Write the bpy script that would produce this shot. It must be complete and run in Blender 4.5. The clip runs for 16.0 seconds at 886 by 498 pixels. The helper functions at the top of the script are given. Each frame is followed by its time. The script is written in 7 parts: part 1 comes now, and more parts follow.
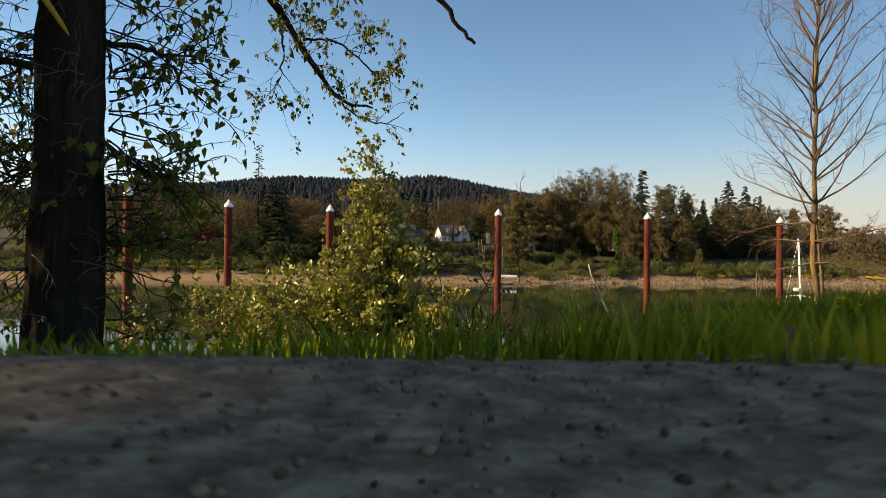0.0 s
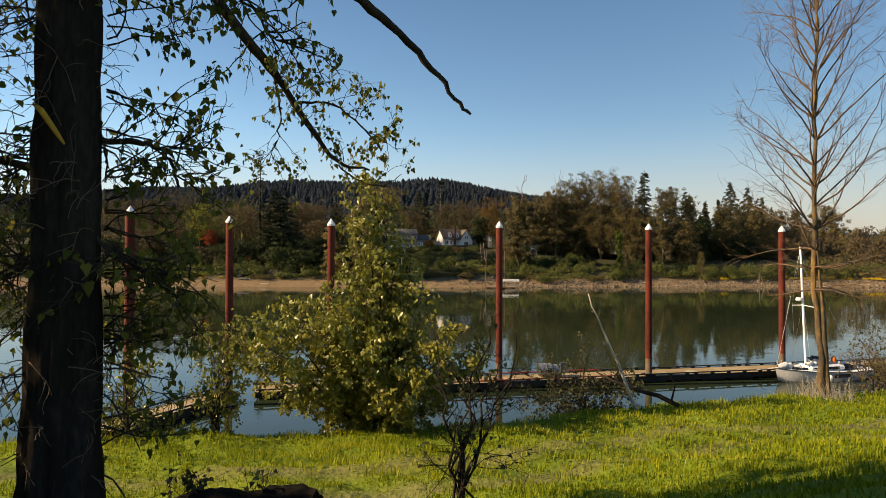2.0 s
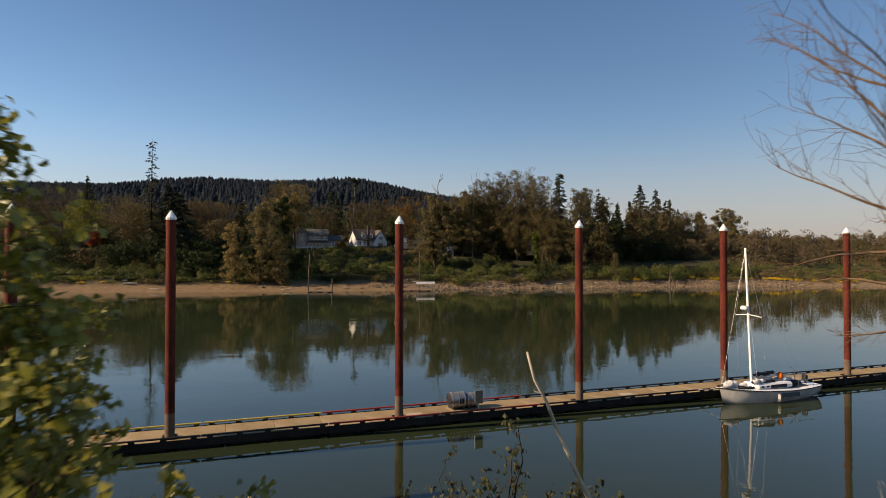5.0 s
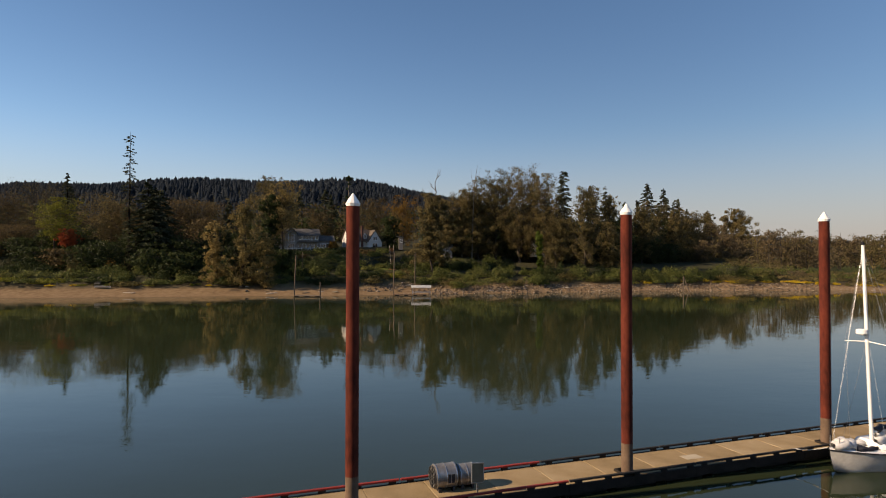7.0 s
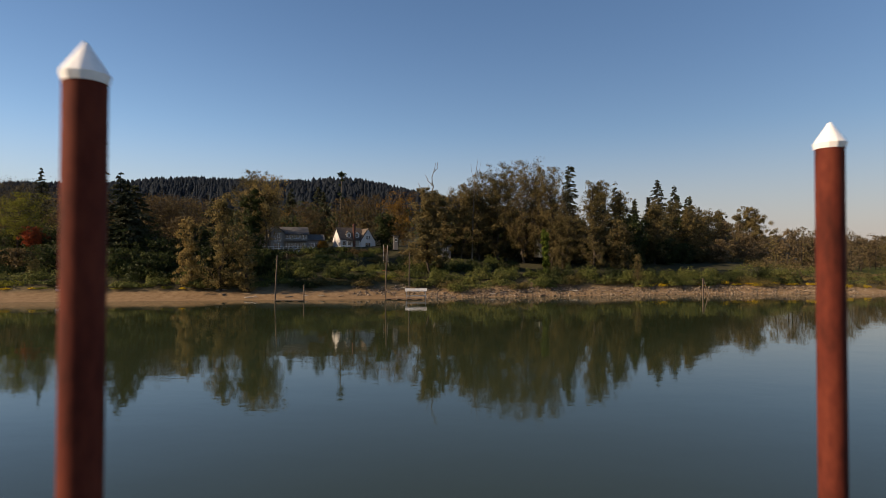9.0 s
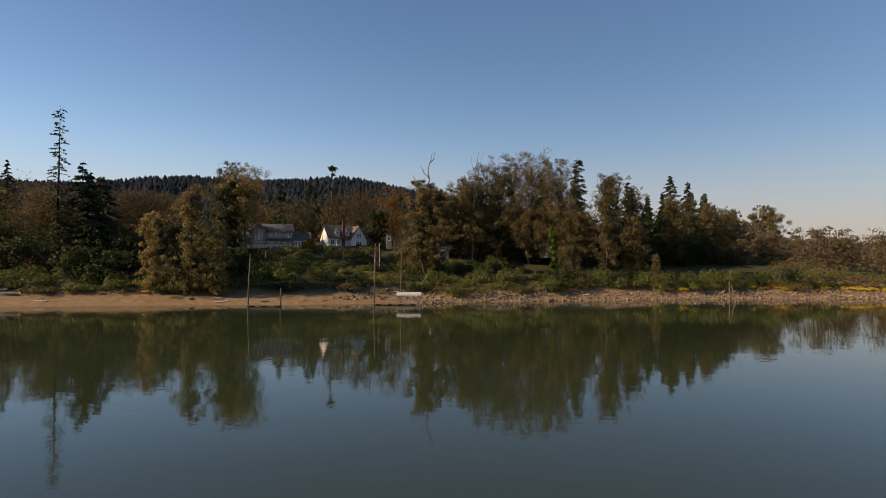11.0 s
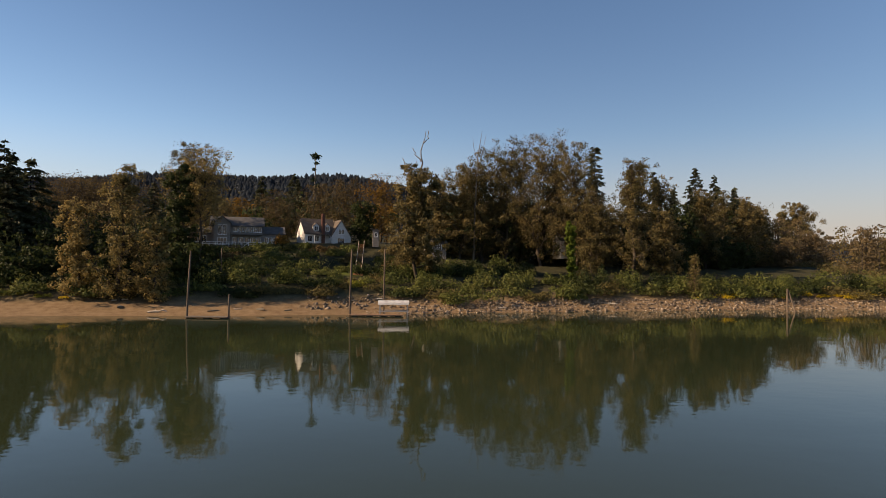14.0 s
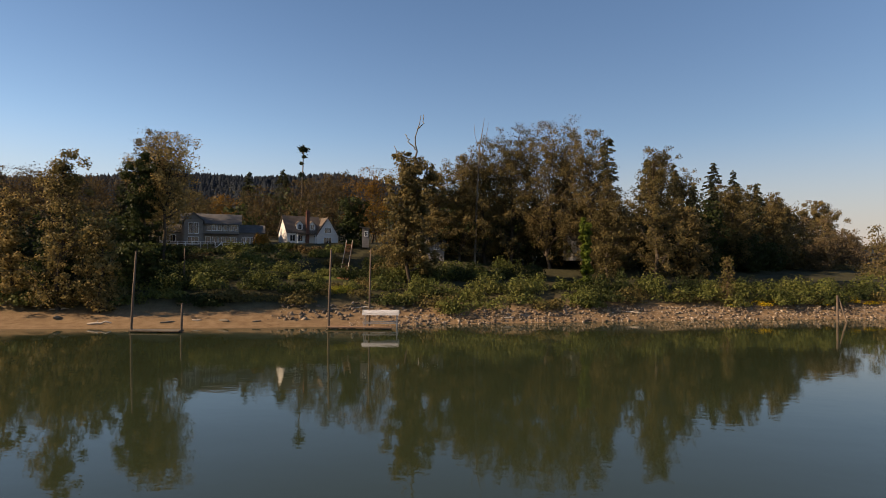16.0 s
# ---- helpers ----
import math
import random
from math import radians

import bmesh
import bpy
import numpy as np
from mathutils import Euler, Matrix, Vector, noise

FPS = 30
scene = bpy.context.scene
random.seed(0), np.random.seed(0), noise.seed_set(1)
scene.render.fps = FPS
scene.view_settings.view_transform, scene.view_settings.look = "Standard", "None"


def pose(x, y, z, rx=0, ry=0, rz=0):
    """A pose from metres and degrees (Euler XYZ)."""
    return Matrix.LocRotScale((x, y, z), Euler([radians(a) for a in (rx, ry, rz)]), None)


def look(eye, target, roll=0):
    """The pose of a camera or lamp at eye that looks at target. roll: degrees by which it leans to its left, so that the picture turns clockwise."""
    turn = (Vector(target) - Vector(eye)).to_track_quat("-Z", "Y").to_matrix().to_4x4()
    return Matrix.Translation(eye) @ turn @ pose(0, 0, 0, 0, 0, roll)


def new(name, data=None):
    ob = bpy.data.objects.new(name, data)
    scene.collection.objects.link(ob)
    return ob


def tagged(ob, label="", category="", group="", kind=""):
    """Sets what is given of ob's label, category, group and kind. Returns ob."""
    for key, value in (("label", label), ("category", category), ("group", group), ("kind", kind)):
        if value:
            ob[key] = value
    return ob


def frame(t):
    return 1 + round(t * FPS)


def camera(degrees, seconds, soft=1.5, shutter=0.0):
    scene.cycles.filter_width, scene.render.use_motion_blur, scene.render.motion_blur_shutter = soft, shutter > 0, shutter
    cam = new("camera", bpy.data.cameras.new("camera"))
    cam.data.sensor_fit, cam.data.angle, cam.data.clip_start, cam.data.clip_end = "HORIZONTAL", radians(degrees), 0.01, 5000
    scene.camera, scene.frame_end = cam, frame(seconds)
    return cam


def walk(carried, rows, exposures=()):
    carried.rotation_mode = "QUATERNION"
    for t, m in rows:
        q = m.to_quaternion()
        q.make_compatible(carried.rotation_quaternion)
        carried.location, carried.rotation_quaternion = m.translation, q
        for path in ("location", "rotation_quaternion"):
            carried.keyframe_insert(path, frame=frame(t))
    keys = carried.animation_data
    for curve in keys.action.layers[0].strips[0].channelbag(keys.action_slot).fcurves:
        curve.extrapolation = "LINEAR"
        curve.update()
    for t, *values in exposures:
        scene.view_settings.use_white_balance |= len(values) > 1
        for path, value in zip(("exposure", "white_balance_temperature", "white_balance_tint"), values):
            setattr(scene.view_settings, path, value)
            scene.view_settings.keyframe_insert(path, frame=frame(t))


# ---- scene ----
cam = camera(73.0, 16.0, 0.85, 0.4)
PATH = [
    (0, (1.354, -0.968, 8.553), (0.962, 0.993, 8.571), 0.6),
    (0.5, (1.382, -1.057, 8.671), (0.987, 0.904, 8.696), 0.2),
    (1, (1.407, -0.989, 8.908), (1.011, 0.972, 8.931), 0.4),
    (1.5, (1.414, -1.015, 9.114), (1.017, 0.945, 9.137), 0.3),
    (2, (1.411, -0.982, 9.308), (1.012, 0.978, 9.333), 0.2),
    (2.2, (1.375, -0.903, 9.381), (0.978, 1.057, 9.404), 0.3),
    (2.3, (1.365, -0.834, 9.401), (0.98, 1.129, 9.426), 0.3),
    (2.4, (1.372, -0.736, 9.42), (1.075, 1.242, 9.439), 0.7),
    (2.5, (1.374, -0.61, 9.437), (1.19, 1.382, 9.462), 0.2),
    (2.6, (1.371, -0.457, 9.454), (1.233, 1.538, 9.477), 0.3),
    (2.7, (1.368, -0.28, 9.468), (1.238, 1.715, 9.491), 0.3),
    (2.8, (1.37, -0.079, 9.482), (1.242, 1.917, 9.506), 0.3),
    (3, (1.392, 0.377, 9.522), (1.264, 2.373, 9.548), 0.2),
    (3.5, (1.426, 1.703, 9.523), (1.298, 3.699, 9.548), 0.3),
    (4, (1.449, 3.459, 9.508), (1.321, 5.454, 9.534), 0.2),
    (6.5, (1.489, 16.923, 9.439), (1.359, 18.919, 9.473), 0.0),
    (7, (1.469, 20.292, 9.447), (1.339, 22.288, 9.482), 0.1),
    (7.5, (1.429, 23.863, 9.522), (1.298, 25.858, 9.557), -0.0),
    (8, (1.475, 27.357, 9.536), (1.343, 29.353, 9.572), -0.1),
    (8.5, (1.462, 31.009, 9.456), (1.329, 33.004, 9.495), -0.1),
    (9, (1.371, 34.985, 9.348), (1.239, 36.98, 9.386), 0.1),
    (11.5, (1.004, 55.754, 9.099), (0.871, 57.749, 9.142), 0.3),
    (12, (0.838, 59.971, 9.085), (0.705, 61.966, 9.127), 0.4),
    (12.5, (0.703, 64.226, 9.072), (0.569, 66.221, 9.114), 0.5),
    (13, (0.645, 68.606, 9.076), (0.511, 70.601, 9.119), 0.4),
    (13.5, (0.613, 73.094, 9.096), (0.478, 75.089, 9.14), 0.5),
    (14, (0.569, 77.561, 9.115), (0.433, 79.556, 9.16), 0.6),
    (14.5, (0.535, 81.886, 9.152), (0.398, 83.881, 9.197), 0.5),
    (15, (0.493, 85.917, 9.201), (0.354, 87.912, 9.248), 0.5),
    (15.5, (0.337, 89.672, 9.24), (0.198, 91.667, 9.288), 0.6),
    (16, (0.122, 93.261, 9.275), (-0.016, 95.256, 9.325), 0.6),
]
walk(cam, [(t, look(eye, target, roll)) for t, eye, target, roll in PATH], [(0.0, 1.06, 8500, 13), (2.0, 0.95, 8250, 12), (2.6, 0.80, 7900, 14), (3.5, 0.60, 7600, 17), (7.0, 0.53, 7650, 19), (12.5, 0.62, 8050, 22), (16.0, 0.73, 8250, 22)])

# world, sun and sky
SUN_AZ, SUN_EL = 252.0, 28.0  # degrees clockwise from +y, degrees above the horizon
to_sun = Vector((math.sin(radians(SUN_AZ)) * math.cos(radians(SUN_EL)), math.cos(radians(SUN_AZ)) * math.cos(radians(SUN_EL)), math.sin(radians(SUN_EL))))
world = bpy.data.worlds.new("sky")
scene.world = world
world.use_nodes = True
wn = world.node_tree
sky = wn.nodes.new("ShaderNodeTexSky")
sky.sky_type = "NISHITA"
sky.sun_disc = False
sky.sun_elevation = radians(SUN_EL)
sky.sun_rotation = radians(-SUN_AZ)  # it turns the other way round
sky.altitude = 0.0
sky.air_density = 1.0
sky.dust_density = 0.05
sky.ozone_density = 3.2
deep = wn.nodes.new("ShaderNodeHueSaturation")
deep.inputs["Saturation"].default_value = 1.16
wn.links.new(sky.outputs[0], deep.inputs["Color"])
# autumn haze: a dusky veil that thickens evenly towards the horizon all round
aim = wn.nodes.new("ShaderNodeTexCoord")
rise = wn.nodes.new("ShaderNodeSeparateXYZ")
wn.links.new(aim.outputs["Generated"], rise.inputs[0])
veil = wn.nodes.new("ShaderNodeMapRange")
veil.interpolation_type = "SMOOTHSTEP"
veil.inputs["From Min"].default_value = 0.22
veil.inputs["From Max"].default_value = -0.02
veil.inputs["To Min"].default_value = 0.0
veil.inputs["To Max"].default_value = 0.88
wn.links.new(rise.outputs["Z"], veil.inputs["Value"])
haze = wn.nodes.new("ShaderNodeMix")
haze.data_type = "RGBA"
haze.inputs["B"].default_value = (3.0, 3.0, 3.35, 1)
wn.links.new(veil.outputs[0], haze.inputs["Factor"])
wn.links.new(deep.outputs[0], haze.inputs["A"])
wn.links.new(haze.outputs["Result"], wn.nodes["Background"].inputs[0])
wn.nodes["Background"].inputs[1].default_value = 0.087
sun = new("sun", bpy.data.lights.new("sun", "SUN"))
sun.data.energy = 5.0
sun.data.angle = radians(0.6)
sun.data.color = (1.0, 0.87, 0.68)
sun.matrix_world = look((0, 0, 60), Vector((0, 0, 60)) - to_sun)

# ---- materials ----
def material(name, colors, rough=0.8, scale=1.0, fine=12.0, bump=0.0, bump_scale=20.0, metal=0.0, spec=0.15, island=0.0, coords="Object", stretch=(1, 1, 1)):
    """A surface of two or three colours mixed by noise at two scales, with fine relief."""
    m = bpy.data.materials.new(name)
    m.use_nodes = True
    t = m.node_tree
    b = t.nodes["Principled BSDF"]
    tc = t.nodes.new("ShaderNodeTexCoord")
    mp = t.nodes.new("ShaderNodeMapping")
    mp.inputs["Scale"].default_value = stretch
    t.links.new(tc.outputs[coords], mp.inputs[0])
    n1 = t.nodes.new("ShaderNodeTexNoise")
    n1.inputs["Scale"].default_value = scale
    n1.inputs["Detail"].default_value = 5
    n2 = t.nodes.new("ShaderNodeTexNoise")
    n2.inputs["Scale"].default_value = fine
    n2.inputs["Detail"].default_value = 3
    for n in (n1, n2):
        t.links.new(mp.outputs[0], n.inputs["Vector"])
    mix = t.nodes.new("ShaderNodeMath")
    mix.operation = "MULTIPLY_ADD"
    t.links.new(n2.outputs[0], mix.inputs[0])
    mix.inputs[1].default_value = 0.45
    half = t.nodes.new("ShaderNodeMath")
    half.operation = "MULTIPLY_ADD"
    half.inputs[1].default_value = 0.9
    half.inputs[2].default_value = -0.18
    t.links.new(n1.outputs[0], half.inputs[0])
    t.links.new(half.outputs[0], mix.inputs[2])
    last = mix
    if island:
        g = t.nodes.new("ShaderNodeNewGeometry")
        o = t.nodes.new("ShaderNodeObjectInfo")
        s = t.nodes.new("ShaderNodeMath")
        s.operation = "ADD"
        t.links.new(g.outputs["Random Per Island"], s.inputs[0])
        t.links.new(o.outputs["Random"], s.inputs[1])
        a = t.nodes.new("ShaderNodeMath")
        a.operation = "MULTIPLY_ADD"
        a.inputs[1].default_value = island
        t.links.new(s.outputs[0], a.inputs[0])
        sub = t.nodes.new("ShaderNodeMath")
        sub.operation = "SUBTRACT"
        sub.inputs[1].default_value = island
        t.links.new(mix.outputs[0], sub.inputs[0])
        t.links.new(sub.outputs[0], a.inputs[2])
        last = a
    ramp = t.nodes.new("ShaderNodeValToRGB")
    e = ramp.color_ramp.elements
    while len(e) < len(colors):
        e.new(0.5)
    for k, c in enumerate(colors):
        e[k].position = 0.25 + 0.5 * k / max(1, len(colors) - 1)
        e[k].color = (*c, 1)
    t.links.new(last.outputs[0], ramp.inputs[0])
    t.links.new(ramp.outputs[0], b.inputs["Base Color"])
    b.inputs["Roughness"].default_value = rough
    b.inputs["Metallic"].default_value = metal
    b.inputs["Specular IOR Level"].default_value = spec
    if bump:
        n3 = t.nodes.new("ShaderNodeTexNoise")
        n3.inputs["Scale"].default_value = bump_scale
        n3.inputs["Detail"].default_value = 4
        t.links.new(mp.outputs[0], n3.inputs["Vector"])
        bp = t.nodes.new("ShaderNodeBump")
        bp.inputs["Strength"].default_value = 0.6
        bp.inputs["Distance"].default_value = bump
        t.links.new(n3.outputs[0], bp.inputs["Height"])
        t.links.new(bp.outputs[0], b.inputs["Normal"])
    return m


def leaf_material(name, colors, through_light=0.35, rough=0.6, spec=0.1):
    """Leaves that differ one by one, by tree and in patches, and let some light through."""
    m = bpy.data.materials.new(name)
    m.use_nodes = True
    t = m.node_tree
    b = t.nodes["Principled BSDF"]
    g = t.nodes.new("ShaderNodeNewGeometry")
    o = t.nodes.new("ShaderNodeObjectInfo")
    tc = t.nodes.new("ShaderNodeTexCoord")
    n = t.nodes.new("ShaderNodeTexNoise")
    n.inputs["Scale"].default_value = 0.35
    t.links.new(tc.outputs["Object"], n.inputs["Vector"])
    a = t.nodes.new("ShaderNodeMath")
    a.operation = "MULTIPLY_ADD"
    a.inputs[1].default_value = 0.30
    t.links.new(g.outputs["Random Per Island"], a.inputs[0])
    c = t.nodes.new("ShaderNodeMath")
    c.operation = "MULTIPLY_ADD"
    c.inputs[1].default_value = 0.75
    c.inputs[2].default_value = -0.13
    t.links.new(n.outputs[0], c.inputs[0])
    t.links.new(c.outputs[0], a.inputs[2])
    d = t.nodes.new("ShaderNodeMath")
    d.operation = "MULTIPLY_ADD"
    d.inputs[1].default_value = 0.22
    t.links.new(o.outputs["Random"], d.inputs[0])
    t.links.new(a.outputs[0], d.inputs[2])
    ramp = t.nodes.new("ShaderNodeValToRGB")
    e = ramp.color_ramp.elements
    while len(e) < len(colors):
        e.new(0.5)
    for k, col in enumerate(colors):
        e[k].position = 0.1 + 0.75 * k / max(1, len(colors) - 1)
        e[k].color = (*col, 1)
    t.links.new(d.outputs[0], ramp.inputs[0])
    t.links.new(ramp.outputs[0], b.inputs["Base Color"])
    b.inputs["Roughness"].default_value = rough
    b.inputs["Specular IOR Level"].default_value = spec
    tr = t.nodes.new("ShaderNodeBsdfTranslucent")
    t.links.new(ramp.outputs[0], tr.inputs[0])
    mx = t.nodes.new("ShaderNodeMixShader")
    mx.inputs[0].default_value = through_light
    t.links.new(b.outputs[0], mx.inputs[1])
    t.links.new(tr.outputs[0], mx.inputs[2])
    t.links.new(mx.outputs[0], t.nodes["Material Output"].inputs[0])
    return m


# near-black so the colour itself carries the big trunk's shade
BARK_DARK = material("furrowed bark darkened for shade", [(0.008, 0.006, 0.005), (0.020, 0.016, 0.012), (0.042, 0.034, 0.027)], 0.95, 3, 30, 0.03, 14, spec=0.02, stretch=(1, 1, 0.25))
BARK_GREY = material("grey bark", [(0.10, 0.085, 0.065), (0.17, 0.15, 0.12)], 0.95, 1.2, 8, 0.03, 8, stretch=(1, 1, 0.3))
BARK_LICHEN = material("lichen-covered bark", [(0.03, 0.023, 0.017), (0.085, 0.06, 0.036), (0.30, 0.165, 0.04)], 0.95, 2.6, 14, 0.02, 18, stretch=(1, 1, 0.4))
# the grey bark again, with the wood's shade put into darker colours
BARK_SHADE = material("brown-grey bark darkened for shade", [(0.035, 0.028, 0.021), (0.085, 0.07, 0.053)], 0.95, 1.2, 8, 0.03, 8, spec=0.03, stretch=(1, 1, 0.3))
TWIG_PALE = material("pale twig", [(0.06, 0.045, 0.035), (0.11, 0.072, 0.048), (0.17, 0.105, 0.05)], 0.9, 2, 10)
TWIG_DARK = material("dark twig", [(0.02, 0.016, 0.012), (0.055, 0.042, 0.03)], 0.95, 3, 20, spec=0.03)
DEADWOOD = material("bleached deadwood", [(0.30, 0.25, 0.19), (0.48, 0.42, 0.34)], 0.9, 1, 9, 0.01, 10)
FLOAT_DARK = material("black float", [(0.012, 0.013, 0.014), (0.03, 0.03, 0.03)], 0.6, 1, 9)
STEEL_FAR = material("dull steel", [(0.22, 0.22, 0.22), (0.36, 0.36, 0.36)], 0.5, 2, 12, metal=0.6)
LEAF = {
    "olive": leaf_material("olive autumn leaves", [(0.030, 0.029, 0.013), (0.078, 0.068, 0.028), (0.135, 0.104, 0.042), (0.20, 0.145, 0.06)]),
    "gold": leaf_material("golden autumn leaves", [(0.05, 0.046, 0.018), (0.13, 0.105, 0.04), (0.25, 0.18, 0.065), (0.38, 0.265, 0.10)]),
    "brown": leaf_material("russet leaves", [(0.036, 0.029, 0.014), (0.082, 0.060, 0.026), (0.15, 0.10, 0.039)]),
    "rust": leaf_material("rust orange leaves", [(0.09, 0.055, 0.014), (0.19, 0.105, 0.02), (0.28, 0.15, 0.026)]),
    "red": leaf_material("scarlet leaves", [(0.22, 0.035, 0.015), (0.38, 0.075, 0.025), (0.46, 0.14, 0.04)]),
    "yellow": leaf_material("yellow-green leaves", [(0.08, 0.095, 0.015), (0.16, 0.16, 0.022), (0.24, 0.20, 0.03)]),
    # very dark: shade under the wood is painted into this green
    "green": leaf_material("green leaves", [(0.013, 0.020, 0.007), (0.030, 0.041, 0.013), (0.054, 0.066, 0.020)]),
    "ivy": leaf_material("ivy leaves", [(0.03, 0.052, 0.008), (0.07, 0.10, 0.014), (0.13, 0.15, 0.022)]),
    "bramble": leaf_material("bramble leaves", [(0.026, 0.034, 0.010), (0.064, 0.078, 0.020), (0.115, 0.125, 0.035), (0.17, 0.15, 0.05)]),
    # lighter than the russet leaves, with distance haze mixed into the brown
    "far_brown": leaf_material("brown far leaves paled with haze", [(0.055, 0.043, 0.025), (0.115, 0.086, 0.047), (0.175, 0.126, 0.068)]),
    "scrub": leaf_material("dry scrub leaves", [(0.05, 0.044, 0.018), (0.105, 0.088, 0.032), (0.16, 0.125, 0.044)]),
    "goldenrod": leaf_material("yellow waterside weeds", [(0.26, 0.20, 0.02), (0.52, 0.36, 0.025), (0.60, 0.42, 0.03)]),
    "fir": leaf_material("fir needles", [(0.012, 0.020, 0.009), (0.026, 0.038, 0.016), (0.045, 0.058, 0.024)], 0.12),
    # paler copy of the fir needles, sunlight put into its colour
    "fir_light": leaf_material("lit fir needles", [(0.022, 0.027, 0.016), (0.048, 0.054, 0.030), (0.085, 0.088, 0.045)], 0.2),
    # paled and blued: distance haze is put into the needles' colour
    "ridge": leaf_material("ridge needles tinted with distance haze", [(0.050, 0.064, 0.080), (0.062, 0.078, 0.096), (0.074, 0.092, 0.112)], 0.75, 1.0, 0.0),
    "cottonwood": leaf_material("cottonwood leaves", [(0.03, 0.042, 0.010), (0.065, 0.08, 0.016), (0.14, 0.13, 0.022), (0.28, 0.20, 0.03)], 0.45),
    "willow": leaf_material("sunlit shrub leaves", [(0.05, 0.06, 0.013), (0.13, 0.14, 0.024), (0.23, 0.215, 0.036), (0.32, 0.25, 0.055)], 0.3, 0.38, 0.4),
    "dull": leaf_material("dull shrub leaves", [(0.03, 0.036, 0.016), (0.06, 0.062, 0.028), (0.09, 0.08, 0.04)], 0.25),
    "grass": leaf_material("grass blades", [(0.045, 0.07, 0.006), (0.13, 0.165, 0.009), (0.24, 0.255, 0.014), (0.34, 0.30, 0.04)], 0.4, 0.6, 0.12),
}


# ---- mesh helpers ----
def mesh_of(name, verts, faces, mats, smooth=False, which=None):
    me = bpy.data.meshes.new(name)
    me.from_pydata([tuple(v) for v in verts] if not isinstance(verts, np.ndarray) else verts.tolist(), [], faces if isinstance(faces, list) else faces.tolist())
    for m in mats if isinstance(mats, (list, tuple)) else [mats]:
        me.materials.append(m)
    if which is not None:
        me.polygons.foreach_set("material_index", which)
    if smooth:
        me.polygons.foreach_set("use_smooth", [True] * len(me.polygons))
    me.update()
    return me


def part(name, bm, mat, parent=None, label="", smooth=False):
    """One mesh object from a bmesh, under a thing or a part."""
    me = bpy.data.meshes.new(name)
    bm.to_mesh(me)
    bm.free()
    me.materials.append(mat)
    if smooth:
        me.polygons.foreach_set("use_smooth", [True] * len(me.polygons))
    ob = new(name, me)
    ob.parent = parent
    return tagged(ob, label)


UNCOUNTED = {"bloom", "stem_cluster", "twig_cluster", "twig", "stem", "branch", "sprig", "leafage", "foliage", "crown_mass", "trunk_cluster", "sprig_cluster", "stub_cluster", "sprout_cluster", "sprout_leaves", "limb_cluster", "stalk_cluster", "crown"}


def mesh_part(name, me, parent=None, label="", at=None):
    ob = new(name, me)
    ob.parent = parent
    if at is not None:
        ob.matrix_basis = at
    return tagged(ob, label, kind="stuff" if name in UNCOUNTED else "")


def thing(name, m, label, category, group="", kind=""):
    ob = new(name)
    ob.empty_display_size = 0.2
    ob.matrix_basis = m
    return tagged(ob, label, category, group, kind)


def box(bm, x0, x1, y0, y1, z0, z1, m=None, bevel=0.0):
    vs = bmesh.ops.create_cube(bm, size=1.0, matrix=Matrix.Translation(((x0 + x1) / 2, (y0 + y1) / 2, (z0 + z1) / 2)) @ Matrix.Diagonal((x1 - x0, y1 - y0, z1 - z0, 1)))["verts"]
    if bevel:
        es = list({e for v in vs for e in v.link_edges})
        r = bmesh.ops.bevel(bm, geom=es, offset=bevel, segments=1, affect="EDGES")
        vs = list({v for f in r["faces"] for v in f.verts} | {v for v in vs if v.is_valid})
    if m is not None:
        bmesh.ops.transform(bm, matrix=m, verts=vs)
    return vs


def boxed(*args, **kw):
    bm = bmesh.new()
    box(bm, *args, **kw)
    return bm


def tubes(paths, sides=5):
    """Tapered tubes: each path is (points (n,3), radii (n,)). Returns verts, faces."""
    verts, faces, base = [], [], 0
    ang = np.arange(sides) * 2 * np.pi / sides
    ca, sa = np.cos(ang)[None, :, None], np.sin(ang)[None, :, None]
    for p, r in paths:
        p = np.asarray(p, float)
        r = np.asarray(r, float)
        d = np.gradient(p, axis=0)
        d /= np.linalg.norm(d, axis=1)[:, None] + 1e-9
        ref = np.where(np.abs(d[:, 2:3]) > 0.9, [[1.0, 0, 0]], [[0, 0, 1.0]])
        u = np.cross(d, ref)
        u /= np.linalg.norm(u, axis=1)[:, None] + 1e-9
        w = np.cross(d, u)
        ring = p[:, None] + r[:, None, None] * (u[:, None] * ca + w[:, None] * sa)
        n = len(p)
        verts.append(ring.reshape(-1, 3))
        for i in range(n - 1):
            for k in range(sides):
                a, b = base + i * sides + k, base + i * sides + (k + 1) % sides
                faces.append((a, b, b + sides, a + sides))
        faces.append(tuple(base + (n - 1) * sides + k for k in range(sides)))
        base += n * sides
    return np.concatenate(verts), faces


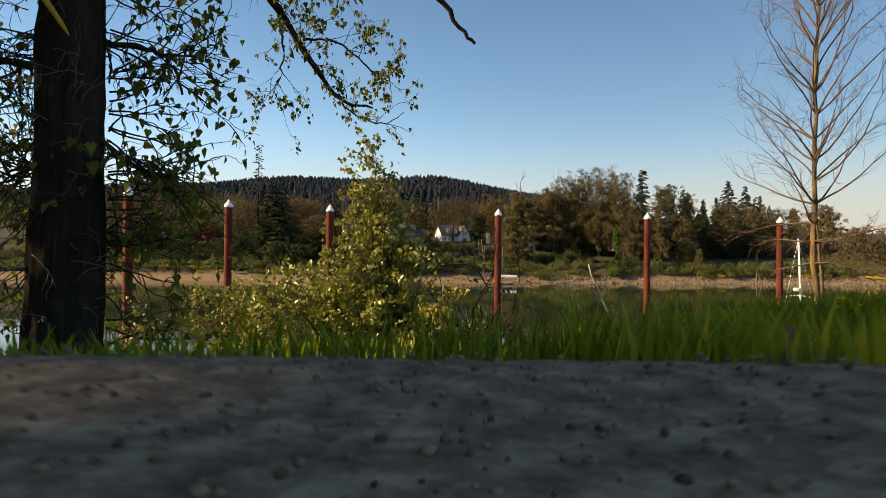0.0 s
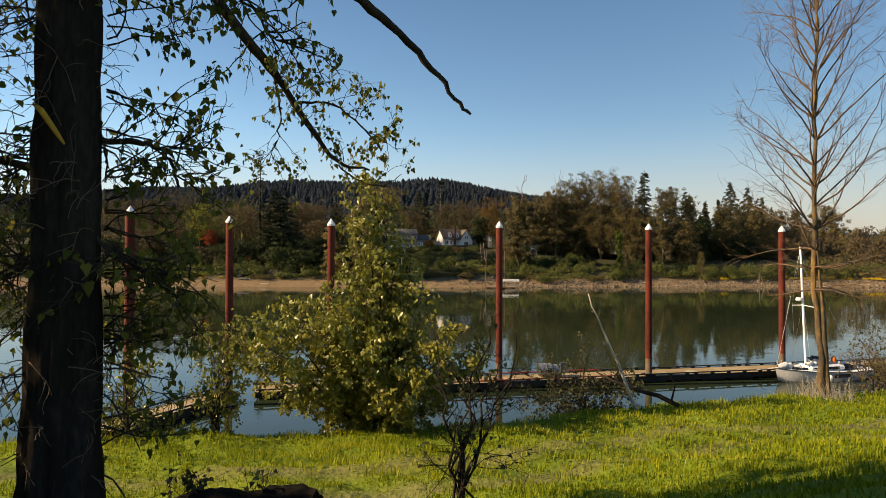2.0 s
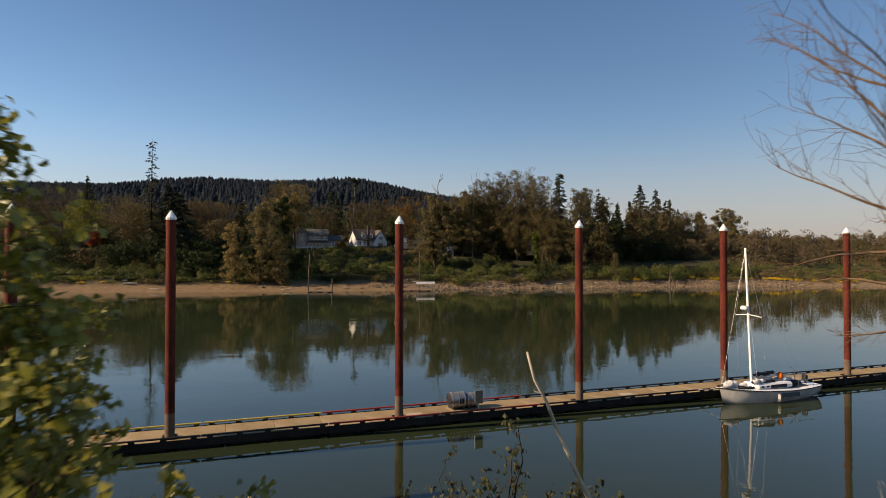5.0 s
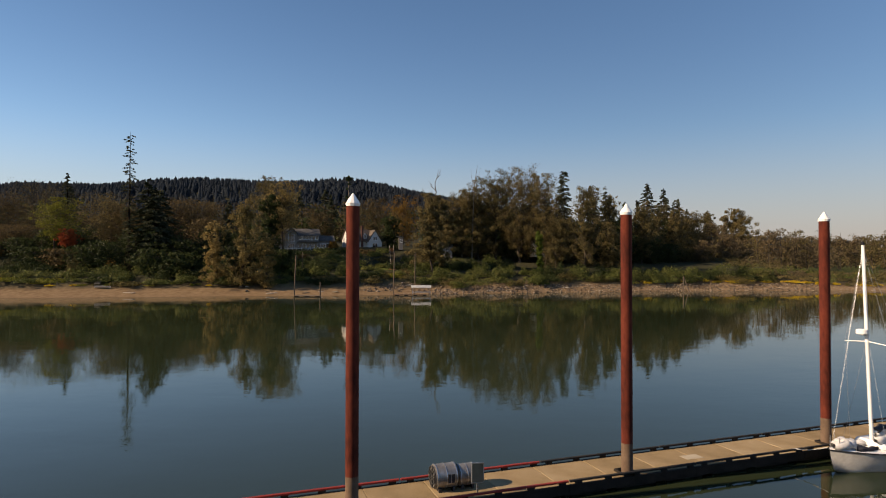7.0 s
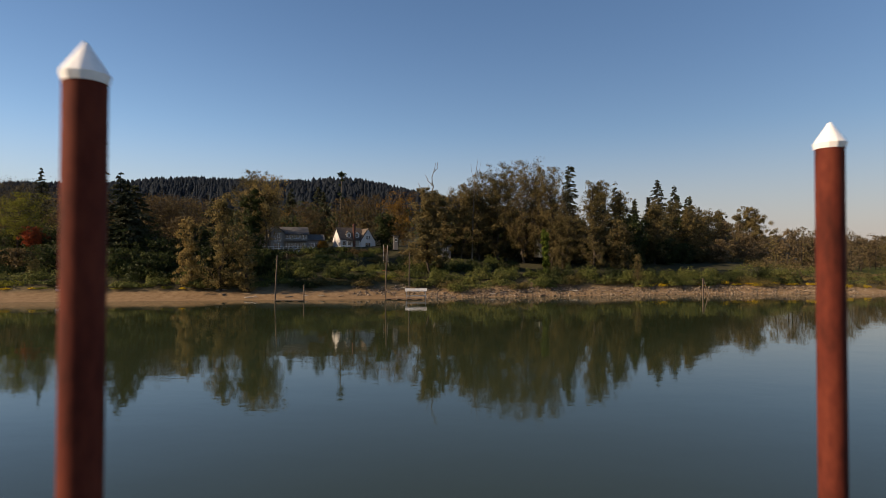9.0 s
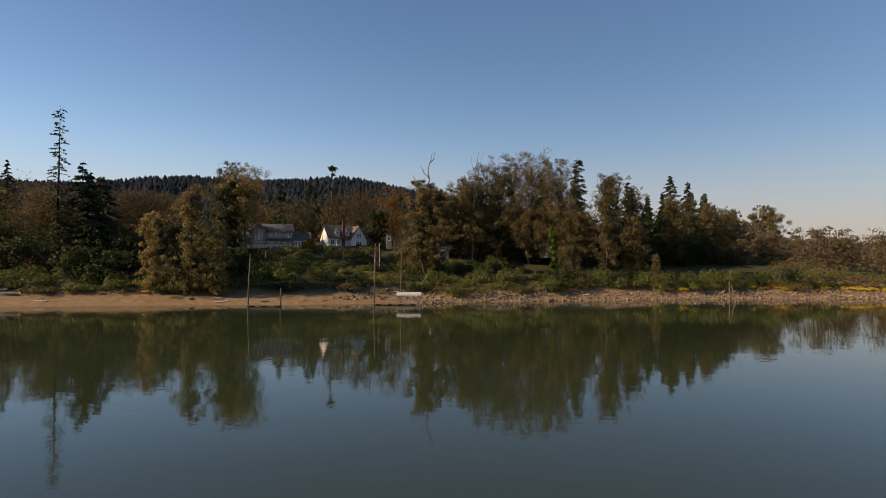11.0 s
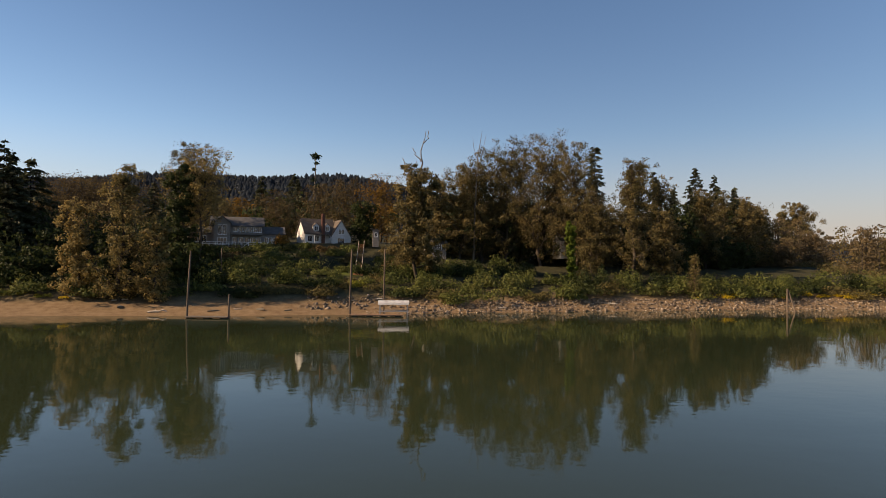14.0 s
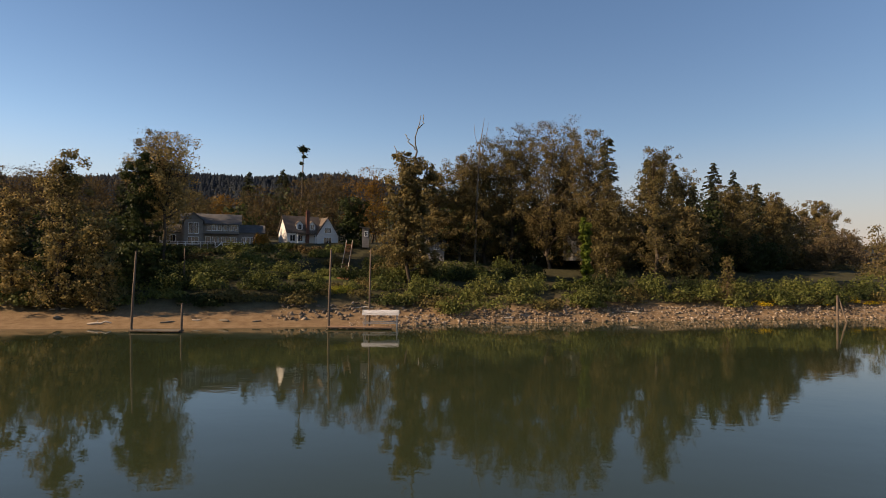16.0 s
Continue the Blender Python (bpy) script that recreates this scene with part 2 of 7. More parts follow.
def leaves(centers, size, rng, up=0.0, long=1.5, vary=0.4, droop=None, face=None):
    """Folded leaves of four corners at the centres. up: how far they lie flat; face: the way that they look."""
    n = len(centers)
    d = rng.normal(size=(n, 3))
    if face is not None:
        face = face / (np.linalg.norm(face, axis=1)[:, None] + 1e-9) + rng.normal(size=(n, 3)) * 0.5
        face /= np.linalg.norm(face, axis=1)[:, None]
        d -= face * (d * face).sum(1)[:, None]
    if droop is not None:
        d = d * 0.6 + np.asarray(droop)
    d /= np.linalg.norm(d, axis=1)[:, None]
    s = rng.normal(size=(n, 3))
    s[:, 2] *= 1.0 - up
    if face is not None:
        s = np.cross(face, d)
    s -= d * (s * d).sum(1)[:, None]
    s /= np.linalg.norm(s, axis=1)[:, None] + 1e-9
    ln = size * (1 + vary * rng.uniform(-1, 1, n))[:, None]
    a = centers - d * ln * 0.5 * long * 0.66
    c = centers + d * ln * 0.5 * long * 0.66
    nrm = np.cross(d, s) * ln * 0.12
    b = centers + s * ln * 0.45 + nrm - d * ln * 0.1
    e = centers - s * ln * 0.45 + nrm - d * ln * 0.1
    v = np.stack([a, b, c, e], 1).reshape(-1, 3)
    f = np.arange(4 * n).reshape(n, 4)
    return v, f


def soup(name, v, f, mat):
    """A mesh of many four-cornered faces, quickly."""
    me = bpy.data.meshes.new(name)
    me.vertices.add(len(v))
    me.vertices.foreach_set("co", np.asarray(v, np.float32).ravel())
    me.loops.add(f.size)
    me.loops.foreach_set("vertex_index", np.asarray(f, np.int32).ravel())
    me.polygons.add(len(f))
    me.polygons.foreach_set("loop_start", np.arange(0, f.size, f.shape[1], dtype=np.int32))
    me.materials.append(mat)
    me.update(calc_edges=True)
    me.validate()
    return me


def bend(p, q, n, rng, wander, sag=0.0):
    """A wandering path from p to q."""
    t = np.linspace(0, 1, n)[:, None]
    w = np.cumsum(rng.normal(size=(n, 3)), 0)
    w -= t * w[-1]
    out = np.asarray(p) * (1 - t) + np.asarray(q) * t + w * wander * np.linalg.norm(np.asarray(q) - np.asarray(p)) / n
    out[:, 2] += sag * np.sin(np.pi * t[:, 0])
    return out

# ---- the lie of the land ----
def smooth01(a):
    a = np.clip(a, 0, 1)
    return a * a * (3 - 2 * a)


def near_edge(x):
    """The brow of the near bank, as y over x."""
    return np.interp(x, [-200, -60, -30, -14, -7.7, -3.5, 0.1, 4.4, 9.4, 20, 60, 300], [-70, -18, -1, 7.6, 10.6, 11.6, 13.4, 16.2, 18.1, 23, 42, 140])


def far_shore(x):
    """The water's edge on the far side, as y over x."""
    return np.interp(x, [-500, -200, -120, -95, -75, -58, -36, -22, -6, 8, 23, 42, 60, 76, 117, 220, 320, 420, 600], [40, 130, 155, 161, 165.5, 170, 174.5, 179, 185, 190, 195.5, 201.5, 206.5, 210.5, 215, 223, 228, 228, 210])


def ripple(x, y, s, k):
    return np.sin(x / s + 1.3 * k) * np.cos(y / (s * 0.83) + 0.7 * k) * 0.6 + np.sin((x + y) / (s * 0.57) + k) * 0.4


def height(x, y):
    """The ground's height at x, y (arrays)."""
    x, y = np.broadcast_arrays(np.asarray(x, float), np.asarray(y, float))
    u = near_edge(x) - y
    near = np.interp(u, [-40, -20, -12, -8, -6, -3, -1, 0, 2, 5, 8.5, 10.5, 12.5, 14, 15, 60], [-5, -4, -2, -0.2, 1, 3.2, 4.9, 5.35, 5.5, 5.72, 6.45, 7.2, 7.95, 8.38, 8.46, 8.6])
    flat = smooth01((1.5 - 1.2 * smooth01((2.4 - x) / 1.2) + 0.8 * smooth01((x - 2.4) / 1.0) - y) / 1.6) * smooth01((x + 30) / 12) * smooth01((60 - x) / 20)
    near = near * (1 - flat) + 8.46 * flat
    near += np.where((u > 0) & (y > 1.2), 0.13 * ripple(x, y, 1.1, 1) + 0.09 * ripple(x, 1.7 * y, 0.47, 3) + 0.04 * ripple(1.3 * x, y, 0.21, 6), 0) * smooth01((y - 1.2) / 2)
    s = y - far_shore(x)
    left = np.interp(s, [-40, -15, -6, 0, 4, 9, 11, 14, 25, 29, 38, 46, 54, 60, 120, 300], [-5, -4, -1.5, 0, 0.55, 1.9, 2.7, 4.0, 6.4, 6.8, 9.6, 11.6, 13.7, 14.0, 17, 30])
    right = np.interp(s, [-40, -15, -6, 0, 2.2, 5.4, 7, 10, 18.5, 33, 53, 120, 300], [-5, -4, -1.5, 0, 0.7, 2.0, 2.8, 4.0, 6.0, 8.2, 10, 14, 22])
    low = np.interp(s, [-40, -15, -6, 0, 4, 9, 14, 60, 300], [-5, -4, -1.5, 0, 0.8, 1.8, 2.6, 4.5, 8])
    a = smooth01((x + 12) / 20)
    b = smooth01((x - 85) / 50)
    far = (left * (1 - a) + right * a) * (1 - b) + low * b
    far += np.where(s > 11, 0.35 * ripple(x, y, 3.1, 2), np.where(s > 0, 0.06 * ripple(x, y, 2.3, 5), 0))
    crest = np.interp(x, [-1500, -757, -470, -300, -180, -126, 0, 200, 500, 1500], [52, 76, 84, 85, 82, 74, 52, 26, 16, 14])
    far += crest * smooth01((y - 420) / 480)
    mid = (near_edge(x) + far_shore(x)) / 2
    return np.where(y < mid, near, far)


def axis(stops):
    """Grid lines: stretches of (from, to, step)."""
    return np.unique(np.concatenate([np.arange(a, b, c) for a, b, c in stops]))


def land_material():
    """Lawn, path, bank earth, shingle and far turf, chosen by where they lie."""
    m = bpy.data.materials.new("ground")
    m.use_nodes = True
    t = m.node_tree
    b = t.nodes["Principled BSDF"]
    b.inputs["Roughness"].default_value = 0.95
    b.inputs["Specular IOR Level"].default_value = 0.15
    at = t.nodes.new("ShaderNodeAttribute")
    at.attribute_name = "cover"
    tc = t.nodes.new("ShaderNodeTexCoord")
    n1 = t.nodes.new("ShaderNodeTexNoise")
    n1.inputs["Scale"].default_value = 0.8
    n1.inputs["Detail"].default_value = 6
    n2 = t.nodes.new("ShaderNodeTexNoise")
    n2.inputs["Scale"].default_value = 9.0
    n2.inputs["Detail"].default_value = 5
    for n in (n1, n2):
        t.links.new(tc.outputs["Object"], n.inputs["Vector"])
    add = t.nodes.new("ShaderNodeMath")
    add.operation = "ADD"
    t.links.new(n1.outputs[0], add.inputs[0])
    t.links.new(n2.outputs[0], add.inputs[1])

    def ramp(cs):
        r = t.nodes.new("ShaderNodeValToRGB")
        while len(r.color_ramp.elements) < len(cs):
            r.color_ramp.elements.new(0.5)
        for k, c in enumerate(cs):
            r.color_ramp.elements[k].position = 0.32 + 0.36 * k / (len(cs) - 1)
            r.color_ramp.elements[k].color = (*c, 1)
        h = t.nodes.new("ShaderNodeMath")
        h.operation = "MULTIPLY"
        h.inputs[1].default_value = 0.5
        t.links.new(add.outputs[0], h.inputs[0])
        t.links.new(h.outputs[0], r.inputs[0])
        return r

    turf = ramp([(0.055, 0.085, 0.007), (0.11, 0.15, 0.009), (0.17, 0.20, 0.014)])
    earth = ramp([(0.07, 0.05, 0.028), (0.15, 0.11, 0.06), (0.21, 0.16, 0.095)])
    sand = ramp([(0.11, 0.067, 0.034), (0.18, 0.116, 0.061), (0.25, 0.17, 0.096)])
    litter = ramp([(0.016, 0.017, 0.008), (0.036, 0.034, 0.015), (0.055, 0.048, 0.023)])
    sep = t.nodes.new("ShaderNodeSeparateColor")
    t.links.new(at.outputs["Color"], sep.inputs[0])
    last = litter.outputs[0]
    for k, r in (("Red", turf), ("Green", earth), ("Blue", sand)):
        mx = t.nodes.new("ShaderNodeMix")
        mx.data_type = "RGBA"
        t.links.new(sep.outputs[k], mx.inputs["Factor"])
        t.links.new(last, mx.inputs["A"])
        t.links.new(r.outputs[0], mx.inputs["B"])
        last = mx.outputs["Result"]
    t.links.new(last, b.inputs["Base Color"])
    bp = t.nodes.new("ShaderNodeBump")
    bp.inputs["Distance"].default_value = 0.05
    t.links.new(n2.outputs[0], bp.inputs["Height"])
    t.links.new(bp.outputs[0], b.inputs["Normal"])
    return m


GX = axis([(-2600, -500, 150), (-500, -200, 12), (-200, -20, 3), (-20, -9, 0.6), (-9, 14, 0.28), (14, 30, 0.8), (30, 130, 3), (130, 400, 10), (400, 2601, 150)])
GY = axis([(-700, -60, 80), (-60, -4, 4), (-4, 21, 0.28), (21, 60, 2), (60, 150, 10), (150, 262, 2.2), (262, 400, 8), (400, 1000, 22), (1000, 3601, 200)])
gx, gy = np.meshgrid(GX, GY)
gz = height(gx, gy)
nx, ny = len(GX), len(GY)
ids = np.arange(nx * ny).reshape(ny, nx)
quads = np.stack([ids[:-1, :-1], ids[:-1, 1:], ids[1:, 1:], ids[1:, :-1]], -1).reshape(-1, 4)
land = soup("ground", np.stack([gx, gy, gz], -1).reshape(-1, 3), quads, land_material())
land.polygons.foreach_set("use_smooth", [True] * len(land.polygons))
# what covers the ground: red turf, green bare earth, blue sand and shingle
un, sf = near_edge(gx) - gy, gy - far_shore(gx)
nearside = gy < (near_edge(gx) + far_shore(gx)) / 2
left_side = 1 - smooth01((gx + 12) / 20)
turf = np.where(nearside, smooth01((un + 1.0) / 1.2), smooth01((sf - 11) / 4) * smooth01((gx - 95) / 60) * 0.3)
turf = np.maximum(turf, np.where(~nearside & (gx < -104), smooth01((sf - 12) / 3) * smooth01((40 - sf) / 10) * np.clip(0.1 + 0.3 * ripple(gx, gy, 6.0, 3), 0, 0.3), 0))
turf = np.maximum(turf, np.where(~nearside, np.exp(-(((gx + 26) / 4.5) ** 2 + ((sf - 27.0) / 2.4) ** 2) * 1.2), 0))
path = np.exp(-(((un - 3.3 + 0.25 * ripple(gx, gy, 2.7, 4)) / 0.42) ** 2)) + np.exp(-(((un - 4.9 + 0.25 * ripple(gx, gy, 2.7, 4)) / 0.38) ** 2))
bare = np.where(nearside, np.maximum(0.55 * np.minimum(path, 1), smooth01((-un - 0.6) / 1.0)), smooth01((sf - 6 - 2 * left_side) / 2) * smooth01((10.5 + 2 * left_side - sf) / 3) * 0.8)
beach = np.where(nearside, smooth01((-un - 5) / 2), smooth01((7.6 + 2.6 * left_side - sf) / 2.5))
cover = land.color_attributes.new("cover", "FLOAT_COLOR", "POINT")
rgba = np.stack([turf, bare, beach, np.ones_like(turf)], -1).astype(np.float32)
cover.data.foreach_set("color", rgba.ravel())
tagged(new("ground", land), "rolling riverside ground with lawn, bank and sandy shore", "ground", kind="structure")


def ground_at(x, y):
    return float(height(np.array([x]), np.array([y]))[0])


# ---- the river ----
def water_material():
    m = bpy.data.materials.new("river water")
    m.use_nodes = True
    t = m.node_tree
    b = t.nodes["Principled BSDF"]
    b.inputs["Base Color"].default_value = (0.022, 0.030, 0.014, 1)
    b.inputs["Roughness"].default_value = 0.02
    b.inputs["IOR"].default_value = 1.333
    b.inputs["Specular IOR Level"].default_value = 0.5
    tc = t.nodes.new("ShaderNodeTexCoord")
    out = None
    for scale, dist, stretch in ((0.9, 0.0042, (1, 1.6, 1)), (0.12, 0.018, (1, 1.4, 1)), (4.5, 0.0008, (1, 1, 1))):
        mp = t.nodes.new("ShaderNodeMapping")
        mp.inputs["Scale"].default_value = stretch
        t.links.new(tc.outputs["Object"], mp.inputs[0])
        n = t.nodes.new("ShaderNodeTexNoise")
        n.inputs["Scale"].default_value = scale
        n.inputs["Detail"].default_value = 2
        t.links.new(mp.outputs[0], n.inputs["Vector"])
        bp = t.nodes.new("ShaderNodeBump")
        bp.inputs["Strength"].default_value = 1.0
        bp.inputs["Distance"].default_value = dist
        t.links.new(n.outputs[0], bp.inputs["Height"])
        if out is not None:
            t.links.new(out, bp.inputs["Normal"])
        out = bp.outputs[0]
    t.links.new(out, b.inputs["Normal"])
    return m


wb = bmesh.new()
bmesh.ops.create_grid(wb, x_segments=2, y_segments=2, size=1500)
bmesh.ops.translate(wb, vec=(0, 0, 0), verts=wb.verts)
river = part("water", wb, water_material())
tagged(river, "calm dark green river mirroring trees and sky", "water", kind="structure")

# the paved strip from which the view rises
ASPHALT = material("worn asphalt", [(0.075, 0.046, 0.029), (0.20, 0.13, 0.08), (0.40, 0.27, 0.17)], 0.95, 40, 150, 0.003, 160, spec=0.05)
PAVE = pose(1.283, -0.615, 8.495, 0, 0, 11.3)
pu = axis([(-26, -1.3, 1.3), (-1.3, 1.3, 0.014), (1.3, 8.1, 1.0)])
pv = axis([(-9, -0.7, 0.5), (-0.7, 0.001, 0.014)])
gu, gv = np.meshgrid(pu, pv)
grit = np.random.default_rng(17).normal(size=gu.shape)
coarse = np.random.default_rng(18).normal(size=gu.shape)
for _ in range(2):
    coarse = (coarse + np.roll(coarse, 1, 0) + np.roll(coarse, 1, 1) + np.roll(coarse, (1, 1), (0, 1))) / 2
rough_zone = smooth01((1.3 - np.abs(gu)) / 0.1) * smooth01((gv + 0.7) / 0.1)
gw = rough_zone * (0.0005 * grit + 0.00012 * coarse) - 0.03 * smooth01((gv + 0.02) / 0.02)
pid = np.arange(gu.size).reshape(gu.shape)
pq = np.stack([pid[:-1, :-1], pid[:-1, 1:], pid[1:, 1:], pid[1:, :-1]], -1).reshape(-1, 4)
tarmac = new("pavement", soup("pavement", np.stack([gu, gv, gw], -1).reshape(-1, 3), pq, ASPHALT))
tarmac.matrix_basis = PAVE
tagged(tarmac, "dark worn asphalt path beside the grass", "pavement", kind="structure")

gg = np.random.default_rng(19)
ball = bmesh.new()
bmesh.ops.create_icosphere(ball, subdivisions=1, radius=1.0)
bv, bf = np.array([v.co[:] for v in ball.verts]), np.array([[v.index for v in f.verts] for f in ball.faces])
ball.free()
gn = 3000
gc = np.stack([gg.uniform(-0.75, 0.75, gn), gg.uniform(-0.42, -0.01, gn), np.full(gn, 0.0005)], 1)
gs = 0.0010 + 0.0016 * gg.uniform(0, 1, (gn, 1, 1)) ** 2.5
gp = gc[:, None] + bv[None] * gg.uniform(0.7, 1.2, (gn, len(bv), 1)) * gs * np.array([1, 1, 0.9])
GRIT = material("grey-brown grit", [(0.06, 0.038, 0.025), (0.13, 0.085, 0.055), (0.22, 0.15, 0.10)], 0.95, 60, 200, island=0.6)
chips = new("loose_grit", soup("loose_grit", gp.reshape(-1, 3), (bf[None] + np.arange(gn)[:, None, None] * len(bv)).reshape(-1, 3), GRIT))
chips.matrix_basis = PAVE
tagged(chips, "grey-brown stone grit bedded in the asphalt", "grit", kind="stuff")


def past_pavement(x, y):
    """How far a place lies beyond the asphalt's edge."""
    a = radians(11.3)
    return (y + 0.615) * math.cos(a) - (x - 1.283) * math.sin(a)


# ---- trees ----
def crown_of(shape, f):
    """How wide the crown is at the fraction f of its height."""
    if shape == "column":
        return 0.75 + 0.25 * math.sin(9 * f) if f < 0.85 else 0.95 * (1 - f) / 0.15 * 0.8 + 0.2
    if shape == "narrow":
        return max(0.12, 1.0 - 0.85 * f)
    if shape == "tall":
        return max(0.15, math.sin(math.pi * min(1, 0.22 + 0.76 * f)) * (0.9 + 0.2 * math.sin(14 * f)))
    if shape == "open":
        return max(0.25, math.sin(math.pi * (0.18 + 0.70 * f)))
    return max(0.2, math.sqrt(max(0.0, 1 - (1.75 * (f - 0.45)) ** 2)))


def broadleaf(name, label, x, y, top, radius, color, shape="round", seed=0, leafy=1.0, leaf=0.31, bark=None, base=None, clear=0.16, group=""):
    """A broadleaved tree: tapered trunk, forking limbs and a crown of many single leaves with gaps."""
    rng = np.random.default_rng(1000 + seed)
    z0 = ground_at(x, y) - 0.25 if base is None else base
    h = top - z0
    root = thing(name, pose(x, y, z0), label, "tree", group)
    lean = rng.normal(size=2) * 0.02 * h
    trunk_top = np.array([lean[0], lean[1], h * (0.92 if shape in ("open", "tall", "narrow", "column") else 0.7)])
    stem = bend((0, 0, 0), trunk_top, 9, rng, 0.12)
    stem[0] = 0
    r0 = max(0.12, 0.014 * h + 0.05)
    wood = [(stem, np.linspace(r0, r0 * 0.18, 9))]
    fine = []
    tips = []
    prim = int(12 + h * 0.42 + radius * 2.4)
    for k in range(prim):
        f = (k + 0.5) / prim
        hh = h * (clear + (0.97 - clear) * f)
        start_f = min(0.98, max(0.08, (hh - 0.10 * h) / trunk_top[2]))
        s = np.array([np.interp(start_f * 8, np.arange(9), stem[:, i]) for i in range(3)])
        az = k * 2.4 + rng.uniform(-0.4, 0.4)
        reach = radius * crown_of(shape, f) * rng.uniform(0.6, 1.08)
        e = np.array([lean[0] * f + math.cos(az) * reach, lean[1] * f + math.sin(az) * reach, hh + rng.uniform(-0.02, 0.05) * h])
        if e[2] > h:
            e[2] = h * rng.uniform(0.96, 1.0)
        limb = bend(s, e, 5, rng, 0.22, -0.05 * reach)
        wood.append((limb, np.linspace(r0 * (0.42 - 0.25 * f), 0.03, 5)))
        for j in range(7):
            q = limb[(1, 2, 2, 3, 3, 4, 4)[j]]
            spread = 0.36 * radius
            e2 = q + rng.normal(size=3) * spread * np.array([1.0, 1.0, 1.1]) * 0.62
            e2[2] = min(e2[2], h)
            fine.append((np.stack([q, e2]), np.array([0.045, 0.012])))
            tips.append(e2)
    tv, tf = tubes(wood, 5)
    mesh_part("trunk", mesh_of("trunk", tv, tf, bark or BARK_SHADE, True), root)
    tv, tf = tubes(fine, 3)
    mesh_part("twig", mesh_of("twig", tv, tf, bark or BARK_SHADE), root)
    total = leafy * (9500 if radius > 3 else 6000) * (0.38 if leaf > 0.45 else 1.0) * (0.75 if y > 240 or x < -100 else 1.1)
    per = max(4, int(total / (0.92 * len(tips))))
    cs, ways = [], []
    rc = (0.13 * radius + 0.28) * (1.15 if leaf > 0.45 else 1.0)
    for e in tips:
        if rng.uniform() < 0.04:
            continue
        n = max(2, int(per * rng.uniform(0.45, 1.5)))
        d = rng.normal(size=(n, 3))
        d /= np.linalg.norm(d, axis=1)[:, None]
        cs.append(e + d * rng.uniform(0.45, 1.1, (n, 1)) * rc * rng.uniform(0.55, 1.35) * np.array([1.1, 1.1, 0.95]))
        out = e - np.array([lean[0], lean[1], 0.55 * h])
        out[2] *= 0.5
        ways.append(d + 0.55 * out / (np.linalg.norm(out) + 1e-6) + np.array([0, 0, 0.25]))
    cs, ways = np.concatenate(cs), np.concatenate(ways)
    keep = (cs[:, 2] > 0.03 * h) & (cs[:, 2] < h + 0.3)
    v, f = leaves(cs[keep], leaf, rng, face=ways[keep])
    mesh_part("crown", soup("crown", v, f, LEAF[color]), root)
    return root


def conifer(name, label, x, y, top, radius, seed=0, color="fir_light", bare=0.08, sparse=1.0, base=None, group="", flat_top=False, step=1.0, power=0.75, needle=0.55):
    """A conifer: a straight tapered trunk with whorls of drooping, needled boughs."""
    rng = np.random.default_rng(2000 + seed)
    z0 = ground_at(x, y) - 0.25 if base is None else base
    h = top - z0
    root = thing(name, pose(x, y, z0), label, "tree", group)
    stem = bend((0, 0, 0), (rng.normal() * 0.1, rng.normal() * 0.1, h), 8, rng, 0.02)
    r0 = 0.011 * h + 0.08
    wood = [(stem, np.linspace(r0, 0.03, 8))]
    cs, ds, sz = [], [], []
    z = h * bare
    while z < h * 0.99:
        f = z / h
        reach = radius * (max(0.05, 1 - f) ** power if not flat_top else max(0.3, math.sin(math.pi * min(1, 0.3 + 0.65 * f))))
        n = int(rng.integers(5, 9) * (0.6 + 0.4 * sparse))
        for k in range(n):
            if rng.uniform() > sparse:
                continue
            az = rng.uniform(0, 2 * math.pi)
            ln = reach * rng.uniform(0.55, 1.25)
            d = np.array([math.cos(az), math.sin(az), 0.0])
            s = np.array([stem[0, 0], 0, z + rng.uniform(-0.7, 0.7) * step])
            droop = -0.28 * ln + 0.12 * ln * f
            e = s + d * ln + np.array([0, 0, droop])
            if ln > 1.2:
                wood.append((np.stack([s, (s + e) / 2 + np.array([0, 0, 0.06 * ln]), e]), np.array([0.05, 0.03, 0.012])))
            m = max(6, int(ln * 8.5))
            tt = np.sqrt(rng.uniform(0.06, 1.0, m))[:, None]
            side = np.array([-d[1], d[0], 0.0]) * rng.normal(size=(m, 1)) * 0.17 * ln * tt
            cs.append(s + (e - s) * tt + side + np.array([0, 0, 0.05 * ln]) * np.sin(np.pi * tt) - np.array([0, 0, 1.0]) * np.abs(rng.normal(size=(m, 1))) * 0.15)
            ds.append(d + side / (0.2 * ln + 0.01) * 0.5 + np.array([0, 0, -0.35]))
        z += rng.uniform(0.5, 1.05) * (0.6 + h / 60) * step
    cs, ds = np.concatenate(cs), np.concatenate(ds)
    tv, tf = tubes(wood, 4)
    mesh_part("trunk", mesh_of("trunk", tv, tf, BARK_DARK, True), root)
    v, f = leaves(cs, needle, rng, 0.8, 2.4, 0.4, ds * 1.6)
    mesh_part("crown", soup("crown", v, f, LEAF[color]), root)
    return root


